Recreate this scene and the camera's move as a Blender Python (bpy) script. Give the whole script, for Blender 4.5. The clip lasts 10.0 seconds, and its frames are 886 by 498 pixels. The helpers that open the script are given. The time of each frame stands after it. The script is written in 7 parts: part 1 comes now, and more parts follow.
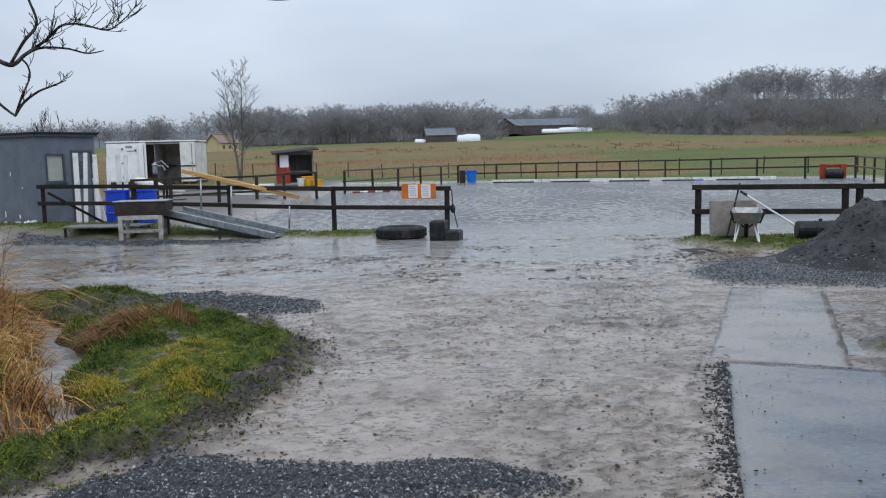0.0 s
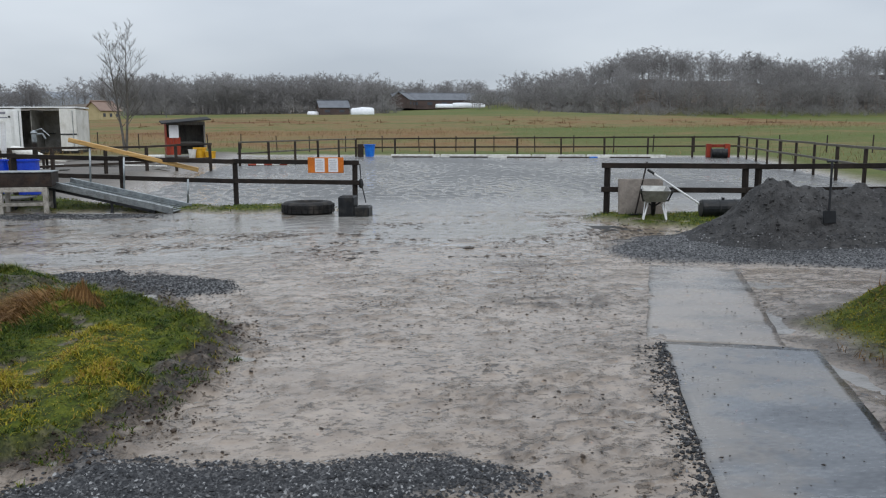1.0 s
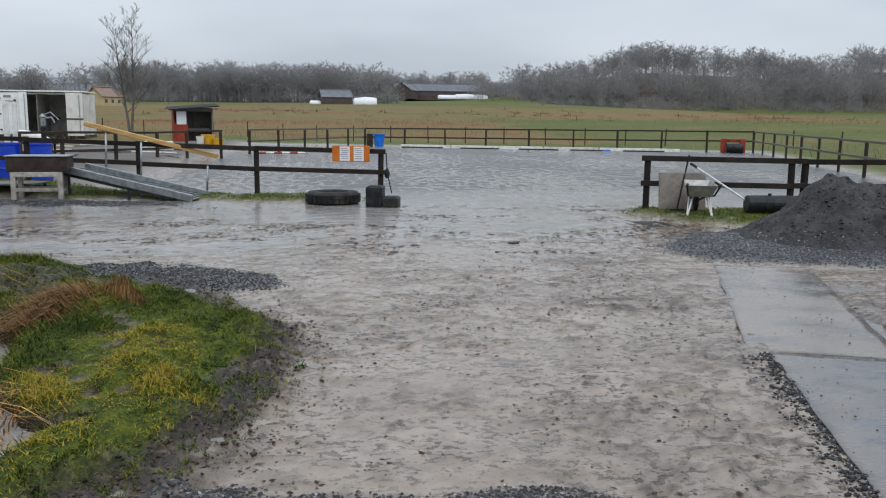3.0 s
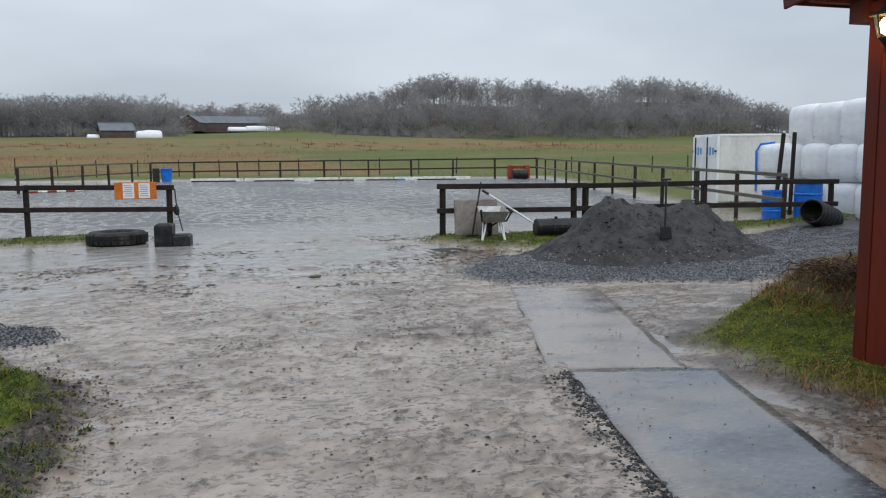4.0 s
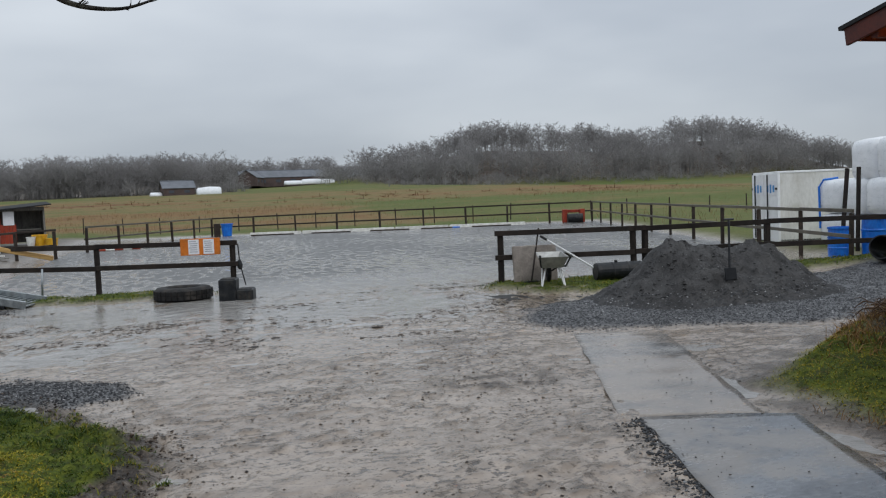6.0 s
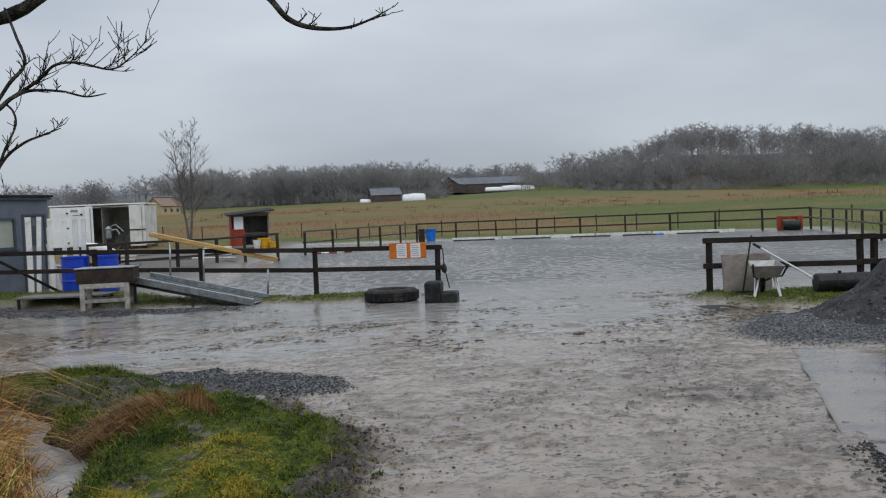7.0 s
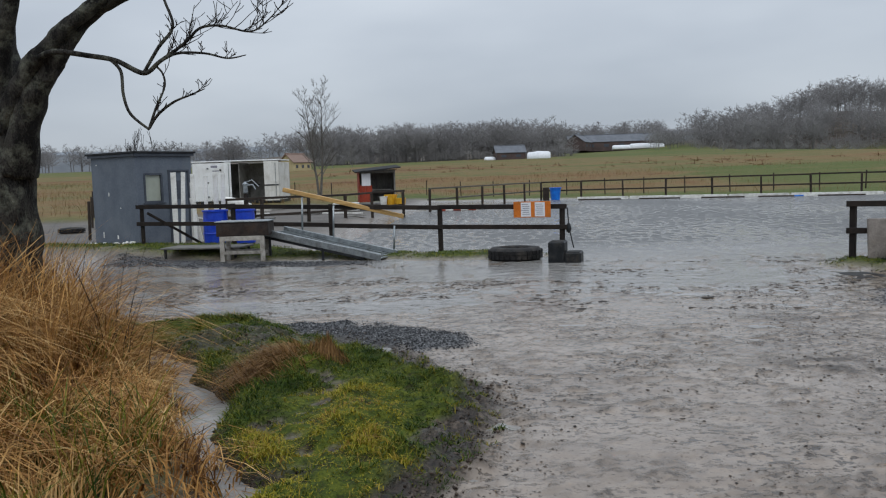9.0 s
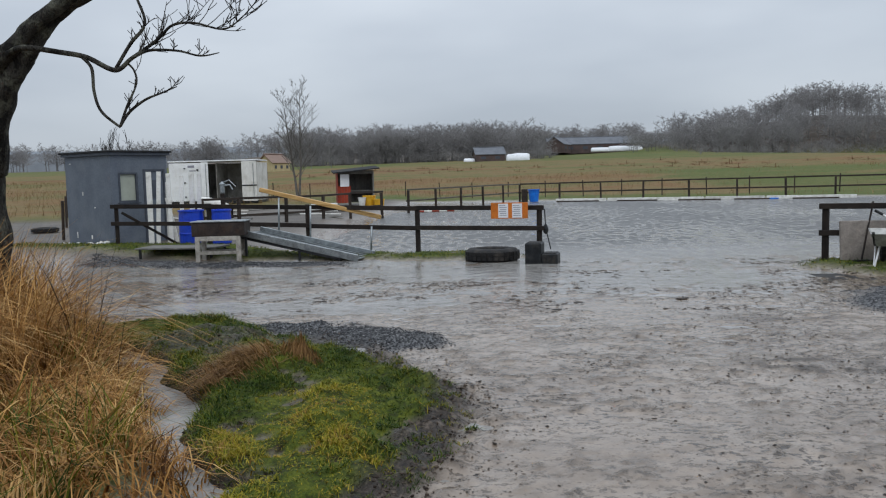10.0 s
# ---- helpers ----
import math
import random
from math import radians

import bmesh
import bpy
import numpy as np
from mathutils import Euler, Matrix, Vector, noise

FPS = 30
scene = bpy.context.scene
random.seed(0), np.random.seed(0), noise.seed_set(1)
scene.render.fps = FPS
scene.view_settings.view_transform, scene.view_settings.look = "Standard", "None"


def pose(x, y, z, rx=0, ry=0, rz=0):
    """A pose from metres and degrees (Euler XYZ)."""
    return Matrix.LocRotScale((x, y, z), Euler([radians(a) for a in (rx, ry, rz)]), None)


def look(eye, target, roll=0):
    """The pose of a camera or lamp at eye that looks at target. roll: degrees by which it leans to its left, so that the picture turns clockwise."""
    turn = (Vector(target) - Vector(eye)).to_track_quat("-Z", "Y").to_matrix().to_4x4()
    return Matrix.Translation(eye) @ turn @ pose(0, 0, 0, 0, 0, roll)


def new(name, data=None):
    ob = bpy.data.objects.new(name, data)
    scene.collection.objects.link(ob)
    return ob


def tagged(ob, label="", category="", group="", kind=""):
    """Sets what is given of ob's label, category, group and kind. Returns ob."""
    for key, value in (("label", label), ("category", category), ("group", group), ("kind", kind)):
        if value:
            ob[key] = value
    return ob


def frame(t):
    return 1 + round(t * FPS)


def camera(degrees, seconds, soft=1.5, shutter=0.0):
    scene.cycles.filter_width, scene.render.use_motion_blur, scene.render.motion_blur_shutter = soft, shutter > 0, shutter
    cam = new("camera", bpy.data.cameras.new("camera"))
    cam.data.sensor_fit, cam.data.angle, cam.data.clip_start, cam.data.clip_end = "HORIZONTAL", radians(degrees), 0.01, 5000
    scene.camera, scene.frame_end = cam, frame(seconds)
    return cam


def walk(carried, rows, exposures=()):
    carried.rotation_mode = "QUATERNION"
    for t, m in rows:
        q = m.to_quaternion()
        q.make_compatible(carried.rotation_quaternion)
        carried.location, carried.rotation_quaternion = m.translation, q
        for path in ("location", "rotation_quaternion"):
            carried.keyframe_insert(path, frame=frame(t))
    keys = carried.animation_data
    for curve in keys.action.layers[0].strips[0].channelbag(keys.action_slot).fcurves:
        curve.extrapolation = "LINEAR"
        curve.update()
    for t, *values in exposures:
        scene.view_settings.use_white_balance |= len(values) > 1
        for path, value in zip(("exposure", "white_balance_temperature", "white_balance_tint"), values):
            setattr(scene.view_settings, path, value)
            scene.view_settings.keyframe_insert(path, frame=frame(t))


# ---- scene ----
cam = camera(56.5, 10.0, 1.15)
PATH = [
    (0, (0.331, 0.222, 1.746), (0.342, 2.21, 1.522), -1.3),
    (0.5, (0.202, 0.337, 1.745), (0.281, 2.316, 1.467), -1.5),
    (1, (-0.011, 0.554, 1.756), (0.258, 2.515, 1.467), -0.2),
    (1.5, (-0.127, 0.784, 1.743), (0.157, 2.741, 1.442), -1.6),
    (2, (-0.364, 0.926, 1.708), (-0.214, 2.885, 1.334), -0.6),
    (2.2, (-0.448, 0.993, 1.72), (-0.299, 2.953, 1.35), 0.0),
    (3.3, (-0.548, 1.372, 1.691), (-0.104, 3.302, 1.41), 1.8),
    (3.5, (-0.553, 1.42, 1.694), (0.036, 3.313, 1.426), 2.5),
    (4, (-0.529, 1.395, 1.712), (0.21, 3.238, 1.476), -0.4),
    (4.5, (-0.477, 1.367, 1.71), (0.488, 3.105, 1.492), 0.4),
    (5, (-0.505, 1.35, 1.709), (0.5, 3.07, 1.527), 0.0),
    (5.2, (-0.529, 1.357, 1.72), (0.43, 3.104, 1.554), -0.4),
    (6.3, (-0.629, 1.403, 1.735), (-0.131, 3.337, 1.633), -2.3),
    (6.5, (-0.642, 1.362, 1.734), (-0.222, 3.315, 1.644), -2.0),
    (7, (-0.67, 1.347, 1.732), (-0.518, 3.339, 1.646), -2.3),
    (7.5, (-0.664, 1.336, 1.731), (-0.617, 3.331, 1.595), -2.0),
    (8, (-0.658, 1.339, 1.731), (-0.693, 3.329, 1.536), -2.1),
    (8.5, (-0.68, 1.321, 1.743), (-0.807, 3.308, 1.554), -2.0),
    (9, (-0.686, 1.305, 1.743), (-0.835, 3.291, 1.566), -1.8),
    (9.5, (-0.672, 1.309, 1.734), (-0.821, 3.295, 1.556), -1.5),
    (10, (-0.643, 1.323, 1.728), (-0.742, 3.313, 1.553), -1.5),
]
walk(cam, [(t, look(eye, target, roll)) for t, eye, target, roll in PATH],
     [(0, 0.08, 5950, 10), (0.6, 0.05, 6250, 10), (1.3, 0.03, 6350, 10), (2.0, 0.36, 6400, 10), (2.2, 0.34, 6400, 10), (3.3, 0.05, 6300, 10), (4.5, 0.16, 6350, 10), (5.0, 0.23, 6400, 10), (5.2, 0.21, 6400, 10), (6.3, -0.22, 6400, 10), (7.0, -0.22, 6350, 10), (7.5, 0.03, 6300, 10), (8.0, 0.18, 6280, 10), (8.5, 0.12, 6250, 10), (9, -0.2, 6250, 10), (10, -0.1, 6250, 10)])

# ---- world, sun, exposure ----
world = bpy.data.worlds.new("overcast_sky")
scene.world = world
world.use_nodes = True
wn, wl = world.node_tree.nodes, world.node_tree.links
wn.clear()
w_out = wn.new("ShaderNodeOutputWorld")
w_bg = wn.new("ShaderNodeBackground")
w_sky = wn.new("ShaderNodeTexSky")
w_sky.sky_type = "NISHITA"
w_sky.sun_disc = False
w_sky.sun_elevation = radians(52)
w_sky.sun_rotation = radians(200)
w_tc = wn.new("ShaderNodeTexCoord")
w_map = wn.new("ShaderNodeMapping")
w_map.inputs["Scale"].default_value = (1.0, 1.0, 3.2)
w_noise = wn.new("ShaderNodeTexNoise")
w_noise.inputs["Scale"].default_value = 2.1
w_noise.inputs["Detail"].default_value = 4.0
w_noise.inputs["Roughness"].default_value = 0.45
w_ramp = wn.new("ShaderNodeValToRGB")
w_ramp.color_ramp.elements[0].position = 0.36
w_ramp.color_ramp.elements[0].color = (0.462, 0.505, 0.560, 1)
w_ramp.color_ramp.elements[1].position = 0.66
w_ramp.color_ramp.elements[1].color = (0.628, 0.67, 0.713, 1)
w_sep = wn.new("ShaderNodeSeparateXYZ")
w_el = wn.new("ShaderNodeMapRange")
w_el.inputs["From Min"].default_value = 0.0
w_el.inputs["From Max"].default_value = 1.0
w_el.inputs["To Min"].default_value = 0.94
w_el.inputs["To Max"].default_value = 2.3
w_mul = wn.new("ShaderNodeVectorMath")
w_mul.operation = "SCALE"
w_mix = wn.new("ShaderNodeMix")
w_mix.data_type = "RGBA"
w_mix.inputs["Factor"].default_value = 0.92
w_skys = wn.new("ShaderNodeVectorMath")
w_skys.operation = "SCALE"
w_skys.inputs["Scale"].default_value = 0.10
wl.new(w_tc.outputs["Generated"], w_map.inputs["Vector"])
wl.new(w_map.outputs["Vector"], w_noise.inputs["Vector"])
wl.new(w_noise.outputs["Fac"], w_ramp.inputs["Fac"])
wl.new(w_tc.outputs["Generated"], w_sep.inputs["Vector"])
wl.new(w_sep.outputs["Z"], w_el.inputs["Value"])
wl.new(w_ramp.outputs["Color"], w_mul.inputs[0])
wl.new(w_el.outputs["Result"], w_mul.inputs["Scale"])
wl.new(w_sky.outputs["Color"], w_skys.inputs[0])
wl.new(w_skys.outputs["Vector"], w_mix.inputs["A"])
wl.new(w_mul.outputs["Vector"], w_mix.inputs["B"])
wl.new(w_mix.outputs["Result"], w_bg.inputs["Color"])
w_bg.inputs["Strength"].default_value = 1.0
wl.new(w_bg.outputs["Background"], w_out.inputs["Surface"])

sun_data = bpy.data.lights.new("sun", "SUN")
sun_data.energy = 0.85
sun_data.angle = radians(40)
sun_data.color = (1.0, 0.97, 0.93)
sun = new("sun", sun_data)
sun.matrix_world = pose(0, 0, 50, 38, 0, 20)


# ---- materials ----
def nodes_of(name):
    m = bpy.data.materials.new(name)
    m.use_nodes = True
    nt = m.node_tree
    return m, nt, nt.nodes["Principled BSDF"]


def tex_noise(nt, vec, scale, detail=4.0, rough=0.55):
    n = nt.nodes.new("ShaderNodeTexNoise")
    n.inputs["Scale"].default_value = scale
    n.inputs["Detail"].default_value = detail
    n.inputs["Roughness"].default_value = rough
    if vec is not None:
        nt.links.new(vec, n.inputs["Vector"])
    return n.outputs["Fac"]


def ramp(nt, fac, stops):
    r = nt.nodes.new("ShaderNodeValToRGB")
    els = r.color_ramp.elements
    while len(els) < len(stops):
        els.new(0.5)
    for e, (p, c) in zip(els, stops):
        e.position = p
        e.color = (*c, 1) if len(c) == 3 else c
    nt.links.new(fac, r.inputs["Fac"])
    return r.outputs["Color"]


def mix_rgb(nt, fac, a, b, mode="MIX"):
    m = nt.nodes.new("ShaderNodeMix")
    m.data_type = "RGBA"
    m.blend_type = mode
    for sock, v in ((m.inputs["Factor"], fac), (m.inputs["A"], a), (m.inputs["B"], b)):
        if isinstance(v, (int, float)):
            sock.default_value = v
        elif isinstance(v, tuple):
            sock.default_value = (*v, 1)
        else:
            nt.links.new(v, sock)
    return m.outputs["Result"]


def math_node(nt, op, a, b=0.0, clamp=False):
    m = nt.nodes.new("ShaderNodeMath")
    m.operation = op
    m.use_clamp = clamp
    for sock, v in ((m.inputs[0], a), (m.inputs[1], b)):
        if isinstance(v, (int, float)):
            sock.default_value = v
        else:
            nt.links.new(v, sock)
    return m.outputs["Value"]


def bump(nt, height, strength, distance):
    b = nt.nodes.new("ShaderNodeBump")
    b.inputs["Strength"].default_value = strength
    b.inputs["Distance"].default_value = distance
    nt.links.new(height, b.inputs["Height"])
    return b.outputs["Normal"]


def coords(nt, scale=(1, 1, 1), world_space=False):
    if world_space:
        g = nt.nodes.new("ShaderNodeNewGeometry")
        out = g.outputs["Position"]
    else:
        out = nt.nodes.new("ShaderNodeTexCoord").outputs["Object"]
    m = nt.nodes.new("ShaderNodeMapping")
    m.inputs["Scale"].default_value = scale
    nt.links.new(out, m.inputs["Vector"])
    return m.outputs["Vector"]


def surface(name, dark, light, rough=(0.5, 0.8), scale=6.0, stretch=(1, 1, 1), metal=0.0, relief=0.3, depth=0.004,
            dirt=None, dirt_amount=0.4, vary=0.0, grain=8.0, tight=0.14, dirt_from=0.5, dirt_to=0.68):
    """A two-scale weathered material: broad tone, fine grain, patches of dirt, uneven gloss and relief."""
    m, nt, p = nodes_of(name)
    vec = coords(nt, stretch)
    broad = tex_noise(nt, vec, scale, 5.0)
    fine = tex_noise(nt, vec, scale * grain, 3.0)
    both = math_node(nt, "ADD", math_node(nt, "MULTIPLY", broad, 0.65), math_node(nt, "MULTIPLY", fine, 0.35))
    col = ramp(nt, both, [(0.5 - tight, dark), (0.5 + tight, light)])
    if dirt:
        plain = coords(nt)
        spots = tex_noise(nt, plain, scale * 0.55, 6.0, 0.65)
        mask = ramp(nt, spots, [(dirt_from, (0, 0, 0)), (dirt_to, (dirt_amount,) * 3)])
        col = mix_rgb(nt, mask, col, dirt)
    if vary:
        info = nt.nodes.new("ShaderNodeObjectInfo")
        amount = math_node(nt, "ADD", math_node(nt, "MULTIPLY", info.outputs["Random"], vary), 1.0 - vary / 2)
        hsv = nt.nodes.new("ShaderNodeHueSaturation")
        nt.links.new(amount, hsv.inputs["Value"])
        nt.links.new(col, hsv.inputs["Color"])
        col = hsv.outputs["Color"]
    nt.links.new(col, p.inputs["Base Color"])
    p.inputs["Metallic"].default_value = metal
    p.inputs["Specular IOR Level"].default_value = 0.5 if rough[1] <= 0.55 else 0.25
    r = nt.nodes.new("ShaderNodeMapRange")
    r.inputs["To Min"].default_value, r.inputs["To Max"].default_value = rough
    r.inputs["From Min"].default_value, r.inputs["From Max"].default_value = 0.3, 0.7
    nt.links.new(both, r.inputs["Value"])
    nt.links.new(r.outputs["Result"], p.inputs["Roughness"])
    if relief:
        nt.links.new(bump(nt, both, relief, depth), p.inputs["Normal"])
    return m


M = {}
M["fence_wood"] = surface("fence_wood", (0.008, 0.006, 0.005), (0.030, 0.022, 0.018), (0.62, 0.9), 5, (1, 1, 1), relief=0.5, dirt=(0.07, 0.06, 0.05), dirt_amount=0.2, vary=0.5)
M["arena_wood"] = surface("arena_wood", (0.018, 0.013, 0.010), (0.055, 0.040, 0.030), (0.4, 0.75), 4, relief=0.4, vary=0.4)
M["arena_rail"] = surface("arena_rail", (0.055, 0.048, 0.036), (0.15, 0.135, 0.105), (0.3, 0.6), 4, relief=0.3, vary=0.3)
M["pale_wood"] = surface("pale_wood", (0.22, 0.20, 0.17), (0.50, 0.47, 0.42), (0.4, 0.7), 7, relief=0.4, dirt=(0.10, 0.09, 0.07), vary=0.2)
M["white_board"] = surface("white_board", (0.66, 0.65, 0.60), (0.82, 0.81, 0.77), (0.35, 0.6), 6, relief=0.3, dirt=(0.25, 0.22, 0.16), dirt_amount=0.5, vary=0.2)
M["yellow_beam"] = surface("yellow_beam", (0.36, 0.20, 0.06), (0.60, 0.38, 0.14), (0.3, 0.5), 4, (0.4, 4, 4), relief=0.3)
M["galvanised"] = surface("galvanised", (0.20, 0.22, 0.23), (0.42, 0.45, 0.46), (0.3, 0.5), 9, metal=0.75, relief=0.15, dirt=(0.12, 0.11, 0.09))
M["blue_plastic"] = surface("blue_plastic", (0.005, 0.032, 0.40), (0.010, 0.062, 0.58), (0.25, 0.45), 4, relief=0.1, dirt=(0.03, 0.05, 0.12), dirt_amount=0.3)
M["bright_blue"] = surface("bright_blue", (0.004, 0.10, 0.50), (0.010, 0.20, 0.72), (0.25, 0.45), 4, relief=0.1)
M["black_plastic"] = surface("black_plastic", (0.006, 0.007, 0.008), (0.020, 0.022, 0.025), (0.35, 0.6), 9, relief=0.2, dirt=(0.09, 0.08, 0.065), dirt_amount=0.3)
M["rubber"] = surface("rubber", (0.007, 0.007, 0.008), (0.024, 0.023, 0.022), (0.55, 0.8), 9, relief=0.4, dirt=(0.10, 0.085, 0.07), dirt_amount=0.4)
M["grey_wall"] = surface("grey_wall", (0.095, 0.112, 0.140), (0.145, 0.166, 0.196), (0.45, 0.65), 2.5, relief=0.15, dirt=(0.19, 0.20, 0.21), dirt_amount=0.22, vary=0.06)
M["grey_trim"] = surface("grey_trim", (0.050, 0.058, 0.072), (0.085, 0.095, 0.115), (0.45, 0.65), 5, relief=0.2)
M["roof_felt"] = surface("roof_felt", (0.009, 0.010, 0.011), (0.034, 0.035, 0.037), (0.7, 0.95), 7, relief=0.5)
M["white_panel"] = surface("white_panel", (0.74, 0.75, 0.75), (0.86, 0.87, 0.87), (0.3, 0.5), 2.5, relief=0.08, dirt=(0.50, 0.48, 0.42), dirt_amount=0.35)
M["grubby_panel"] = surface("grubby_panel", (0.60, 0.59, 0.55), (0.76, 0.75, 0.71), (0.4, 0.6), 2.2, (1, 1, 0.35), relief=0.08, dirt=(0.36, 0.33, 0.26), dirt_amount=0.5)
M["inner_panel"] = surface("inner_panel", (0.20, 0.19, 0.17), (0.34, 0.33, 0.30), (0.5, 0.8), 3, relief=0.15, dirt=(0.10, 0.09, 0.08), dirt_amount=0.6)
M["dark_steel"] = surface("dark_steel", (0.018, 0.019, 0.021), (0.05, 0.052, 0.056), (0.3, 0.55), 10, metal=0.6, relief=0.2)
M["red_wood"] = surface("red_wood", (0.088, 0.0105, 0.0031), (0.142, 0.0176, 0.0051), (0.5, 0.7), 3.2, (1, 1, 0.12), relief=0.35, dirt=(0.055, 0.018, 0.012), dirt_amount=0.5, vary=0.22)
M["red_hut"] = surface("red_hut", (0.22, 0.030, 0.016), (0.34, 0.055, 0.028), (0.5, 0.7), 3, (1, 1, 0.2), relief=0.3, dirt=(0.09, 0.03, 0.02), vary=0.15)
M["red_trim"] = surface("red_trim", (0.055, 0.014, 0.011), (0.105, 0.026, 0.018), (0.4, 0.6), 5, relief=0.3, dirt=(0.03, 0.015, 0.012))
M["grey_wood"] = surface("grey_wood", (0.09, 0.088, 0.08), (0.21, 0.20, 0.18), (0.5, 0.8), 4, (1, 1, 0.2), relief=0.4, dirt=(0.05, 0.05, 0.045), vary=0.3)
M["soffit_wood"] = surface("soffit_wood", (0.20, 0.19, 0.15), (0.36, 0.34, 0.28), (0.5, 0.8), 4, (1, 0.2, 1), relief=0.3, vary=0.3)
M["orange_board"] = surface("orange_board", (0.50, 0.13, 0.015), (0.70, 0.21, 0.03), (0.4, 0.6), 5, relief=0.2, dirt=(0.14, 0.06, 0.02), dirt_amount=0.7)
M["paper"] = surface("paper", (0.72, 0.72, 0.74), (0.82, 0.82, 0.84), (0.4, 0.6), 8, relief=0.05)
M["ink"] = surface("ink", (0.20, 0.20, 0.24), (0.32, 0.32, 0.36), (0.6, 0.8), 9, relief=0.0)
M["blue_ink"] = surface("blue_ink", (0.05, 0.22, 0.50), (0.10, 0.32, 0.62), (0.4, 0.6), 9, relief=0.0)
M["stone_slab"] = surface("stone_slab", (0.17, 0.145, 0.125), (0.30, 0.265, 0.235), (0.45, 0.7), 6, relief=0.5, dirt=(0.10, 0.085, 0.07), dirt_amount=0.5)
M["barrow_pan"] = surface("barrow_pan", (0.24, 0.24, 0.23), (0.40, 0.40, 0.38), (0.3, 0.5), 8, metal=0.5, relief=0.2, dirt=(0.14, 0.12, 0.10))
M["white_tube"] = surface("white_tube", (0.55, 0.55, 0.54), (0.74, 0.74, 0.73), (0.25, 0.45), 8, relief=0.05)
M["bale_wrap"] = surface("bale_wrap", (0.70, 0.72, 0.74), (0.82, 0.83, 0.85), (0.22, 0.42), 3.5, (1, 1, 2.5), relief=0.5, depth=0.02, dirt=(0.55, 0.56, 0.56), dirt_amount=0.3, vary=0.05)
M["bench_slat"] = surface("bench_slat", (0.024, 0.031, 0.043), (0.048, 0.058, 0.075), (0.45, 0.65), 6, relief=0.3, vary=0.15)
M["bench_steel"] = surface("bench_steel", (0.007, 0.008, 0.010), (0.020, 0.022, 0.025), (0.5, 0.75), 9, relief=0.2)
M["mat_rubber"] = surface("mat_rubber", (0.060, 0.068, 0.080), (0.165, 0.178, 0.195), (0.04, 0.42), 1.5, (0.8, 1.6, 1), relief=0.12, depth=0.006, dirt=(0.27, 0.235, 0.195), dirt_amount=0.5, grain=14, tight=0.1, dirt_from=0.47, dirt_to=0.56)
M["silted_mat"] = surface("silted_mat", (0.09, 0.088, 0.086), (0.21, 0.198, 0.185), (0.05, 0.4), 1.7, (0.8, 1.8, 1), relief=0.12, depth=0.006, dirt=(0.33, 0.275, 0.225), dirt_amount=0.55, grain=14, tight=0.11, dirt_from=0.40, dirt_to=0.54)
M["sand"] = surface("sand", (0.016, 0.0155, 0.0155), (0.070, 0.068, 0.067), (0.6, 0.9), 5, relief=1.0, depth=0.05, dirt=(0.085, 0.083, 0.08), dirt_amount=0.4, grain=9)
M["stone"] = surface("stone", (0.035, 0.037, 0.042), (0.17, 0.172, 0.178), (0.25, 0.6), 14, relief=0.2)
M["clod"] = surface("clod", (0.030, 0.022, 0.016), (0.10, 0.078, 0.058), (0.3, 0.6), 14, relief=0.4)
M["root"] = surface("root", (0.035, 0.020, 0.011), (0.13, 0.078, 0.044), (0.6, 0.85), 9, relief=0.4)
M["bark"] = surface("bark", (0.006, 0.0055, 0.005), (0.052, 0.048, 0.041), (0.75, 0.95), 11, (1, 1, 0.35), relief=1.0, depth=0.08, dirt=(0.19, 0.195, 0.15), dirt_amount=0.75, tight=0.07)
M["twig"] = surface("twig", (0.012, 0.010, 0.009), (0.038, 0.033, 0.029), (0.5, 0.8), 12, relief=0.2)
M["red_roof"] = surface("red_roof", (0.20, 0.14, 0.11), (0.28, 0.20, 0.165), (0.6, 0.9), 1.5, relief=0.2)
M["yellow_wall"] = surface("yellow_wall", (0.40, 0.33, 0.18), (0.52, 0.44, 0.26), (0.6, 0.9), 1.0, relief=0.1)
M["far_barn"] = surface("far_barn", (0.06, 0.045, 0.042), (0.12, 0.085, 0.078), (0.6, 0.9), 0.5, relief=0.1)
M["far_roof"] = surface("far_roof", (0.10, 0.11, 0.125), (0.17, 0.18, 0.20), (0.5, 0.8), 0.5, relief=0.1)
M["tarp"] = surface("tarp", (0.66, 0.68, 0.70), (0.82, 0.83, 0.85), (0.3, 0.6), 1.5, relief=0.3, depth=0.1)
M["yellow_plastic"] = surface("yellow_plastic", (0.55, 0.28, 0.01), (0.75, 0.42, 0.02), (0.3, 0.5), 5, relief=0.1)
M["dark_tin"] = surface("dark_tin", (0.022, 0.018, 0.016), (0.06, 0.048, 0.042), (0.35, 0.6), 7, metal=0.3, relief=0.3, dirt=(0.09, 0.05, 0.03))


def flat_glass(name, tint, rough):
    m, nt, p = nodes_of(name)
    vec = coords(nt)
    nt.links.new(ramp(nt, tex_noise(nt, vec, 3.0), [(0.3, tuple(c * 0.8 for c in tint)), (0.7, tint)]), p.inputs["Base Color"])
    p.inputs["Roughness"].default_value = rough
    return m


def clear_glass():
    m, nt, p = nodes_of("lantern_glass")
    p.inputs["Base Color"].default_value = (1.0, 0.93, 0.80, 1)
    p.inputs["Transmission Weight"].default_value = 1.0
    p.inputs["Roughness"].default_value = 0.12
    p.inputs["IOR"].default_value = 1.1
    return m


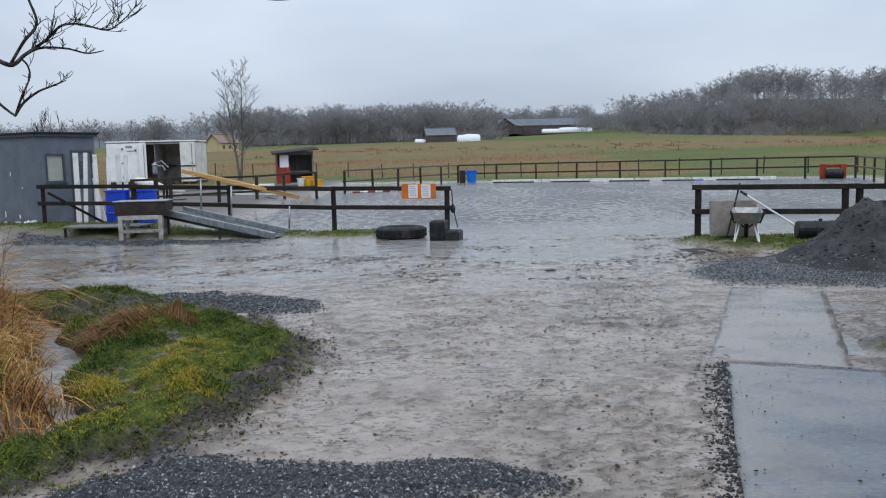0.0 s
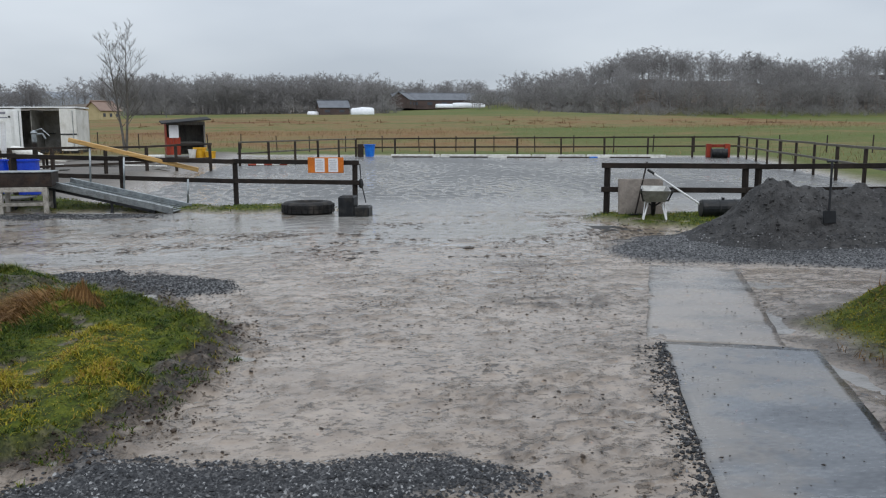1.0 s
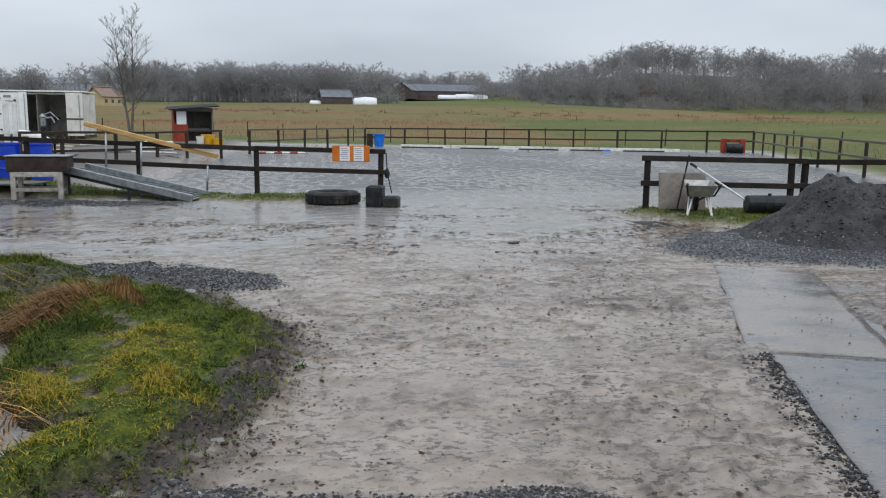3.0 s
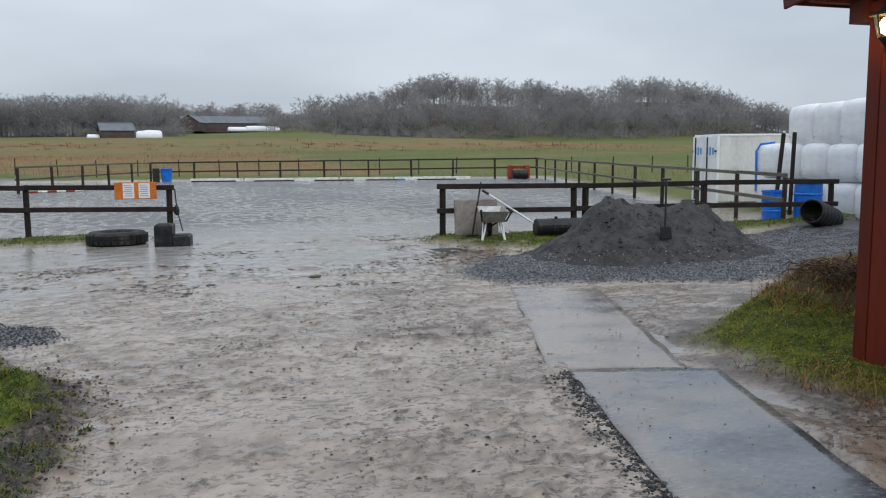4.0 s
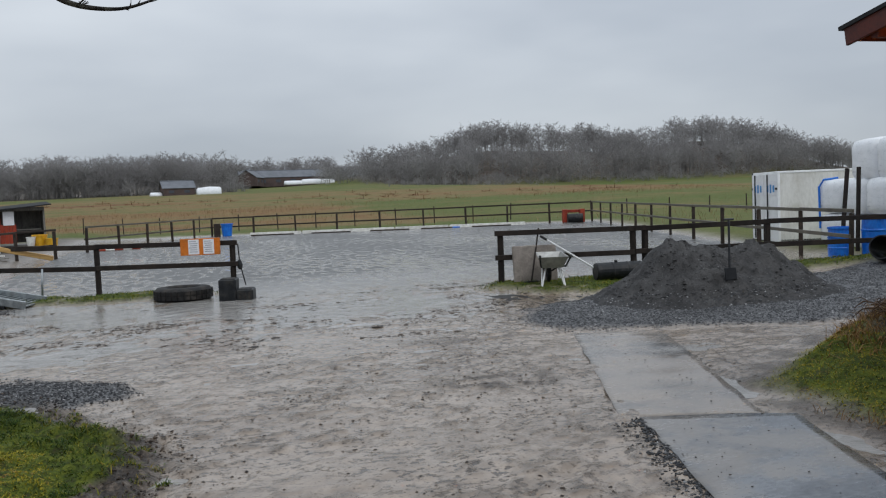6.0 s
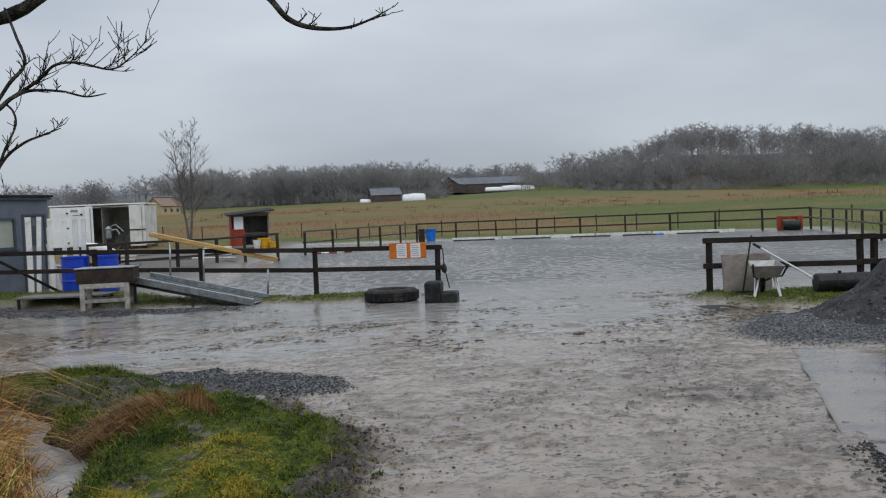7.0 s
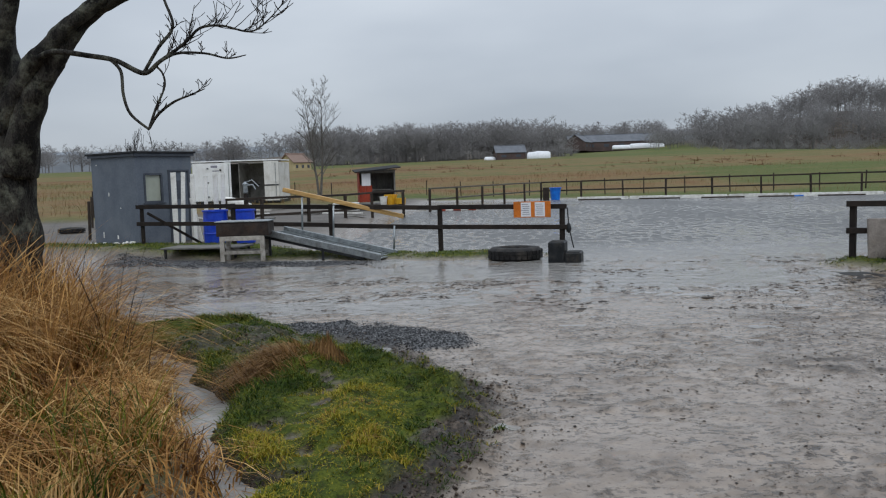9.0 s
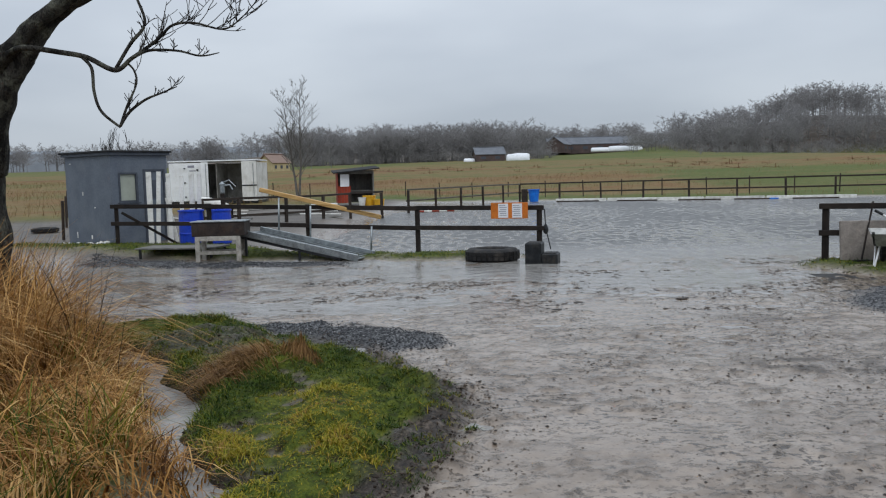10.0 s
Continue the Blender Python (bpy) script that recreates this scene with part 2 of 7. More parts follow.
M["window_glass"] = flat_glass("window_glass", (0.42, 0.45, 0.38), 0.12)
M["lantern_glass"] = clear_glass()
M["lamp_glow"], g_nt, g_p = nodes_of("lamp_glow")
g_p.inputs["Emission Color"].default_value = (1.0, 0.62, 0.22, 1)
g_p.inputs["Emission Strength"].default_value = 38.0


def blade_material(name, stops, rough=0.6):
    """Grass and straw: each blade takes its own tone."""
    m, nt, p = nodes_of(name)
    geo = nt.nodes.new("ShaderNodeNewGeometry")
    patch = tex_noise(nt, coords(nt, (1, 1, 1), True), 1.9, 5.0, 0.62)
    mixed = math_node(nt, "ADD", math_node(nt, "MULTIPLY", geo.outputs["Random Per Island"], 0.45), math_node(nt, "SUBTRACT", math_node(nt, "MULTIPLY", patch, 1.0), 0.18))
    nt.links.new(ramp(nt, mixed, stops), p.inputs["Base Color"])
    p.inputs["Roughness"].default_value = rough
    p.inputs["Specular IOR Level"].default_value = 0.12
    return m


M["straw"] = blade_material("straw", [(0.22, (0.058, 0.026, 0.009)), (0.40, (0.235, 0.108, 0.031)), (0.62, (0.48, 0.262, 0.082)), (0.90, (0.64, 0.46, 0.22))])
M["grass"] = blade_material("grass", [(0.24, (0.012, 0.028, 0.006)), (0.44, (0.034, 0.070, 0.010)), (0.60, (0.085, 0.115, 0.012)), (0.76, (0.21, 0.185, 0.018)), (0.92, (0.22, 0.130, 0.04))])
M["moss"] = blade_material("moss", [(0.20, (0.028, 0.044, 0.009)), (0.36, (0.095, 0.115, 0.013)), (0.52, (0.25, 0.235, 0.019)), (0.68, (0.35, 0.275, 0.030)), (0.86, (0.27, 0.150, 0.046))])
M["field_grass"] = blade_material("field_grass", [(0.2, (0.12, 0.070, 0.034)), (0.5, (0.20, 0.135, 0.062)), (0.8, (0.29, 0.22, 0.11))])


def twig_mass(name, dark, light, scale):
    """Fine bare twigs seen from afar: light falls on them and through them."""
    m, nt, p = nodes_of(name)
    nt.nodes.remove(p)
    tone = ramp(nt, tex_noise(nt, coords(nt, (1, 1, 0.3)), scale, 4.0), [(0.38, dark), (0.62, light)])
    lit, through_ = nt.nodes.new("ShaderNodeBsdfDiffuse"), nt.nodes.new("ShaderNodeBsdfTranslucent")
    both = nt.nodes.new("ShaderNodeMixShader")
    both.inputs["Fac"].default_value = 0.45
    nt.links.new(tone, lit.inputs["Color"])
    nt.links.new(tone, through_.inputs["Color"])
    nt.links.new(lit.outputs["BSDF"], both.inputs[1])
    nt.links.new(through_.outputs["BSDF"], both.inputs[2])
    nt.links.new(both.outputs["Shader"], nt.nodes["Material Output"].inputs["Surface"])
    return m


# bark greyed and lightened: the haze over the woods is in this colour
M["hazed_bark"] = twig_mass("hazed_bark", (0.250, 0.240, 0.234), (0.335, 0.325, 0.320), 0.06)


def ground_material():
    """Wet mud that turns to gravel, turf and field where the plan says so."""
    m, nt, p = nodes_of("wet_ground")

    def attr(name):
        a = nt.nodes.new("ShaderNodeAttribute")
        a.attribute_name = name
        return a.outputs["Fac"]

    vec = coords(nt, (1, 1, 1), True)
    big = tex_noise(nt, vec, 0.7, 4.0)
    mid = tex_noise(nt, vec, 6.0, 5.0, 0.6)
    fine = tex_noise(nt, vec, 34.0, 4.0, 0.6)
    speck = tex_noise(nt, vec, 16.0, 5.0, 0.7)
    mud = ramp(nt, math_node(nt, "ADD", math_node(nt, "MULTIPLY", big, 0.5), math_node(nt, "MULTIPLY", mid, 0.5)),
               [(0.35, (0.165, 0.126, 0.095)), (0.52, (0.272, 0.220, 0.173)), (0.68, (0.355, 0.295, 0.238))])
    mud = mix_rgb(nt, ramp(nt, speck, [(0.55, (0, 0, 0)), (0.66, (0.8,) * 3)]), mud, (0.062, 0.047, 0.035))
    # trodden marks: dark smears and crescents where hooves and boots broke the film
    marks = tex_noise(nt, coords(nt, (0.8, 1.2, 1), True), 17.0, 4.0, 0.6)
    busy = ramp(nt, tex_noise(nt, vec, 0.9, 3.0), [(0.38, (0.22,) * 3), (0.60, (0.85,) * 3)])
    mark_mask = math_node(nt, "MULTIPLY", ramp(nt, marks, [(0.565, (0, 0, 0)), (0.605, (1, 1, 1))]), busy)
    mud = mix_rgb(nt, mark_mask, mud, (0.048, 0.036, 0.027))
    vor = nt.nodes.new("ShaderNodeTexVoronoi")
    vor.inputs["Scale"].default_value = 38.0
    nt.links.new(vec, vor.inputs["Vector"])
    grit = ramp(nt, math_node(nt, "ADD", math_node(nt, "MULTIPLY", vor.outputs["Distance"], 0.6), math_node(nt, "MULTIPLY", fine, 0.5)),
                [(0.25, (0.014, 0.0145, 0.016)), (0.55, (0.048, 0.049, 0.051)), (0.85, (0.12, 0.120, 0.122))])
    turf = ramp(nt, math_node(nt, "ADD", math_node(nt, "MULTIPLY", mid, 0.6), math_node(nt, "MULTIPLY", fine, 0.4)),
                [(0.36, (0.030, 0.024, 0.012)), (0.47, (0.045, 0.064, 0.012)), (0.60, (0.11, 0.125, 0.016))])
    wide = coords(nt, (0.020, 0.055, 0.0), True)
    band = tex_noise(nt, wide, 1.0, 5.0, 0.6)
    streak = tex_noise(nt, coords(nt, (0.16, 0.22, 0.0), True), 1.0, 5.0, 0.65)
    field_mix = math_node(nt, "ADD", math_node(nt, "MULTIPLY", band, 0.6), math_node(nt, "MULTIPLY", streak, 0.4))
    field_mix = math_node(nt, "ADD", math_node(nt, "MULTIPLY", field_mix, 2.0), math_node(nt, "SUBTRACT", math_node(nt, "MULTIPLY", attr("lush"), 0.28), 0.42))
    meadow = ramp(nt, field_mix, [(0.30, (0.115, 0.054, 0.025)), (0.44, (0.190, 0.112, 0.050)), (0.58, (0.185, 0.135, 0.060)), (0.74, (0.120, 0.124, 0.042)), (0.95, (0.092, 0.118, 0.032))])
    meadow = mix_rgb(nt, 0.35, meadow, ramp(nt, tex_noise(nt, coords(nt, (1, 1, 0), True), 1.6, 4.0), [(0.35, (0.5, 0.5, 0.5)), (0.65, (1.3, 1.3, 1.3))]), "MULTIPLY")
    dirt_yard = ramp(nt, math_node(nt, "ADD", math_node(nt, "MULTIPLY", big, 0.5), math_node(nt, "MULTIPLY", fine, 0.5)), [(0.35, (0.045, 0.037, 0.029)), (0.65, (0.125, 0.104, 0.082))])
    mud = mix_rgb(nt, attr("churn"), mud, ramp(nt, math_node(nt, "ADD", math_node(nt, "MULTIPLY", fine, 0.5), math_node(nt, "MULTIPLY", tex_noise(nt, vec, 9.0, 4.0, 0.6), 0.5)), [(0.40, (0.010, 0.007, 0.005)), (0.52, (0.036, 0.026, 0.018)), (0.63, (0.12, 0.093, 0.070))]))
    col = mix_rgb(nt, attr("yard"), mud, dirt_yard)
    col = mix_rgb(nt, attr("gravel"), col, grit)
    col = mix_rgb(nt, attr("turf"), col, turf)
    col = mix_rgb(nt, attr("field"), col, meadow)
    col = mix_rgb(nt, attr("litter"), col, ramp(nt, tex_noise(nt, vec, 0.4, 4.0), [(0.35, (0.085, 0.072, 0.060)), (0.65, (0.14, 0.12, 0.10))]))
    nt.links.new(col, p.inputs["Base Color"])
    dry = math_node(nt, "MAXIMUM", attr("turf"), attr("field"))
    wet = ramp(nt, math_node(nt, "ADD", math_node(nt, "MULTIPLY", mid, 0.6), math_node(nt, "MULTIPLY", speck, 0.4)), [(0.45, (0.03,) * 3), (0.64, (0.17,) * 3)])
    rough = mix_rgb(nt, attr("gravel"), wet, (0.45, 0.45, 0.45))
    rough = mix_rgb(nt, math_node(nt, "MAXIMUM", attr("yard"), math_node(nt, "MULTIPLY", attr("churn"), 0.75)), rough, (0.6, 0.6, 0.6))
    rough = mix_rgb(nt, dry, rough, (0.85, 0.85, 0.85))
    nt.links.new(rough, p.inputs["Roughness"])
    nt.links.new(math_node(nt, "SUBTRACT", 0.5, math_node(nt, "MULTIPLY", math_node(nt, "MAXIMUM", dry, math_node(nt, "MULTIPLY", attr("churn"), 0.4)), 0.38)), p.inputs["Specular IOR Level"])
    clump = tex_noise(nt, vec, 15.0, 4.0, 0.6)
    h = math_node(nt, "ADD", math_node(nt, "MULTIPLY", mid, 0.45), math_node(nt, "ADD", math_node(nt, "MULTIPLY", clump, 0.4), math_node(nt, "MULTIPLY", fine, 0.15)))
    h = math_node(nt, "SUBTRACT", h, math_node(nt, "MULTIPLY", mark_mask, 0.35))
    relief = math_node(nt, "ADD", 0.22, math_node(nt, "MULTIPLY", math_node(nt, "MAXIMUM", math_node(nt, "MAXIMUM", dry, attr("gravel")), math_node(nt, "MULTIPLY", attr("churn"), 1.8)), 0.5))
    nt.links.new(bump(nt, math_node(nt, "MULTIPLY", h, relief), 1.0, 0.05), p.inputs["Normal"])
    return m


def water_material():
    m, nt, p = nodes_of("flood_water")
    vec = coords(nt, (1, 1, 1), True)
    place = nt.nodes.new("ShaderNodeSeparateXYZ")
    nt.links.new(vec, place.inputs[0])
    open_water = nt.nodes.new("ShaderNodeMapRange")
    open_water.inputs["From Min"].default_value, open_water.inputs["From Max"].default_value = 17.0, 22.0
    nt.links.new(place.outputs["Y"], open_water.inputs["Value"])
    arena = open_water.outputs["Result"]
    patch = math_node(nt, "ADD", math_node(nt, "MULTIPLY", tex_noise(nt, vec, 0.45, 4.0), 0.4), math_node(nt, "MULTIPLY", tex_noise(nt, coords(nt, (1.0, 1.3, 1), True), 3.2, 5.0, 0.65), 0.6))
    murk = ramp(nt, patch, [(0.38, (0.215, 0.202, 0.186)), (0.50, (0.275, 0.262, 0.244)), (0.62, (0.335, 0.322, 0.302))])
    # riding sand: trodden ridges stand just under and over the shallow water
    ridges = tex_noise(nt, coords(nt, (4.5, 1.7, 1), True), 1.0, 4.0, 0.62)
    trail = tex_noise(nt, coords(nt, (0.20, 0.07, 1), True), 1.0, 4.0, 0.6)
    sand_mix = math_node(nt, "ADD", math_node(nt, "MULTIPLY", ridges, 0.62), math_node(nt, "MULTIPLY", trail, 0.38))
    bare = ramp(nt, sand_mix, [(0.435, (0, 0, 0)), (0.505, (1, 1, 1))])
    bare = math_node(nt, "MULTIPLY", bare, arena)
    nt.links.new(mix_rgb(nt, bare, murk, (0.085, 0.083, 0.080)), p.inputs["Base Color"])
    p.inputs["IOR"].default_value = 1.33
    gust = ramp(nt, tex_noise(nt, coords(nt, (0.5, 1.0, 1), True), 1.0, 6.0, 0.65), [(0.40, (0.02,) * 3), (0.52, (0.05,) * 3), (0.66, (0.16,) * 3)])
    nt.links.new(mix_rgb(nt, bare, gust, (0.42, 0.42, 0.42)), p.inputs["Roughness"])
    w1 = tex_noise(nt, coords(nt, (1.0, 1.6, 1), True), 2.6, 4.0, 0.6)
    w2 = tex_noise(nt, coords(nt, (1.0, 1.8, 1), True), 14.0, 3.0, 0.6)
    calm = math_node(nt, "ADD", math_node(nt, "MULTIPLY", w1, 0.12), math_node(nt, "MULTIPLY", w2, 0.035))
    rough_water = math_node(nt, "MULTIPLY", sand_mix, math_node(nt, "MULTIPLY", arena, 0.38))
    nt.links.new(bump(nt, math_node(nt, "ADD", calm, rough_water), 1.0, 0.14), p.inputs["Normal"])
    return m


M["ground"] = ground_material()
M["water"] = water_material()


# ---- building helpers ----
def link_mesh(name, bm, material, smooth=False):
    me = bpy.data.meshes.new(name)
    bm.to_mesh(me)
    bm.free()
    me.materials.append(material)
    if smooth:
        me.polygons.foreach_set("use_smooth", [True] * len(me.polygons))
    return new(name, me)


def part(name, bm, material, parent, label="", smooth=False):
    ob = link_mesh(name, bm, material, smooth)
    ob.parent = parent
    if label:
        ob["label"] = label
    return ob


def thing(name, m, label, category, group="", kind=""):
    ob = new(name)
    ob.empty_display_size = 0.2
    ob.matrix_basis = m
    return tagged(ob, label, category, group, kind)


def solid(name, bm, material, m, label, category, group="", kind="", smooth=False):
    ob = link_mesh(name, bm, material, smooth)
    ob.matrix_basis = m
    return tagged(ob, label, category, group, kind)


def add_box(bm, c, s, rot=None, bevel=0.0):
    m = Matrix.Translation(c) @ (rot.to_4x4() if rot is not None else Matrix()) @ Matrix.Diagonal((*s, 1))
    r = bmesh.ops.create_cube(bm, size=1.0, matrix=m)
    if bevel:
        edges = list({e for v in r["verts"] for e in v.link_edges})
        bmesh.ops.bevel(bm, geom=edges, offset=bevel, segments=1, profile=0.5, affect="EDGES")
    return bm


def boxes(*specs, bevel=0.0):
    bm = bmesh.new()
    for sp in specs:
        add_box(bm, sp[0], sp[1], sp[2] if len(sp) > 2 else None, bevel)
    return bm


def add_beam(bm, a, b, w, h, bevel=0.0):
    """A rectangular bar from a to b, w across and h upright."""
    a, b = Vector(a), Vector(b)
    d = b - a
    x = d.normalized()
    y = Vector((0, 0, 1)).cross(x)
    y = y.normalized() if y.length > 1e-4 else Vector((0, 1, 0))
    z = x.cross(y)
    rot = Matrix((x, y, z)).transposed()
    return add_box(bm, (a + b) / 2, (d.length, w, h), rot, bevel)


def beam(a, b, w, h, bevel=0.0):
    return add_beam(bmesh.new(), a, b, w, h, bevel)


def add_tube(bm, pts, radii, n=8, cap=True):
    pts = [Vector(q) for q in pts]
    if isinstance(radii, (int, float)):
        radii = [radii] * len(pts)
    rings = []
    ref = Vector((0.31, 0.17, 0.93))
    for i, q in enumerate(pts):
        d = (pts[min(i + 1, len(pts) - 1)] - pts[max(i - 1, 0)]).normalized()
        u = d.cross(ref)
        if u.length < 0.05:
            u = d.cross(Vector((1, 0, 0)))
        u.normalize()
        v = d.cross(u)
        rings.append([bm.verts.new(q + (u * math.cos(2 * math.pi * k / n) + v * math.sin(2 * math.pi * k / n)) * radii[i]) for k in range(n)])
    for r0, r1 in zip(rings, rings[1:]):
        for k in range(n):
            bm.faces.new((r0[k], r0[(k + 1) % n], r1[(k + 1) % n], r1[k]))
    if cap:
        bm.faces.new(list(reversed(rings[0])))
        bm.faces.new(rings[-1])
    return bm


def tube(pts, radii, n=8):
    return add_tube(bmesh.new(), pts, radii, n)


def lathe(profile, n=20, axis="z"):
    """A turned body from (radius, height) pairs."""
    bm = bmesh.new()
    rings = []
    for r, h in profile:
        ring = []
        for k in range(n):
            a = 2 * math.pi * k / n
            q = (r * math.cos(a), r * math.sin(a), h)
            ring.append(bm.verts.new(q if axis == "z" else (h, q[0], q[1])))
        rings.append(ring)
    for r0, r1 in zip(rings, rings[1:]):
        for k in range(n):
            bm.faces.new((r0[k], r0[(k + 1) % n], r1[(k + 1) % n], r1[k]))
    for ring in (rings[0], rings[-1]):
        bm.faces.new(ring)
    bmesh.ops.recalc_face_normals(bm, faces=bm.faces)
    return bm


def value_noise(x, y, seed=0):
    """Smooth noise in -1..1 on arrays."""
    xi, yi = np.floor(x).astype(np.int64), np.floor(y).astype(np.int64)
    fx, fy = x - xi, y - yi
    fx, fy = fx * fx * (3 - 2 * fx), fy * fy * (3 - 2 * fy)

    def h(a, b):
        k = (a * 374761393 + b * 668265263 + seed * 974634777) & 0x7FFFFFFF
        k = ((k ^ (k >> 13)) * 1274126177) & 0x7FFFFFFF
        return ((k ^ (k >> 16)) & 0xFFFF) / 32767.5 - 1

    return (h(xi, yi) * (1 - fx) + h(xi + 1, yi) * fx) * (1 - fy) + (h(xi, yi + 1) * (1 - fx) + h(xi + 1, yi + 1) * fx) * fy


def fbm(x, y, scale, octaves=4, seed=0):
    out, amp, tot = 0.0, 1.0, 0.0
    for o in range(octaves):
        out = out + amp * value_noise(x * scale * 2 ** o + 17.3 * o, y * scale * 2 ** o - 9.1 * o, seed + o)
        tot += amp
        amp *= 0.5
    return out / tot


def step(a, b, v):
    t = np.clip((v - a) / (b - a), 0, 1)
    return t * t * (3 - 2 * t)


def inside(poly, x, y):
    """Signed distance to a polygon, positive within."""
    best = np.full(x.shape, 1e9)
    odd = np.zeros(x.shape, bool)
    n = len(poly)
    for i in range(n):
        (ax, ay), (bx, by) = poly[i], poly[(i + 1) % n]
        ex, ey = bx - ax, by - ay
        t = np.clip(((x - ax) * ex + (y - ay) * ey) / (ex * ex + ey * ey), 0, 1)
        best = np.minimum(best, np.hypot(x - ax - t * ex, y - ay - t * ey))
        if ay != by:
            odd ^= ((ay > y) != (by > y)) & (x < (bx - ax) * (y - ay) / (by - ay) + ax)
    return np.where(odd, best, -best)


# ---- the lie of the land ----
TURF_ISLAND = [(-3.3, 3.3), (-2.15, 4.0), (-1.72, 4.75), (-1.38, 5.35), (-1.08, 6.2), (-0.98, 6.9), (-1.12, 7.7), (-1.65, 8.6), (-2.35, 9.5), (-3.8, 11.0), (-5.6, 11.3),
               (-5.4, 9.9), (-4.3, 9.4), (-3.70, 8.8), (-3.17, 8.0), (-2.72, 7.16), (-2.64, 6.7), (-2.48, 6.35), (-2.29, 6.05), (-2.07, 5.69), (-2.12, 5.15), (-2.5, 4.85), (-3.3, 4.6)]
STRAW_BANK = [(-2.32, 5.0), (-2.26, 5.6), (-2.40, 5.85), (-2.58, 6.15), (-2.80, 6.45), (-3.14, 7.1), (-3.54, 7.8), (-4.06, 8.72), (-5.0, 9.9), (-6.2, 11.6), (-8.2, 14.0), (-11, 16.0), (-16, 17.5), (-22, 18), (-22, -6), (-4, -6), (-3.0, 3.5)]
BARN_BANK = [(3.88, 6.25), (4.0, 6.9), (4.15, 7.35), (4.55, 7.7), (5.4, 8.2), (7.2, 9.2), (10, 9.2), (10, -6), (3.75, -6), (3.75, 4.4), (3.88, 5.4)]
GRAVEL_YARD = [(3.95, 12.4), (3.85, 11.3), (4.2, 10.7), (5.0, 10.25), (6.0, 9.85), (7.2, 9.45), (10, 9.4), (15, 12), (15.5, 15.5), (11, 14.0), (8.5, 14.3), (6.8, 14.0), (5.3, 13.3)]
GRAVEL_STRIP = [(-2.0, 4.08), (-1.85, 4.55), (-1.4, 4.75), (-0.5, 4.85), (0.7, 4.62), (1.1, 4.4), (1.05, 4.1), (0.2, 3.95), (-1.0, 3.95)]
GRAVEL_PATCH = [(-3.6, 10.9), (-2.3, 9.75), (-1.6, 9.2), (-1.2, 9.6), (-1.5, 10.5), (-2.6, 11.2)]
GRAVEL_VERGE = [(-9.6, 18.6), (-6, 17.6), (-3.4, 17.5), (-3.2, 18.5), (-6, 18.9), (-9.8, 20.3)]
RIDGE_LEFT = [(-0.8, 18.0), (0.5, 18.6), (0.1, 19.4), (-0.5, 19.6), (-3, 20.1), (-9.6, 21.9), (-13, 23), (-14, 21.8), (-10, 20.4), (-6.5, 19.1), (-4.0, 18.8)]
RIDGE_RIGHT = [(4.7, 15.9), (5.4, 16.5), (8, 16.1), (14.5, 15.2), (14.5, 14.2), (9, 14.0), (6.6, 13.6), (5.4, 14.2)]


def far_line(x):
    return 54.8 - 0.32 * x


def prints(x, y, cell, seed):
    """Hoof prints strewn over the plan: depth inside (0..1) and the raised rim round it (0..1)."""
    cx, cy = np.floor(x / cell).astype(np.int64), np.floor(y / cell).astype(np.int64)
    pit, rim = np.zeros(x.shape), np.zeros(x.shape)

    def h(a, b, k):
        v = (a * 73856093 + b * 19349663 + (seed + k) * 83492791) & 0x7FFFFFFF
        v = ((v ^ (v >> 13)) * 1274126177) & 0x7FFFFFFF
        return ((v ^ (v >> 16)) & 0xFFFF) / 65535.0

    for i in (-1, 0, 1):
        for j in (-1, 0, 1):
            a, b = cx + i, cy + j
            px, py = (a + h(a, b, 1)) * cell, (b + h(a, b, 2)) * cell
            turn = h(a, b, 3) * 6.28
            r = 0.045 + 0.05 * h(a, b, 4)
            u = ((x - px) * np.cos(turn) + (y - py) * np.sin(turn)) / (r * 1.35)
            v = (-(x - px) * np.sin(turn) + (y - py) * np.cos(turn)) / r
            d = np.hypot(u, v)
            live = h(a, b, 5)
            pit = np.maximum(pit, live * step(1.0, 0.55, d))
            rim = np.maximum(rim, live * step(0.85, 1.1, d) * step(1.6, 1.2, d) * step(-0.6, 0.5, u))
    return pit, rim


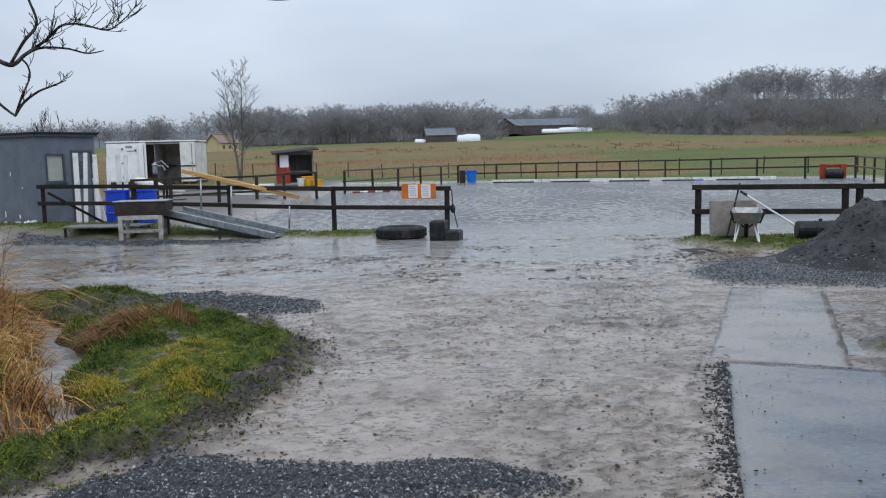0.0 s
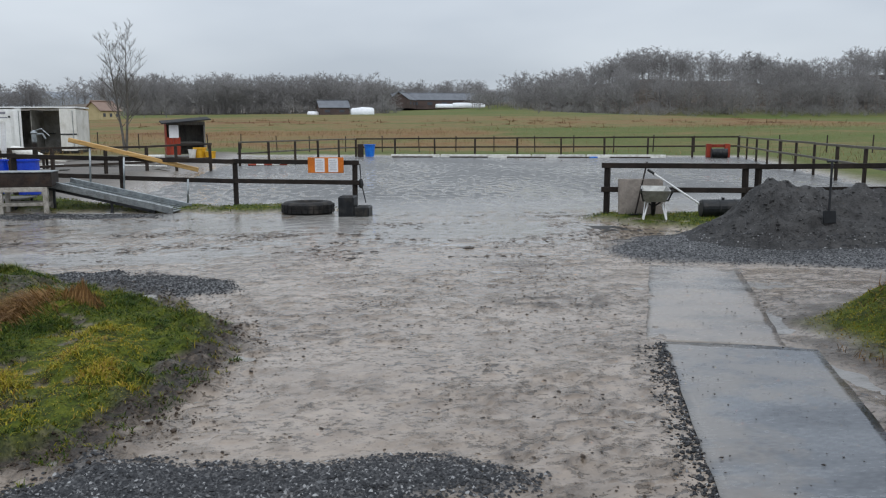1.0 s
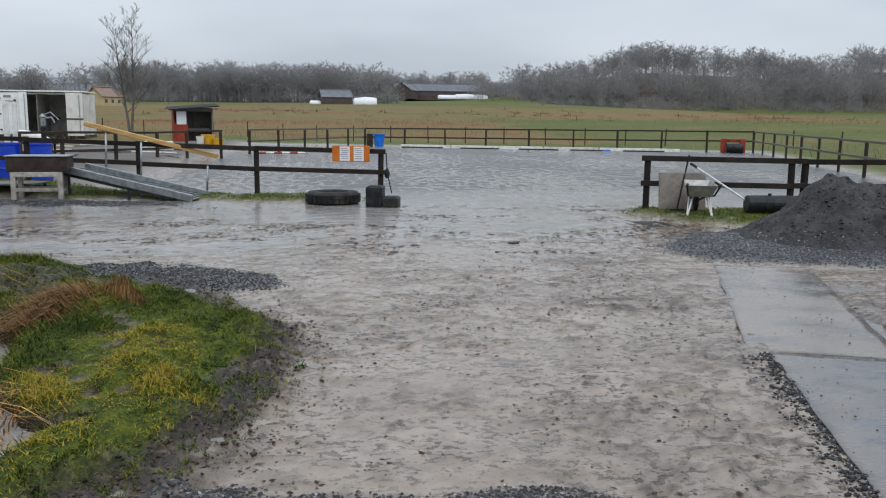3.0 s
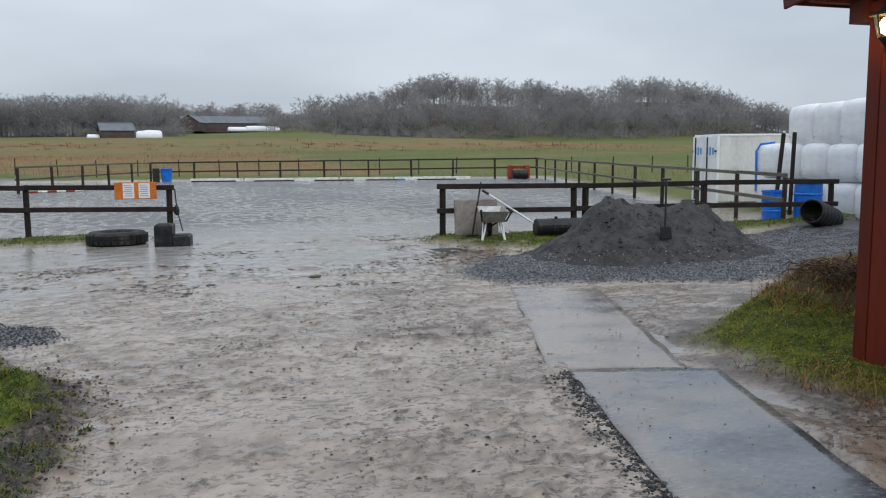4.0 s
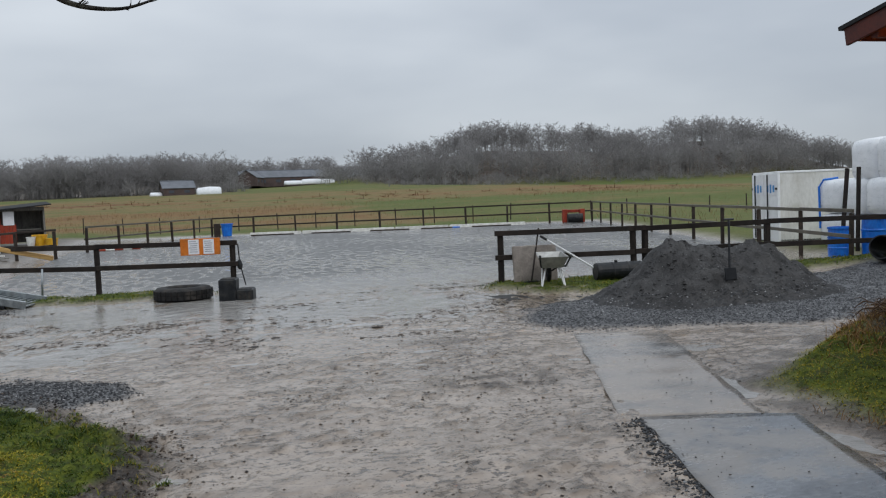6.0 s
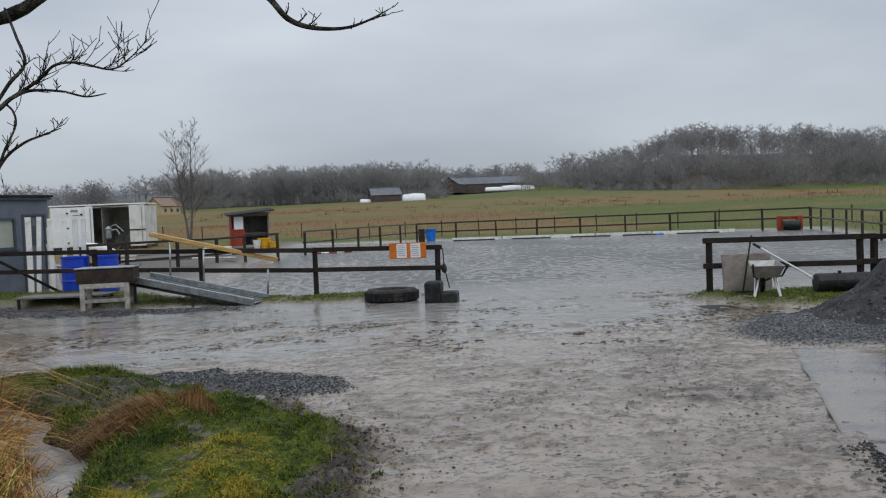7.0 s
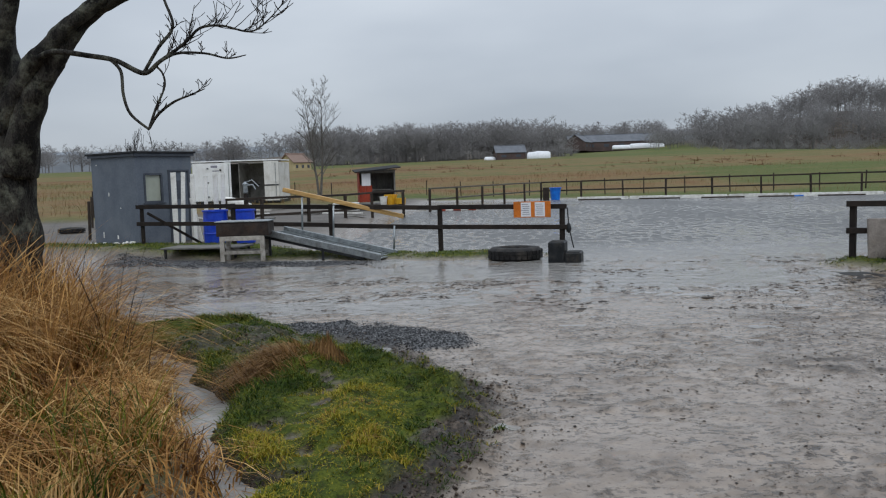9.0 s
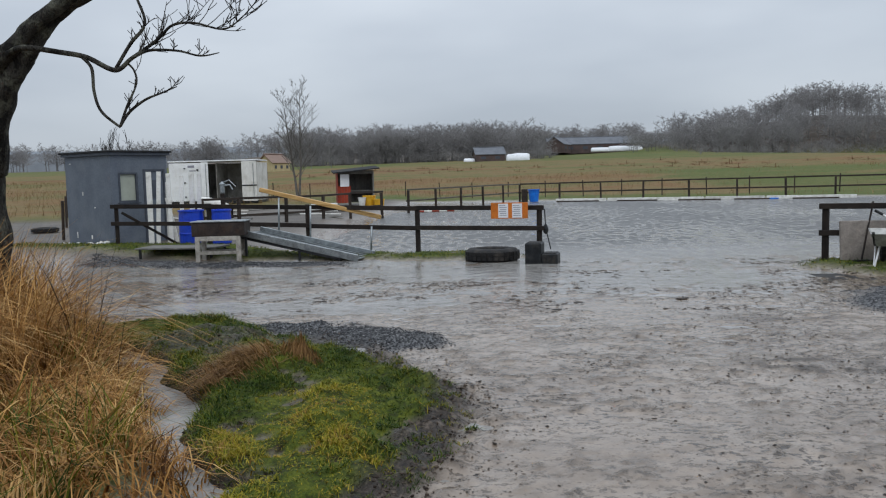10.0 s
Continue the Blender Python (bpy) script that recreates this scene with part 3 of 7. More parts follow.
def land(x, y):
    """Height and surface masks at the places x, y (arrays)."""
    wob = 0.22 * fbm(x, y, 1.7, 3, 5)
    d_isl = inside(TURF_ISLAND, x, y) + wob
    d_str = inside(STRAW_BANK, x, y) + wob * 0.6
    d_brn = inside(BARN_BANK, x, y) + wob * 0.8
    d_gy = inside(GRAVEL_YARD, x, y) + wob * 1.6
    d_gs = inside(GRAVEL_STRIP, x, y) + wob * 0.9
    d_gp = inside(GRAVEL_PATCH, x, y) + wob * 2
    d_gv = inside(GRAVEL_VERGE, x, y) + wob * 1.6
    d_rl = inside(RIDGE_LEFT, x, y) + wob * 1.6
    d_rr = inside(RIDGE_RIGHT, x, y) + wob * 1.6
    lumps = fbm(x, y, 2.4, 4, 11)
    fine = fbm(x, y, 8.0, 3, 23)
    tracks = fbm(x * 0.35 + y * 0.1, y * 1.5, 1.1, 3, 31)
    level = 0.030 - 0.018 * step(8.0, 10.8, y) - 0.010 * step(10.8, 14.0, y) - 0.016 * step(16.5, 19.0, y)
    z = level + 0.013 * lumps + 0.013 * fine + 0.016 * tracks * step(13, 9, y) + 0.006 * tracks
    # trodden lumps of mud in patches
    patch = step(-0.25, 0.25, fbm(x * 0.7, y, 0.8, 3, 41)) * step(17.5, 13.0, y) * step(-7, -5, x) * step(6, 4.5, x)
    knob = fbm(x * 0.8, y * 1.25, 8.0, 3, 77)
    trod = patch * step(0.10, 0.42, knob)
    z = z + 0.012 * trod - 0.006 * patch * step(0.1, -0.4, knob)
    yard_mud = step(18.0, 14.0, y) * step(-8, -6, x) * step(7, 5.5, x)
    pit, rim = prints(x, y, 0.22, 3)
    some = step(-0.35, 0.15, fbm(x, y, 0.55, 3, 47)) * yard_mud
    z = z - 0.012 * pit * some + 0.008 * rim * some
    along = 1.10 + 0.339 * (y - 1.9)
    bed = step(along - 0.12, along + 0.02, x) * step(along + 1.2, along + 1.05, x) * step(10.9, 10.3, y)
    z = z * (1 - 0.8 * bed) + 0.012 * bed
    # shallow pools standing on the yard
    for px, py, sx, sy in ((-2.6, 12.2, 2.2, 0.6), (2.4, 14.6, 1.6, 0.7), (-1.0, 16.3, 2.5, 0.8), (3.75, 7.6, 0.5, 1.0), (4.6, 9.2, 0.7, 0.5), (3.62, 5.75, 0.16, 0.8), (3.62, 5.75, 0.16, 0.8), (3.85, 7.7, 0.3, 0.6)):
        z = z - 0.017 * np.exp(-(((x - px) / sx) ** 2 + ((y - py) / sy) ** 2))
    z = z + 0.04 * np.exp(-(((x + 1.86) / 0.45) ** 2 + ((y - 9.55) / 0.45) ** 2))
    # the ditch beside the turf, and its banks
    ditch = step(-0.08, 0.08, -d_isl) * step(-0.10, 0.06, -d_str) * step(0.3, -0.5, x) * step(10.2, 9.0, y) * step(4.6, 5.0, y)
    z = z - 0.13 * ditch * step(-1.6, -2.0, x)
    isl = step(-0.12, 0.22, d_isl)
    z = z + isl * (0.10 + 0.09 * step(0.3, 1.0, d_isl) + 0.06 * lumps + 0.03 * fine) + 0.09 * np.exp(-(((x + 2.55) / 0.42) ** 2 + ((y - 8.05) / 0.5) ** 2)) * isl
    strw = step(0.0, 0.5, d_str)
    z = z + strw * (0.20 + 0.06 * lumps) + 0.30 * step(0.4, 2.2, d_str) + 0.22 * step(1.0, 2.4, d_str)
    brn = step(0.0, 0.35, d_brn)
    z = z + brn * (0.05 + 0.02 * lumps) + 0.035 * step(0.3, 1.4, d_brn)
    mound = np.exp(-(((x - 6.0) / 1.25) ** 2 + ((y - 7.15) / 0.75) ** 2))
    z = z + mound * (0.50 + 0.12 * lumps + 0.05 * fine) * step(0.0, 0.5, d_brn)
    gy = step(-0.1, 0.3, d_gy)
    z = z + 0.045 * gy
    gs = step(-0.05, 0.25, d_gs)
    z = z + 0.04 * gs
    z = z + 0.045 * step(-0.6, -0.1, d_isl) * step(0.5, 0.1, d_isl) * (1.5 * fine + 0.05) * step(-2.2, -1.4, x)
    gp = np.maximum(step(-0.1, 0.25, d_gp), step(-0.1, 0.25, d_gv))
    z = z + 0.02 * gp
    rl = step(-0.1, 0.35, d_rl)
    rr = step(-0.1, 0.35, d_rr)
    z = z + rl * 0.09 + rr * 0.11
    # the yard behind and to the side of the sheds
    side = step(-4.6, -7.2, x) * step(19.0, 21.0, y)
    z = z + 0.19 * side
    back = step(-6.0, -9.0, x + 0.33 * (y - 37)) * step(27, 33, y)
    z = z + back * (0.05 + 0.16 * step(30, 48, y))
    z = z + 0.12 * step(9.0, 13.0, x) * step(19, 14, y) * step(10, 12, y)
    # open country: the far field, the slope beyond and the wooded hills
    beyond = y - far_line(x)
    out = np.maximum(beyond, np.maximum((x - 14.5 - 0.353 * (y - 21.5)) * 0.94, np.minimum(-x - 14 + (y - 33) * 0.3, (y - 33) * 0.8)))
    out = np.where(y < 14.8, -5, out)
    field = step(0.5, 2.2, out)
    far = np.maximum(out, 0)
    z = z - 0.04 * np.exp(-(((x + 4.6) / 0.8) ** 2 + ((y - 12.4) / 0.35) ** 2))
    z = z + field * 0.12 + (0.030 - 0.013 * step(74, 112, x)) * np.maximum(far - 6, 0) * step(6, 60, far) * step(900, 300, far) + field * 0.05 * lumps
    hill = 18.5 * np.exp(-((x - 150) / 50) ** 2) + 17.0 * np.exp(-((x - 262) / 45) ** 2) + 10.0 * np.exp(-((x - 305) / 40) ** 2) + 8.0 * np.exp(-((x - 200) / 25) ** 2)
    z = z + hill * step(305, 385, y)
    z = z + 4.5 * step(385, 430, y) * step(110, 60, x) * step(-170, -110, x)
    churn = np.clip(step(-0.50, -0.10, d_isl) * step(0.25, -0.05, d_isl) * step(-3.4, -2.6, x) + 0.7 * step(-0.25, -0.05, d_brn) * step(0.35, 0.15, d_brn), 0, 1) * step(-0.5, 0.2, lumps + 0.6 * fine)
    rut = step(1.0, 0.3, np.abs(x - 2.2 - 0.25 * (y - 8.5))) * step(6.5, 7.5, y) * step(12, 10, y) * step(0.05, 0.35, tracks + 0.5 * fine)
    churn = np.maximum(churn, step(-0.25, -0.02, d_isl) * step(0.40, 0.15, d_isl) * step(10.8, 10.2, y))
    churn = np.maximum(np.maximum(churn, 0.45 * trod), some * np.maximum(0.75 * rim, 0.3 * pit))
    churn = np.maximum(np.maximum(churn, 0.8 * rut), np.clip(step(0.0, 0.1, -d_str) * step(0.25, 0.0, d_isl) * step(-1.5, -1.9, x) * step(11, 10, y) * step(4.4, 4.8, y), 0, 1))
    litter = np.maximum.reduce([step(316, 330, y) * step(70, 90, x), step(388, 400, y), step(276, 284, y) * step(28, 16, x) * step(-74, -66, x)])
    lush = np.clip(step(14, 4, far) * 1.0 + 0.9 * step(16, 24, x) * step(90, 40, far) + 1.0 * step(110, 220, far) * step(-30, 60, x) + 0.9 * step(120, 160, far) * step(10, -40, x), 0, 1) * (1 - 0.7 * step(-8, -14, x) * step(100, 70, far))
    turf = np.clip(np.maximum.reduce([isl * step(-0.12, 0.12, step(-0.04, 0.10 + 0.25 * step(-2.2, -1.5, x) * step(5.2, 6.4, y), d_isl) - 0.42 + 0.4 * step(6.0, 5.0, y) + 0.9 * lumps + 0.8 * fine), strw, brn * step(-0.3, 0.1, lumps + step(0.0, 0.45, d_brn) - 0.30 + 0.5 * step(6.0, 6.6, y)),
                                      rl * step(-0.5, 0.0, lumps + 0.3), rr * step(-0.5, 0.0, lumps + 0.25)]), 0, 1)
    bare = step(0.50, 0.25, np.hypot(x - 5.62, y - 7.02))
    bare = np.maximum(bare, step(1.0, 0.55, np.hypot((x + 3.45) / 1.15, (y - 9.5) / 0.85) + 0.6 * fine))
    bare = np.maximum(bare, step(1.0, 0.5, np.hypot((x + 3.0) / 0.28, (y - 7.95) / 0.6) + 0.4 * fine))
    turf = turf * (1 - 0.7 * bare)
    churn = np.maximum(churn, bare)
    churn = np.maximum(churn, 0.85 * isl * (1 - turf))
    z = z + 0.05 * step(-0.45, -0.05, d_isl) * step(0.45, 0.1, d_isl) * step(-2.6, -1.9, x) * (fbm(x, y, 5.0, 3, 57) + 0.15)
    gravel = np.clip(np.maximum.reduce([gy, gs, gp]), 0, 1) * (1 - turf) * (1 - bare)
    yard = np.clip(np.maximum(side, back) * (1 - turf), 0, 1)
    z = z + 0.05 * bare * isl * (fine + 0.4)
    return z, dict(turf=turf, gravel=gravel, field=field, yard=yard, lush=lush, litter=litter, churn=churn)


def height(x, y):
    z, _ = land(np.array([float(x)]), np.array([float(y)]))
    return float(z[0])


def axis_steps(lo, hi, fine_lo, fine_hi, fine, grow):
    out = list(np.arange(fine_lo, fine_hi, fine))
    s, v = fine, fine_lo
    left = []
    while v > lo:
        s *= grow
        v -= s
        left.append(v)
    s, v = fine, out[-1]
    right = []
    while v < hi:
        s *= grow
        v += s
        right.append(v)
    return np.array(list(reversed(left)) + out + right)


def grid_mesh(name, xs, ys, zs, material):
    nx, ny = len(xs), len(ys)
    gx, gy = np.meshgrid(xs, ys)
    co = np.stack([gx, gy, zs], -1).reshape(-1, 3).astype(np.float32)
    i = np.arange((nx - 1) * (ny - 1))
    a = (i // (nx - 1)) * nx + i % (nx - 1)
    faces = np.stack([a, a + 1, a + nx + 1, a + nx], -1).astype(np.int32)
    me = bpy.data.meshes.new(name)
    me.vertices.add(len(co))
    me.vertices.foreach_set("co", co.ravel())
    me.loops.add(faces.size)
    me.loops.foreach_set("vertex_index", faces.ravel())
    me.polygons.add(len(faces))
    me.polygons.foreach_set("loop_start", np.arange(0, faces.size, 4, dtype=np.int32))
    me.polygons.foreach_set("use_smooth", np.ones(len(faces), bool))
    me.update(calc_edges=True)
    me.validate()
    me.materials.append(material)
    return me


def loose_mesh(name, verts, faces, material, smooth=False):
    """One mesh from arrays of vertices and equal-sided faces."""
    me = bpy.data.meshes.new(name)
    verts = np.asarray(verts, np.float32).reshape(-1, 3)
    faces = np.asarray(faces, np.int32)
    k = faces.shape[1]
    me.vertices.add(len(verts))
    me.vertices.foreach_set("co", verts.ravel())
    me.loops.add(faces.size)
    me.loops.foreach_set("vertex_index", faces.ravel())
    me.polygons.add(len(faces))
    me.polygons.foreach_set("loop_start", np.arange(0, faces.size, k, dtype=np.int32))
    if smooth:
        me.polygons.foreach_set("use_smooth", np.ones(len(faces), bool))
    me.update(calc_edges=True)
    me.materials.append(material)
    return new(name, me)


xs = axis_steps(-900, 1100, -3.2, 5.0, 0.046, 1.05)
ys = axis_steps(-60, 1500, 3.6, 11.0, 0.046, 1.03)
gx, gy = np.meshgrid(xs, ys)
gz, masks = land(gx, gy)
ground = new("ground", grid_mesh("ground", xs, ys, gz, M["ground"]))
for key, arr in masks.items():
    ground.data.attributes.new(key, "FLOAT", "POINT").data.foreach_set("value", arr.ravel().astype(np.float32))
tagged(ground, "rain-soaked mud, gravel, turf and open fields", "ground", kind="structure")

bm = bmesh.new()
for q in ((-60, -8, 0), (26, -8, 0), (26, 46.8, 0), (1.6, 54.6, 0), (-8, 36, 0), (-60, 30, 0)):
    bm.verts.new(q)
bm.faces.new(bm.verts)
water = link_mesh("water", bm, M["water"])
tagged(water, "murky flood water rippled by rain", "water", kind="structure")


# ---- fences ----
def fence(name, posts, tops, feet, rails, post_size, rail_size, post_mat, rail_mat, label, group, overhang=0.1, side=-1):
    """posts: plan places; tops and feet: heights at each; rails: heights below the tops at which rails run from post to post."""
    base = Vector((*posts[0], feet[0]))
    f = thing(name, Matrix.Translation(base), label, "fence", group)
    p3 = [(Vector((*q, a)), Vector((*q, b))) for q, a, b in zip(posts, feet, tops)]
    for i, (lo, hi) in enumerate(p3):
        lean = Vector((random.uniform(-0.02, 0.02), random.uniform(-0.02, 0.02), 0))
        bm = bmesh.new()
        add_beam(bm, lo - base - Vector((0, 0, 0.25)), hi - base + lean, post_size, post_size, 0.008)
        part("post", bm, post_mat, f)
    for drop in rails:
        for (l0, h0), (l1, h1) in zip(p3, p3[1:]):
            d = (h1 - h0).normalized()
            n = Vector((-d.y, d.x, 0)) * side * (post_size + rail_size[0]) * 0.5 if drop > 0 else Vector((0, 0, 0))
            up = Vector((0, 0, -drop if drop > 0 else rail_size[1] * 0.5))
            jit = Vector((0, 0, random.uniform(-0.012, 0.012)))
            a, b = h0 - base + up + n - d * overhang * (1 if (h0 - p3[0][1]).length < 0.01 else 0), h1 - base + up + n + d * overhang * (1 if (h1 - p3[-1][1]).length < 0.01 else 0)
            part("rail", beam(a + jit, b + jit, *rail_size, 0.006), rail_mat, f)
    return f


def ground_at(q):
    return max(height(*q), -0.05)


left_posts = [(0.54, 18.95), (-2.1, 19.59), (-4.7, 20.22), (-7.22, 20.83), (-9.76, 21.44)]
left_fence = fence("timber_fence", left_posts, [1.07, 1.10, 1.17, 1.23, 1.25], [ground_at(q) for q in left_posts], (0.06, 0.49), 0.09, (0.04, 0.10),
                   M["fence_wood"], M["fence_wood"], "dark weathered timber fence standing in wet grass", "yard fences", 0.12, side=1)
part("brace", beam((-9.9, 1.9, 1.05), (-8.9, 3.3, 0.05), 0.05, 0.06, 0.005), M["fence_wood"], left_fence)
part("hanging_rope", tube([(0.12, -0.02, 0.98), (0.14, -0.03, 0.62), (0.18, -0.03, 0.40), (0.24, -0.04, 0.12)], 0.012, 6), M["black_plastic"], left_fence)
part("knot", lathe([(0.01, 0.44), (0.05, 0.48), (0.06, 0.55), (0.03, 0.64), (0.01, 0.66)], 8), M["black_plastic"], left_fence).location = (0.14, -0.03, 0)

right_posts = [(5.35, 16.07), (7.97, 15.59), (8.2, 15.56), (10.71, 15.08), (13.6, 14.54)]
right_fence = fence("timber_fence", right_posts, [1.08, 1.06, 1.06, 1.08, 1.06], [ground_at(q) for q in right_posts], (0.05, 0.50), 0.10, (0.04, 0.10),
                    M["fence_wood"], M["fence_wood"], "dark weathered timber fence beside the gravel heap", "yard fences", 0.12, side=-1)

far_posts = [(1.72, 54.25), (4.17, 53.47), (6.64, 52.68), (9.07, 51.9), (11.61, 51.08), (14.18, 50.26), (16.68, 49.46), (19.12, 48.68), (21.62, 47.88), (24.13, 47.08)]
fence("arena_fence", far_posts, [1.08 + 0.01 * i for i in range(10)], [ground_at(q) for q in far_posts], (0.0, 0.50), 0.10, (0.05, 0.09), M["arena_wood"], M["arena_wood"],
      "slim brown post and rail fence along the arena's far side", "arena fences")
side_posts = [(24.13 - 0.353 * d, 47.08 - d) for d in (0, 3.0, 6.0, 9.0, 12.0, 15.0, 18.0, 21.0, 24.0, 27.0, 29.6, 32.0)]
fence("arena_fence", side_posts, [1.17 - 0.006 * i for i in range(12)], [ground_at(q) for q in side_posts], (0.0, 0.48), 0.09, (0.05, 0.08), M["arena_wood"], M["arena_rail"],
      "post and rail fence with pale wet rails beside the arena", "arena fences")
la_posts = [(1.72, 54.25), (0.60, 51.6), (-0.62, 49.1), (-1.84, 46.55), (-3.06, 44.0), (-4.28, 41.5)]
fence("arena_fence", la_posts, [1.08, 1.1, 1.1, 1.1, 1.1, 1.1], [ground_at(q) for q in la_posts], (0.0, 0.50), 0.10, (0.05, 0.08), M["arena_wood"], M["arena_rail"],
      "post and rail fence with pale wet rails beside the arena", "arena fences", 0.05)
pen_posts = [(-5.0, 36.8), (-6.05, 34.8), (-6.86, 33.2), (-7.84, 31.2), (-8.95, 29.05), (-9.7, 27.6)]
fence("pen_fence", pen_posts, [1.1, 1.1, 1.08, 1.1, 1.13, 1.14], [ground_at(q) for q in pen_posts], (0.0, 0.55), 0.10, (0.05, 0.08), M["arena_wood"], M["arena_wood"],
      "low dark post and rail fence of a muddy pen", "yard fences")

# ---- sign on the fence ----
sign = thing("notice_board", pose(0.30, 18.93, 0.80, 0, 0, -13.6), "orange painted board with two white paper notices on the fence", "sign")
bm = bmesh.new()
add_box(bm, (-0.37, -0.11, 0.17), (0.80, 0.02, 0.34), None, 0.004)
part("board", bm, M["orange_board"], sign)
for px in (-0.50, -0.20):
    sheet = part("paper_notice", boxes(((px, -0.123, 0.17), (0.215, 0.004, 0.30))), M["paper"], sign, "white printed paper notice")
    for k in range(6):
        part("text_bar", boxes(((px + (0.0 if k % 3 else -0.02), -0.127, 0.28 - k * 0.042), (0.14 + 0.02 * (k % 2), 0.002, 0.012))), M["ink"], sheet)


# ---- tyre and mounting block ----
def tyre_profile(r, w, hole):
    return [(hole, 0.03), (hole + 0.05, 0.0), (r - 0.05, 0.01), (r - 0.012, 0.05), (r, w * 0.25), (r, w * 0.75), (r - 0.012, w - 0.05), (r - 0.05, w - 0.01), (hole + 0.05, w), (hole, w - 0.03)]


def ring_lathe(profile, n=36):
    bm = bmesh.new()
    rings = [[bm.verts.new((r * math.cos(2 * math.pi * k / n), r * math.sin(2 * math.pi * k / n), h)) for k in range(n)] for r, h in profile]
    for i in range(len(rings)):
        r0, r1 = rings[i], rings[(i + 1) % len(rings)]
        for k in range(n):
            bm.faces.new((r0[k], r0[(k + 1) % n], r1[(k + 1) % n], r1[k]))
    bmesh.ops.recalc_face_normals(bm, faces=bm.faces)
    return bm


def tyre(m, r, w, hole, label):
    t = thing("tyre", m, label, "tyre")
    part("carcass", ring_lathe(tyre_profile(r, w, hole)), M["rubber"], t, smooth=True)
    bm = bmesh.new()
    for k in range(30):
        a = 2 * math.pi * k / 30
        for h in (w * 0.33, w * 0.68):
            add_box(bm, ((r + 0.004) * math.cos(a), (r + 0.004) * math.sin(a), h), (0.025, 0.09, w * 0.26), Matrix.Rotation(a, 3, "Z"))
    part("tread", bm, M["rubber"], t)
    return t


tyre(pose(-0.47, 18.15, -0.02), 0.54, 0.27, 0.29, "large old truck tyre lying flat in the flood")
tyre(pose(-15.4, 28.4, height(-15.4, 28.4)), 0.42, 0.18, 0.22, "old car tyre lying on the track")

block = thing("mounting_block", pose(0.48, 17.45, -0.02, 0, 0, -12), "black plastic two-step mounting block in the water", "mounting block")
part("tall_step", boxes(((-0.13, 0.0, 0.20), (0.32, 0.46, 0.44)), bevel=0.02), M["black_plastic"], block)
part("low_step", boxes(((0.185, 0.0, 0.10), (0.31, 0.46, 0.23)), bevel=0.02), M["black_plastic"], block)
for k in range(3):
    part("rib", boxes(((0.10 + 0.085 * k, -0.232, 0.10), (0.05, 0.01, 0.12)), bevel=0.003), M["rubber"], block)
part("tread_plate", boxes(((-0.13, 0, 0.424), (0.26, 0.38, 0.008))), M["rubber"], block)
part("tread_plate", boxes(((0.185, 0, 0.219), (0.24, 0.38, 0.008))), M["rubber"], block)

# ---- loading ramp with its yellow beam ----
ramp_thing = thing("loading_ramp", pose(-6.05, 19.25, 0.0), "galvanised steel loading ramp resting in the grass", "ramp")
lo, hi = Vector((2.75, -0.75, 0.06)), Vector((0.0, 0.05, 0.62))
for off in (Vector((0, 0, 0)), Vector((0.25, 0.85, 0))):
    part("side_rail", beam(hi + off, lo + off, 0.05, 0.15, 0.01), M["galvanised"], ramp_thing)
across = Vector((0.25, 0.85, 0))
for k in range(26):
    t = (k + 0.5) / 26
    c = hi + (lo - hi) * t
    part("deck_slat", beam(c + across * 0.03 - Vector((0, 0, 0.03)), c + across * 0.97 - Vector((0, 0, 0.03)), 0.095, 0.02), M["galvanised"], ramp_thing)
for t in (0.06, 0.52):
    c = hi + (lo - hi) * t
    part("support_leg", beam(c + Vector((0, 0, -0.06)), Vector((c.x, c.y, 0.0)), 0.05, 0.05, 0.005), M["dark_steel"], ramp_thing)
part("under_beam", beam(hi + across * 0.1 - Vector((0, 0, 0.12)), lo + across * 0.1 - Vector((0.4, 0, 0.02)), 0.06, 0.06, 0.005), M["dark_steel"], ramp_thing)
for t, top in ((0.17, 0.82), (0.45, 0.78), (0.97, 0.60)):
    c = hi + (lo - hi) * t + across
    part("stanchion", tube([c, c + Vector((0.03, 0, top))], 0.022, 8), M["galvanised"], ramp_thing, smooth=True)
yb = thing("timber_beam", pose(-5.75, 20.05, 1.54), "long yellow varnished timber beam sloping along the ramp", "beam")
part("beam_body", beam((0, 0, 0), (2.80, -0.15, -0.69), 0.09, 0.10, 0.012), M["yellow_beam"], yb)

# ---- grill table, platform, barrels, planks ----
table = thing("grill_table", pose(-6.85, 18.85, 0.02, 0, 0, 4), "dark metal grill box on a pale timber stand", "grill")
part("box", boxes(((0.48, 0.25, 0.70), (1.14, 0.62, 0.30)), bevel=0.015), M["dark_tin"], table)
part("lid", boxes(((0.48, 0.25, 0.865), (1.18, 0.66, 0.025)), bevel=0.006), M["galvanised"], table, "wet pale metal lid")
for x in (0.02, 0.90):
    for y in (0.0, 0.5):
        part("leg", boxes(((x, y, 0.27), (0.095, 0.095, 0.56)), bevel=0.006), M["pale_wood"], table)
for y in (0.0, 0.5):
    part("upper_bar", boxes(((0.46, y - 0.05, 0.50), (0.80, 0.03, 0.10)), bevel=0.004), M["pale_wood"], table)
    part("lower_bar", boxes(((0.46, y - 0.05, 0.19), (0.80, 0.03, 0.07)), bevel=0.004), M["pale_wood"], table)
part("stretcher", boxes(((0.90, 0.25, 0.17), (0.04, 0.45, 0.07)), bevel=0.004), M["pale_wood"], table)
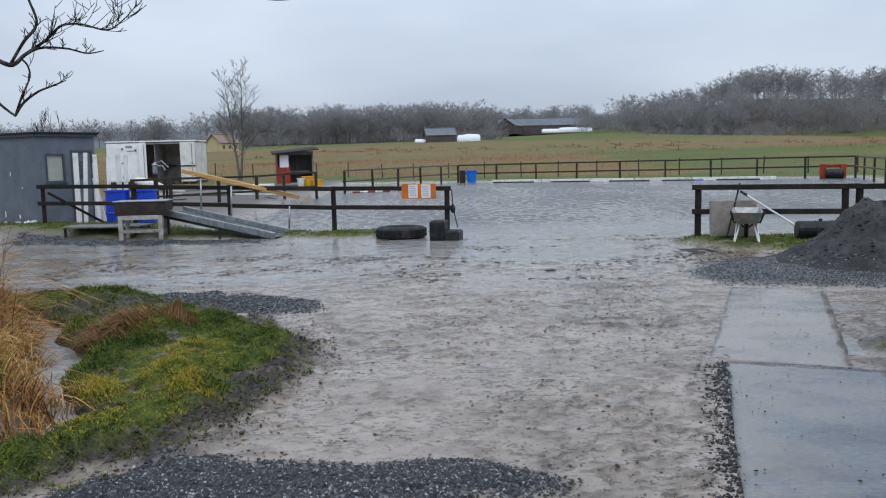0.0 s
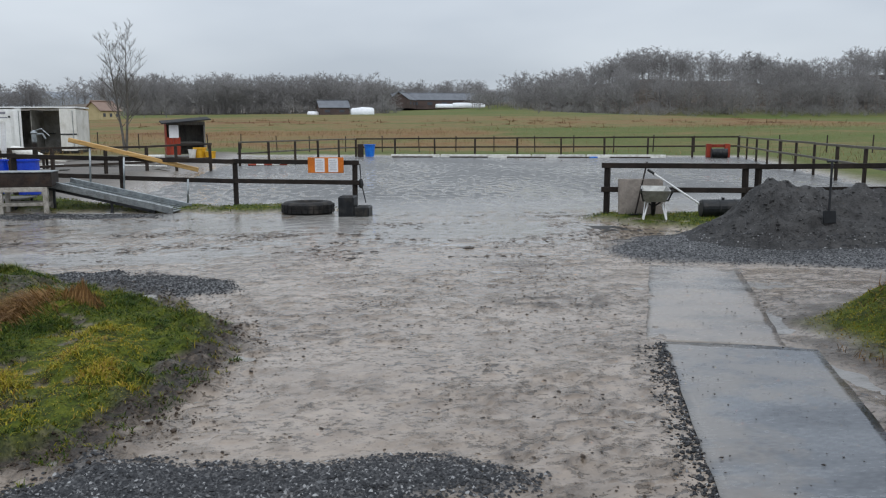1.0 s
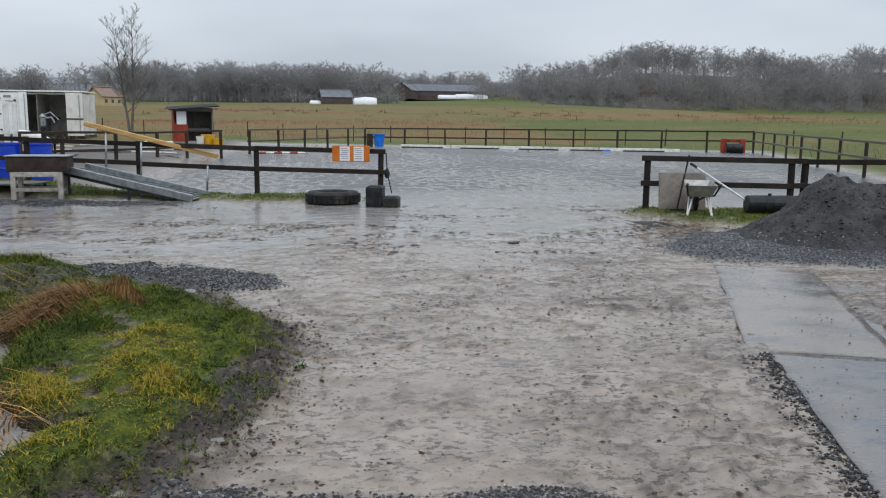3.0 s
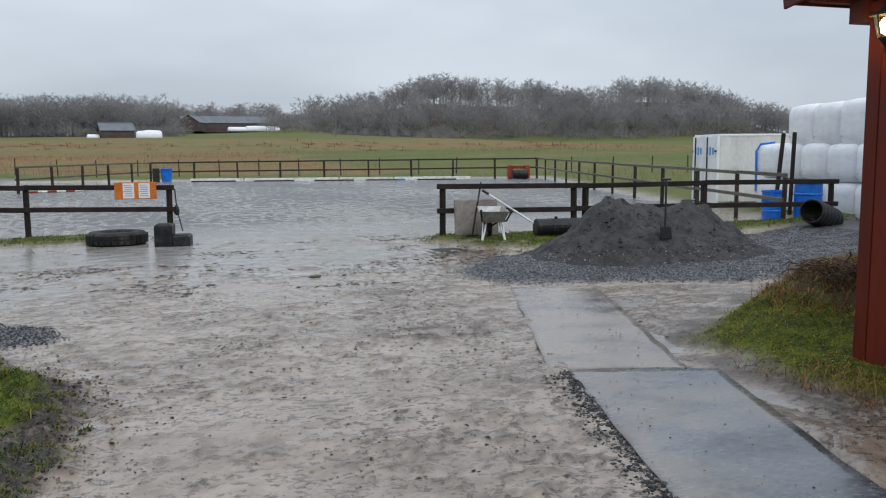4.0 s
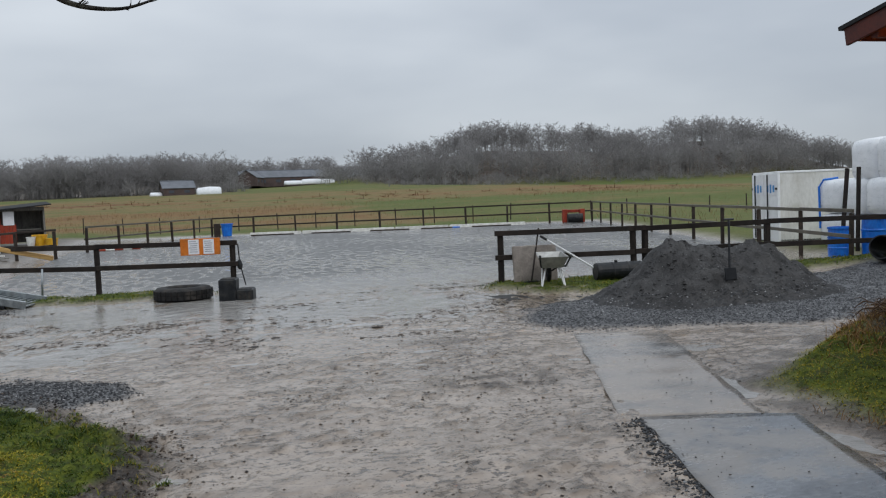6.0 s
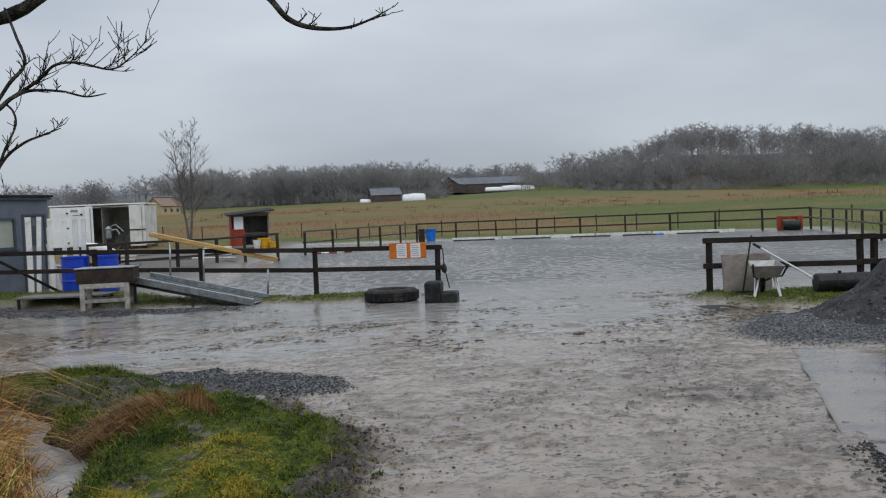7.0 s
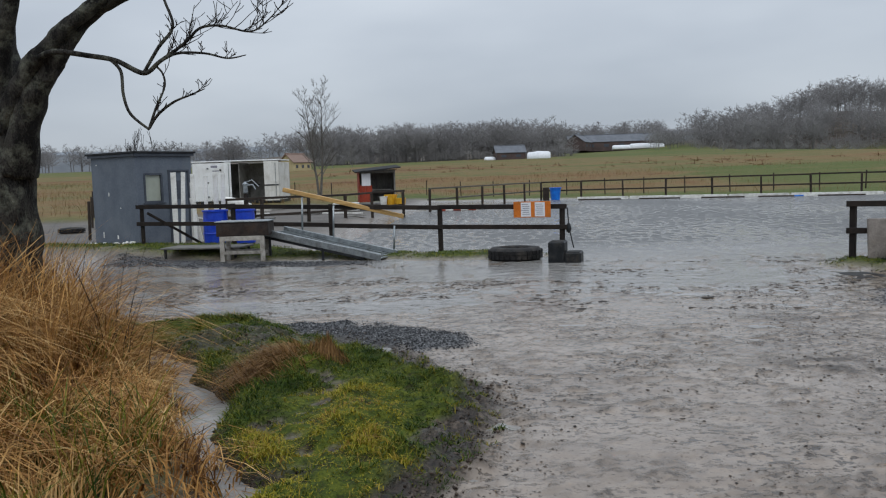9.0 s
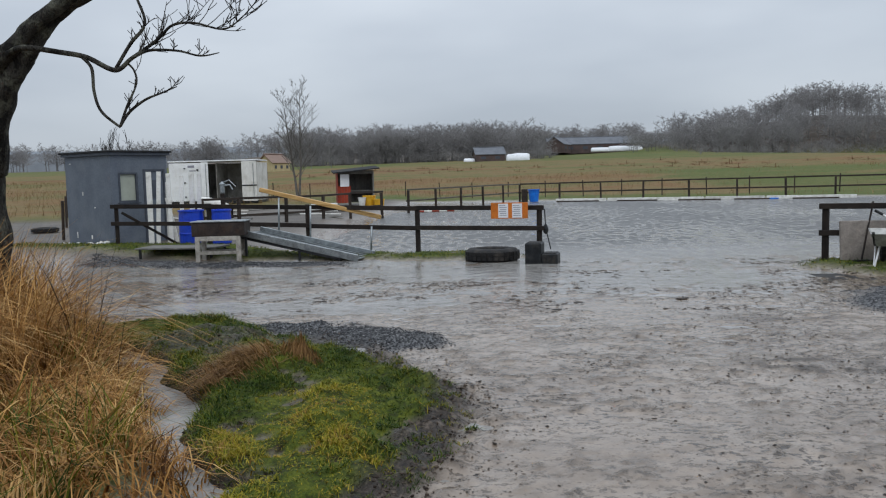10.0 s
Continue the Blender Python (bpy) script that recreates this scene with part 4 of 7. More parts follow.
plat = thing("low_platform", pose(-7.55, 19.9, 0.0, 0, 0, -6), "low grey timber platform on short steel legs", "platform")
for k in range(5):
    part("plank", boxes(((0.0, -0.36 + k * 0.18, 0.27), (1.9, 0.165, 0.035)), bevel=0.004), M["grey_wood"], plat)
for x in (-0.85, 0.85):
    for y in (-0.38, 0.38):
        part("leg", boxes(((x, y, 0.11), (0.05, 0.05, 0.32)), bevel=0.004), M["dark_steel"], plat)


def barrel(m, r, h, material, label, open_top=False):
    b = thing("barrel", m, label, "barrel", "blue barrels")
    prof = [(r * 0.90, 0.0), (r * 0.96, 0.02), (r * 0.99, h * 0.30), (r * 1.03, h * 0.32), (r * 1.03, h * 0.35), (r * 0.99, h * 0.37), (r * 0.99, h * 0.64), (r * 1.03, h * 0.66), (r * 1.03, h * 0.69), (r * 0.99, h * 0.71), (r * 0.96, h * 0.97), (r * 0.98, h)]
    prof += [(r * 0.90, h), (r * 0.88, h * 0.6), (r * 0.5, h * 0.59)] if open_top else [(r * 0.86, h), (r * 0.84, h * 0.97), (r * 0.3, h * 0.97)]
    part("drum", lathe(prof, 24), material, b, smooth=False)
    part("rim", ring_lathe([(r * 0.93, h - 0.02), (r * 1.05, h - 0.02), (r * 1.05, h + 0.02), (r * 0.93, h + 0.02)], 24), material, b)
    return b


bz = height(-8.4, 22.6)
barrel(pose(-8.04, 21.9, bz), 0.31, 0.86, M["blue_plastic"], "deep blue plastic barrel behind the timber fence")
barrel(pose(-7.38, 22.1, bz), 0.30, 0.85, M["blue_plastic"], "deep blue plastic barrel behind the timber fence")
barrel(pose(13.35, 15.9, height(13.35, 15.9)), 0.26, 0.66, M["bright_blue"], "bright blue open plastic tub by the bales", True)
barrel(pose(13.8, 15.35, height(13.8, 15.35)), 0.30, 0.80, M["bright_blue"], "bright blue plastic barrel by the bales")

# white planks propped upright by the fence
for (px, py, h, lean, w) in ((-9.30, 22.4, 1.88, 0.03, 0.14), (-9.12, 22.4, 1.88, -0.06, 0.11), (-8.80, 22.5, 1.82, 0.06, 0.11), (-8.52, 22.5, 1.76, -0.02, 0.10), (-8.22, 22.5, 1.84, 0.02, 0.13), (-8.06, 22.5, 1.82, -0.03, 0.11), (-8.70, 22.6, 1.20, 0.25, 0.10), (-8.95, 22.7, 1.6, 0.02, 0.08)):
    gz0 = height(px, py)
    bm = boxes(((-lean / 2, 0.06, h / 2), (w, 0.03, h), Matrix.Rotation(-lean / h, 3, "Y") @ Matrix.Rotation(radians(-3), 3, "X")), bevel=0.004)
    solid("plank", bm, M["white_board"], Matrix.Translation((px, py, gz0)) , "weathered white painted plank leaning upright on the fence", "plank", "white planks")

# ---- grey cabin ----
cz = 0.17
cabin = thing("cabin", Matrix.Translation((-10.2, 22.2, cz)) @ Matrix.Rotation(radians(59), 4, "Z"), "small grey painted cabin with a flat felt roof", "cabin")
L, W, H = 1.75, 2.0, 2.38
part("side_wall", boxes(((L / 2, W - 0.04, H / 2), (L - 0.004, 0.08, H))), M["grey_wall"], cabin)
part("back_wall", boxes(((L - 0.04, W / 2, H / 2), (0.08, W - 0.17, H))), M["grey_wall"], cabin)
part("end_wall", boxes(((0.04, W / 2, H / 2), (0.08, W - 0.166, H))), M["grey_wall"], cabin)
wx0, wx1, wz0, wz1 = 0.22, 0.80, 1.10, 1.88
dx0, dx1, dz1 = 1.02, 1.62, 1.92
bm = boxes(((wx0 / 2, 0.04, H / 2), (wx0, 0.08, H)), (((wx0 + wx1) / 2, 0.04, wz0 / 2), (wx1 - wx0, 0.08, wz0)), (((wx0 + wx1) / 2, 0.04, (wz1 + H) / 2), (wx1 - wx0, 0.08, H - wz1)),
           (((wx1 + dx0) / 2, 0.04, H / 2), (dx0 - wx1, 0.08, H)), (((dx0 + dx1) / 2, 0.04, (dz1 + H) / 2), (dx1 - dx0, 0.08, H - dz1)), (((dx1 + L) / 2, 0.04, H / 2), (L - dx1, 0.08, H)))
part("front_wall", bm, M["grey_wall"], cabin)
win = part("window", boxes(((wx0 + 0.025, 0.03, (wz0 + wz1) / 2), (0.05, 0.09, wz1 - wz0)), ((wx1 - 0.025, 0.03, (wz0 + wz1) / 2), (0.05, 0.09, wz1 - wz0)),
                           (((wx0 + wx1) / 2, 0.03, wz0 + 0.025), (wx1 - wx0 - 0.1, 0.09, 0.05)), (((wx0 + wx1) / 2, 0.03, wz1 - 0.025), (wx1 - wx0 - 0.1, 0.09, 0.05))), M["grey_trim"], cabin)
part("pane", boxes((((wx0 + wx1) / 2, 0.05, (wz0 + wz1) / 2), (wx1 - wx0 - 0.1, 0.01, wz1 - wz0 - 0.1))), M["window_glass"], win, "misted pale green window pane")
part("sill", boxes((((wx0 + wx1) / 2, -0.03, wz0 - 0.02), (wx1 - wx0 + 0.08, 0.06, 0.03))), M["grey_trim"], win)
door = part("door", boxes((((dx0 + dx1) / 2, 0.04, dz1 / 2), (dx1 - dx0 - 0.02, 0.05, dz1 - 0.02))), M["grey_wall"], cabin)
part("door_frame", boxes(((dx0 - 0.02, -0.008, dz1 / 2), (0.05, 0.02, dz1)), ((dx1 + 0.02, -0.008, dz1 / 2), (0.05, 0.02, dz1)), (((dx0 + dx1) / 2, -0.008, dz1 + 0.02), (dx1 - dx0 + 0.09, 0.02, 0.05))), M["grey_trim"], door)
part("door_pane", boxes((((dx0 + dx1) / 2, 0.008, 1.42), (0.30, 0.012, 0.5))), M["grey_trim"], door)
bm = bmesh.new()
add_box(bm, (L / 2, W / 2, H + 0.05), (L + 0.22, W + 0.22, 0.05), None, 0.008)
part("roof", bm, M["roof_felt"], cabin)
part("fascia", boxes(((L / 2, -0.06, H - 0.01), (L + 0.12, 0.025, 0.07)), ((-0.06, W / 2, H - 0.01), (0.025, W + 0.1, 0.07))), M["grey_trim"], cabin)
for (yy, zz, ww, hh) in ((1.25, 1.35, 0.03, 0.10), (0.75, 0.98, 0.04, 0.03), (1.75, 2.15, 0.05, 0.02), (1.6, 0.25, 0.04, 0.16), (0.95, 0.2, 0.05, 0.10)):
    part("paint_chip", boxes(((-0.003, yy, zz), (0.008, ww, hh))), M["white_board"], cabin)
rnd = random.Random(5)
for k in range(10):
    q = (-11.9 + 0.19 * k + rnd.uniform(-0.1, 0.1), 22.95 - 0.115 * k + rnd.uniform(-0.06, 0.06) - 0.15)
    bm = bmesh.new()
    bmesh.ops.create_icosphere(bm, subdivisions=1, radius=1.0)
    for v in bm.verts:
        v.co = Vector((v.co.x * rnd.uniform(0.07, 0.13), v.co.y * 0.08, v.co.z * rnd.uniform(0.03, 0.07)))
    solid("rubble", bm, M["white_board"], pose(q[0], q[1], height(*q) + 0.02, 0, 0, rnd.uniform(0, 180)), "pale lump of rubble at the cabin's foot", "rubble", "rubble")

# ---- open box body used as a store ----
store = thing("storage_container", pose(-18.3, 47.2, 0.55) @ Matrix.Diagonal((0.90, 1, 1, 1)), "white refrigerated truck body with open rear doors standing on the ground", "container")
SL, SH, SD = 5.6, 2.42, 2.3
part("floor_frame", boxes(((SL / 2, SD / 2, 0.08), (SL, SD, 0.16))), M["dark_steel"], store)
part("roof", boxes(((SL / 2, SD / 2, SH - 0.03), (SL + 0.04, SD + 0.04, 0.07)), bevel=0.01), M["white_panel"], store)
part("back_panel", boxes(((SL / 2, SD - 0.03, SH / 2), (SL, 0.06, SH - 0.3))), M["inner_panel"], store)
part("end_panel", boxes(((0.03, SD / 2, SH / 2), (0.06, SD - 0.13, SH - 0.3))), M["grubby_panel"], store)
part("end_panel", boxes(((SL - 0.03, SD / 2, SH / 2), (0.06, SD - 0.13, SH - 0.3))), M["grubby_panel"], store)
part("front_panel", boxes(((1.13, 0.03, SH / 2), (2.14, 0.06, SH - 0.24)), bevel=0.006), M["white_panel"], store)
part("inner_wall", boxes(((2.95, 1.2, SH / 2), (0.05, 1.9, SH - 0.3))), M["inner_panel"], store)
d1 = part("open_door", boxes(((2.42, -0.30, SH / 2), (0.42, 0.06, SH - 0.2)), bevel=0.006), M["white_panel"], store)
d2 = part("open_door", boxes(((5.12, -0.05, SH / 2), (0.92, 0.06, SH - 0.2)), bevel=0.006), M["grubby_panel"], store)
part("door_seam", boxes(((5.12, -0.09, 0.98), (0.92, 0.02, 0.07))), M["dark_steel"], d2)
part("lock_bar", tube([(5.40, -0.11, 0.2), (5.40, -0.11, SH - 0.2)], 0.02, 6), M["galvanised"], d2)
part("lock_bar", tube([(2.5, -0.36, 0.2), (2.5, -0.36, SH - 0.2)], 0.02, 6), M["galvanised"], d1)
part("shelf", boxes(((3.3, 1.95, 1.02), (0.7, 0.3, 0.06))), M["dark_steel"], store)
for k, (xx, zz, ww) in enumerate(((1.45, 2.10, 0.42), (1.55, 1.86, 0.42))):
    part("lettering_bar", boxes(((xx, -0.012, zz), (ww, 0.02, 0.13 if k == 0 else 0.06))), M["ink"], store)
part("door_leaf", boxes(((1.5, -0.008, 1.15), (0.85, 0.02, 1.95)), bevel=0.004), M["white_panel"], store)
for zz in (0.4, 1.2, 2.0):
    part("hinge", boxes(((1.04, -0.03, zz), (0.12, 0.03, 0.06))), M["dark_steel"], store)
part("handle", boxes(((1.86, -0.035, 1.9), (0.12, 0.03, 0.10))), M["dark_steel"], store)

# ---- red feed hut ----
hut = thing("feed_hut", pose(-9.1, 49.3, 0.33, 0, 0, 14), "small red timber hut with an open dark front", "hut")
HW, HD, HH = 2.15, 1.6, 1.85
n_b = 8
for k in range(n_b):
    part("board", boxes(((0.02, HD * (k + 0.5) / n_b, HH / 2), (0.035, HD / n_b - 0.01, HH)), bevel=0.004), M["red_hut"], hut)
for k in range(4):
    part("board", boxes(((0.10 + 0.19 * k, 0.02, 0.5), (0.18, 0.03, 1.0)), bevel=0.004), M["red_hut"], hut)
part("back_wall", boxes(((HW / 2, HD - 0.03, HH / 2), (HW - 0.1, 0.04, HH))), M["grey_wood"], hut)
part("end_wall", boxes(((HW - 0.03, HD / 2 + 0.05, HH / 2), (0.04, HD - 0.2, HH))), M["grey_wood"], hut)
part("corner_post", boxes(((HW - 0.05, 0.05, HH / 2), (0.09, 0.09, HH)), bevel=0.005), M["grey_wood"], hut)
part("header", boxes(((HW / 2, 0.04, HH - 0.06), (HW - 0.05, 0.06, 0.2))), M["grey_wood"], hut)
part("notice", boxes(((0.42, -0.01, 1.32), (0.52, 0.02, 0.72))), M["paper"], hut, "white notice panel")
part("shelf", boxes(((1.2, 0.7, 0.7), (1.6, 1.0, 0.05))), M["grey_wood"], hut)
bm = bmesh.new()
add_box(bm, (HW / 2 + 0.02, HD / 2 - 0.1, HH + 0.10), (HW + 0.55, HD + 0.7, 0.06), Matrix.Rotation(radians(4), 3, "X") @ Matrix.Rotation(radians(-5), 3, "Y"))
part("roof", bm, M["roof_felt"], hut)
solid("yellow_tub", lathe([(0.30, 0), (0.36, 0.5), (0.38, 0.5), (0.38, 0.56), (0.33, 0.56), (0.3, 0.1)], 16), M["yellow_plastic"], pose(-7.0, 47.4, 0.22), "yellow plastic feed tub by the hut", "tub", "yellow tubs")
solid("yellow_tub", lathe([(0.26, 0), (0.30, 0.34), (0.32, 0.34), (0.32, 0.38), (0.28, 0.38), (0.25, 0.06)], 16), M["yellow_plastic"], pose(-6.4, 47.0, 0.2), "low yellow plastic feed tub by the hut", "tub", "yellow tubs")
solid("bucket", lathe([(0.16, 0), (0.22, 0.42), (0.235, 0.42), (0.235, 0.45), (0.2, 0.45), (0.15, 0.04)], 16), M["white_board"], pose(-7.35, 47.0, 0.24), "white plastic bucket by the hut", "bucket")
crate = thing("crate", pose(-8.2, 40.4, 0.05, 0, 0, 10), "white plastic crate on the wet pen floor", "crate")
part("shell", boxes(((0, 0, 0.27), (1.25, 0.7, 0.55)), bevel=0.02), M["white_board"], crate)
for k in (-0.3, 0.3):
    part("slot", boxes(((k, -0.352, 0.35), (0.4, 0.01, 0.06))), M["ink"], crate)

# rubbish in the pen: boards and sheets lying about
rnd = random.Random(8)
for k in range(14):
    q = (-13 + rnd.uniform(0, 6.5), 33 + rnd.uniform(0, 9))
    bm = boxes(((0, 0, 0.03), (rnd.uniform(0.6, 2.2), rnd.uniform(0.12, 0.5), 0.05)), bevel=0.005)
    solid("scrap_board", bm, M[rnd.choice(["white_board", "grey_wood", "pale_wood", "inner_panel"])], pose(q[0], q[1], max(height(*q), 0) + 0.01, rnd.uniform(-4, 4), rnd.uniform(-4, 4), rnd.uniform(-30, 30)),
          "discarded board lying on the wet pen floor", "board", "scrap boards")
# the pale rounded load and dark frame beside the store
bm = lathe([(0.02, -0.62), (0.13, -0.55), (0.19, -0.2), (0.20, 0.2), (0.14, 0.55), (0.02, 0.62)], 14, "x")
solid("feed_sack", bm, M["white_board"], pose(-11.6, 34.6, height(-11.6, 34.6) + 0.62, 0, 18, 10), "stuffed white sack on a dark trestle", "sack", smooth=True)
tr = thing("trestle", pose(-11.6, 34.6, height(-11.6, 34.6)), "dark timber trestle under a white sack", "trestle")
part("top_bar", boxes(((0, 0, 0.42), (1.6, 0.5, 0.08)), bevel=0.006), M["fence_wood"], tr)
for x in (-0.65, 0.65):
    for y in (-0.2, 0.2):
        part("leg", boxes(((x, y, 0.2), (0.08, 0.08, 0.4)), bevel=0.005), M["fence_wood"], tr)
pump = thing("water_pump", pose(-10.1, 31.0, height(-10.1, 31.0)), "grey metal hand pump on a dark post", "pump")
part("post", boxes(((0, 0, 0.55), (0.14, 0.14, 1.1)), bevel=0.008), M["fence_wood"], pump)
part("head", lathe([(0.05, 1.1), (0.09, 1.15), (0.09, 1.42), (0.12, 1.45), (0.03, 1.55)], 12), M["galvanised"], pump)
part("spout", tube([(0.05, 0, 1.4), (0.3, -0.05, 1.42), (0.38, -0.05, 1.25)], 0.035, 8), M["galvanised"], pump)
part("handle", tube([(0.0, 0, 1.5), (0.25, 0, 1.6), (0.5, 0, 1.35)], 0.02, 6), M["galvanised"], pump)

# poles on the ground: red-and-white one by the arena entrance, pale ones along the far side
pole_rw = thing("jump_pole", pose(-3.9, 41.6, 0.05, 0, 0, 14), "red and white striped jumping pole lying in water", "pole")
for k in range(6):
    part("band", tube([(0.38 * k, 0, 0), (0.38 * (k + 1), 0, 0)], 0.045, 8), M["white_board"] if k % 2 else M["red_hut"], pole_rw)
for k, (t0, t1) in enumerate(((0.095, 0.205), (0.25, 0.35), (0.40, 0.50), (0.53, 0.63), (0.66, 0.76))):
    a = Vector((1.72, 52.7, 0.03)) + Vector((22.4, -7.17, 0)) * t0
    b = Vector((1.72, 52.7, 0.03)) + Vector((22.4, -7.17, 0)) * t1
    if k == 3:
        p4 = thing("jump_pole", Matrix.Translation(a), "dark jumping pole with a bright blue end lying in water", "pole", "poles along the arena")
        part("shaft", tube([(0, 0, 0), (b - a) * 0.8], 0.045, 8), M["arena_wood"], p4)
        part("blue_end", tube([(b - a) * 0.8, b - a], 0.047, 8), M["bright_blue"], p4)
    else:
        solid("jump_pole", tube([(0, 0, 0), b - a], 0.045, 8), M["arena_wood"], Matrix.Translation(a), "dark round jumping pole lying in water", "pole", "poles along the arena")
for t0, t1 in ((0.09, 0.22), (0.225, 0.46), (0.465, 0.60), (0.605, 0.80)):
    a = Vector((1.85, 53.2, 0.02)) + Vector((22.4, -7.17, 0)) * t0
    b = Vector((1.85, 53.2, 0.02)) + Vector((22.4, -7.17, 0)) * t1
    solid("kick_board", beam((0, 0, 0.05), b - a + Vector((0, 0, 0.05)), 0.10, 0.22, 0.01), M["white_board"], Matrix.Translation(a), "long white board along the arena's edge", "board", "edge boards")

bin1 = thing("bin", pose(2.55, 53.1, 0.0), "bright blue plastic bin at the arena corner", "bin")
part("body", lathe([(0.27, 0.02), (0.34, 0.72), (0.36, 0.72), (0.36, 0.78), (0.31, 0.78), (0.25, 0.1)], 16), M["bright_blue"], bin1)
part("rim", ring_lathe([(0.33, 0.74), (0.385, 0.74), (0.385, 0.79), (0.33, 0.79)], 16), M["bright_blue"], bin1)
solid("post_stump", boxes(((0, 0, 0.4), (0.38, 0.3, 0.82)), bevel=0.02), M["arena_wood"], pose(1.98, 53.4, 0.0), "dark squat timber stump beside the blue bin", "post")

cav = thing("cavaletti_block", pose(22.6, 46.6, 0.0, 0, 0, -18), "red wooden jump block at the arena corner", "jump block")
for x in (-0.52, 0.52):
    part("end_plate", boxes(((x, 0, 0.42), (0.28, 0.5, 0.8)), bevel=0.02), M["red_hut"], cav)
part("cross_bar", boxes(((0, 0.12, 0.70), (0.8, 0.15, 0.18)), bevel=0.01), M["red_hut"], cav)
solid("oil_drum", lathe([(0.02, -0.45), (0.28, -0.45), (0.29, -0.42), (0.27, -0.40), (0.28, -0.14), (0.295, -0.12), (0.28, -0.10), (0.28, 0.14), (0.295, 0.16), (0.28, 0.18), (0.27, 0.42), (0.29, 0.44), (0.02, 0.44)], 18, "x"), M["black_plastic"],
      pose(22.35, 45.9, 0.29, 0, 0, -18), "dark drum lying on its side by the red block", "drum")

# ---- right side: slab, barrow, broom, roller ----
slab = thing("stone_slab", pose(5.93, 15.75, height(5.9, 15.7) - 0.02, -8, 0, -8), "stained stone slab leaning against the timber fence", "slab")
bm = boxes(((0, 0, 0.34), (0.86, 0.07, 0.72)), bevel=0.014)
part("slab_body", bm, M["stone_slab"], slab)

wb = thing("wheelbarrow", pose(5.88, 14.95, height(5.88, 14.95), 0, 0, -20) @ Matrix.Diagonal((0.88, 0.88, 0.92, 1)), "grey metal wheelbarrow parked with its handles towards the yard", "wheelbarrow")
bm = bmesh.new()
ring_lo = [bm.verts.new(q) for q in ((-0.20, -0.28, 0.36), (0.20, -0.28, 0.36), (0.15, 0.42, 0.36), (-0.15, 0.42, 0.36))]
ring_hi = [bm.verts.new(q) for q in ((-0.31, -0.42, 0.58), (0.31, -0.42, 0.58), (0.27, 0.62, 0.62), (-0.27, 0.62, 0.62))]
ring_in = [bm.verts.new(q) for q in ((-0.29, -0.40, 0.58), (0.29, -0.40, 0.58), (0.25, 0.60, 0.62), (-0.25, 0.60, 0.62))]
ring_bt = [bm.verts.new(q) for q in ((-0.185, -0.265, 0.375), (0.185, -0.265, 0.375), (0.135, 0.405, 0.375), (-0.135, 0.405, 0.375))]
for r0, r1 in ((ring_lo, ring_hi), (ring_hi, ring_in), (ring_in, ring_bt)):
    for k in range(4):
        bm.faces.new((r0[k], r0[(k + 1) % 4], r1[(k + 1) % 4], r1[k]))
bm.faces.new(list(reversed(ring_lo)))
bm.faces.new(ring_bt)
part("pan", bm, M["barrow_pan"], wb)
for s in (-1, 1):
    part("shaft", tube([(s * 0.06, 0.68, 0.22), (s * 0.16, 0.3, 0.33), (s * 0.25, -0.4, 0.40), (s * 0.30, -0.80, 0.60)], 0.018, 8), M["black_plastic"], wb, smooth=True)
    part("grip", tube([(s * 0.295, -0.72, 0.57), (s * 0.302, -0.86, 0.63)], 0.025, 8), M["black_plastic"], wb)
    part("leg", tube([(s * 0.13, -0.12, 0.35), (s * 0.23, -0.30, 0.0)], 0.018, 8), M["white_tube"], wb)
    part("leg_brace", tube([(s * 0.19, 0.02, 0.36), (s * 0.24, -0.29, 0.02)], 0.014, 8), M["white_tube"], wb)
wheel = part("wheel", boxes(((0, 0.68, 0.20), (0.05, 0.16, 0.16)), bevel=0.02), M["galvanised"], wb)
t = part("tyre", ring_lathe([(0.12, -0.04), (0.17, -0.045), (0.20, -0.02), (0.20, 0.02), (0.17, 0.045), (0.12, 0.04)], 20), M["rubber"], wheel, smooth=True)
t.matrix_basis = Matrix.Translation((0, 0.68, 0.20)) @ Matrix.Rotation(radians(90), 4, "Y")

broom = thing("broom", pose(0, 0, 0), "broom with a white handle leaning across the black roller", "broom")
part("handle", tube([(6.10, 15.75, 0.93), (6.98, 15.05, 0.24)], 0.019, 8), M["white_tube"], broom)
part("grip", tube([(6.06, 15.78, 0.96), (6.16, 15.70, 0.885)], 0.024, 8), M["black_plastic"], broom)
part("head", boxes(((6.98, 15.02, 0.20), (0.30, 0.10, 0.12), Matrix.Rotation(radians(-38), 3, "Y")), bevel=0.01), M["black_plastic"], broom)
stick = thing("rake", pose(0, 0, 0), "thin brown rake shaft leaning against the slab", "rake")
part("shaft", tube([(5.72, 15.50, 0.12), (6.12, 15.98, 1.10)], 0.016, 8), M["fence_wood"], stick)
part("teeth_bar", boxes(((5.72, 15.5, 0.13), (0.28, 0.03, 0.03)), bevel=0.004), M["dark_steel"], stick)

roll = thing("roller_drum", pose(7.28, 15.0, height(7.28, 15.0) + 0.155, 0, 0, -8), "black plastic drum roller lying in the grass", "roller")
part("drum", lathe([(0.02, -0.46), (0.15, -0.46), (0.165, -0.44), (0.165, -0.16), (0.172, -0.14), (0.165, -0.12), (0.165, 0.14), (0.172, 0.16), (0.165, 0.18), (0.165, 0.44), (0.15, 0.46), (0.02, 0.46)], 20, "x"), M["black_plastic"], roll)
part("cap", tube([(-0.05, 0, 0.16), (-0.05, 0, 0.20)], 0.03, 10), M["black_plastic"], roll)

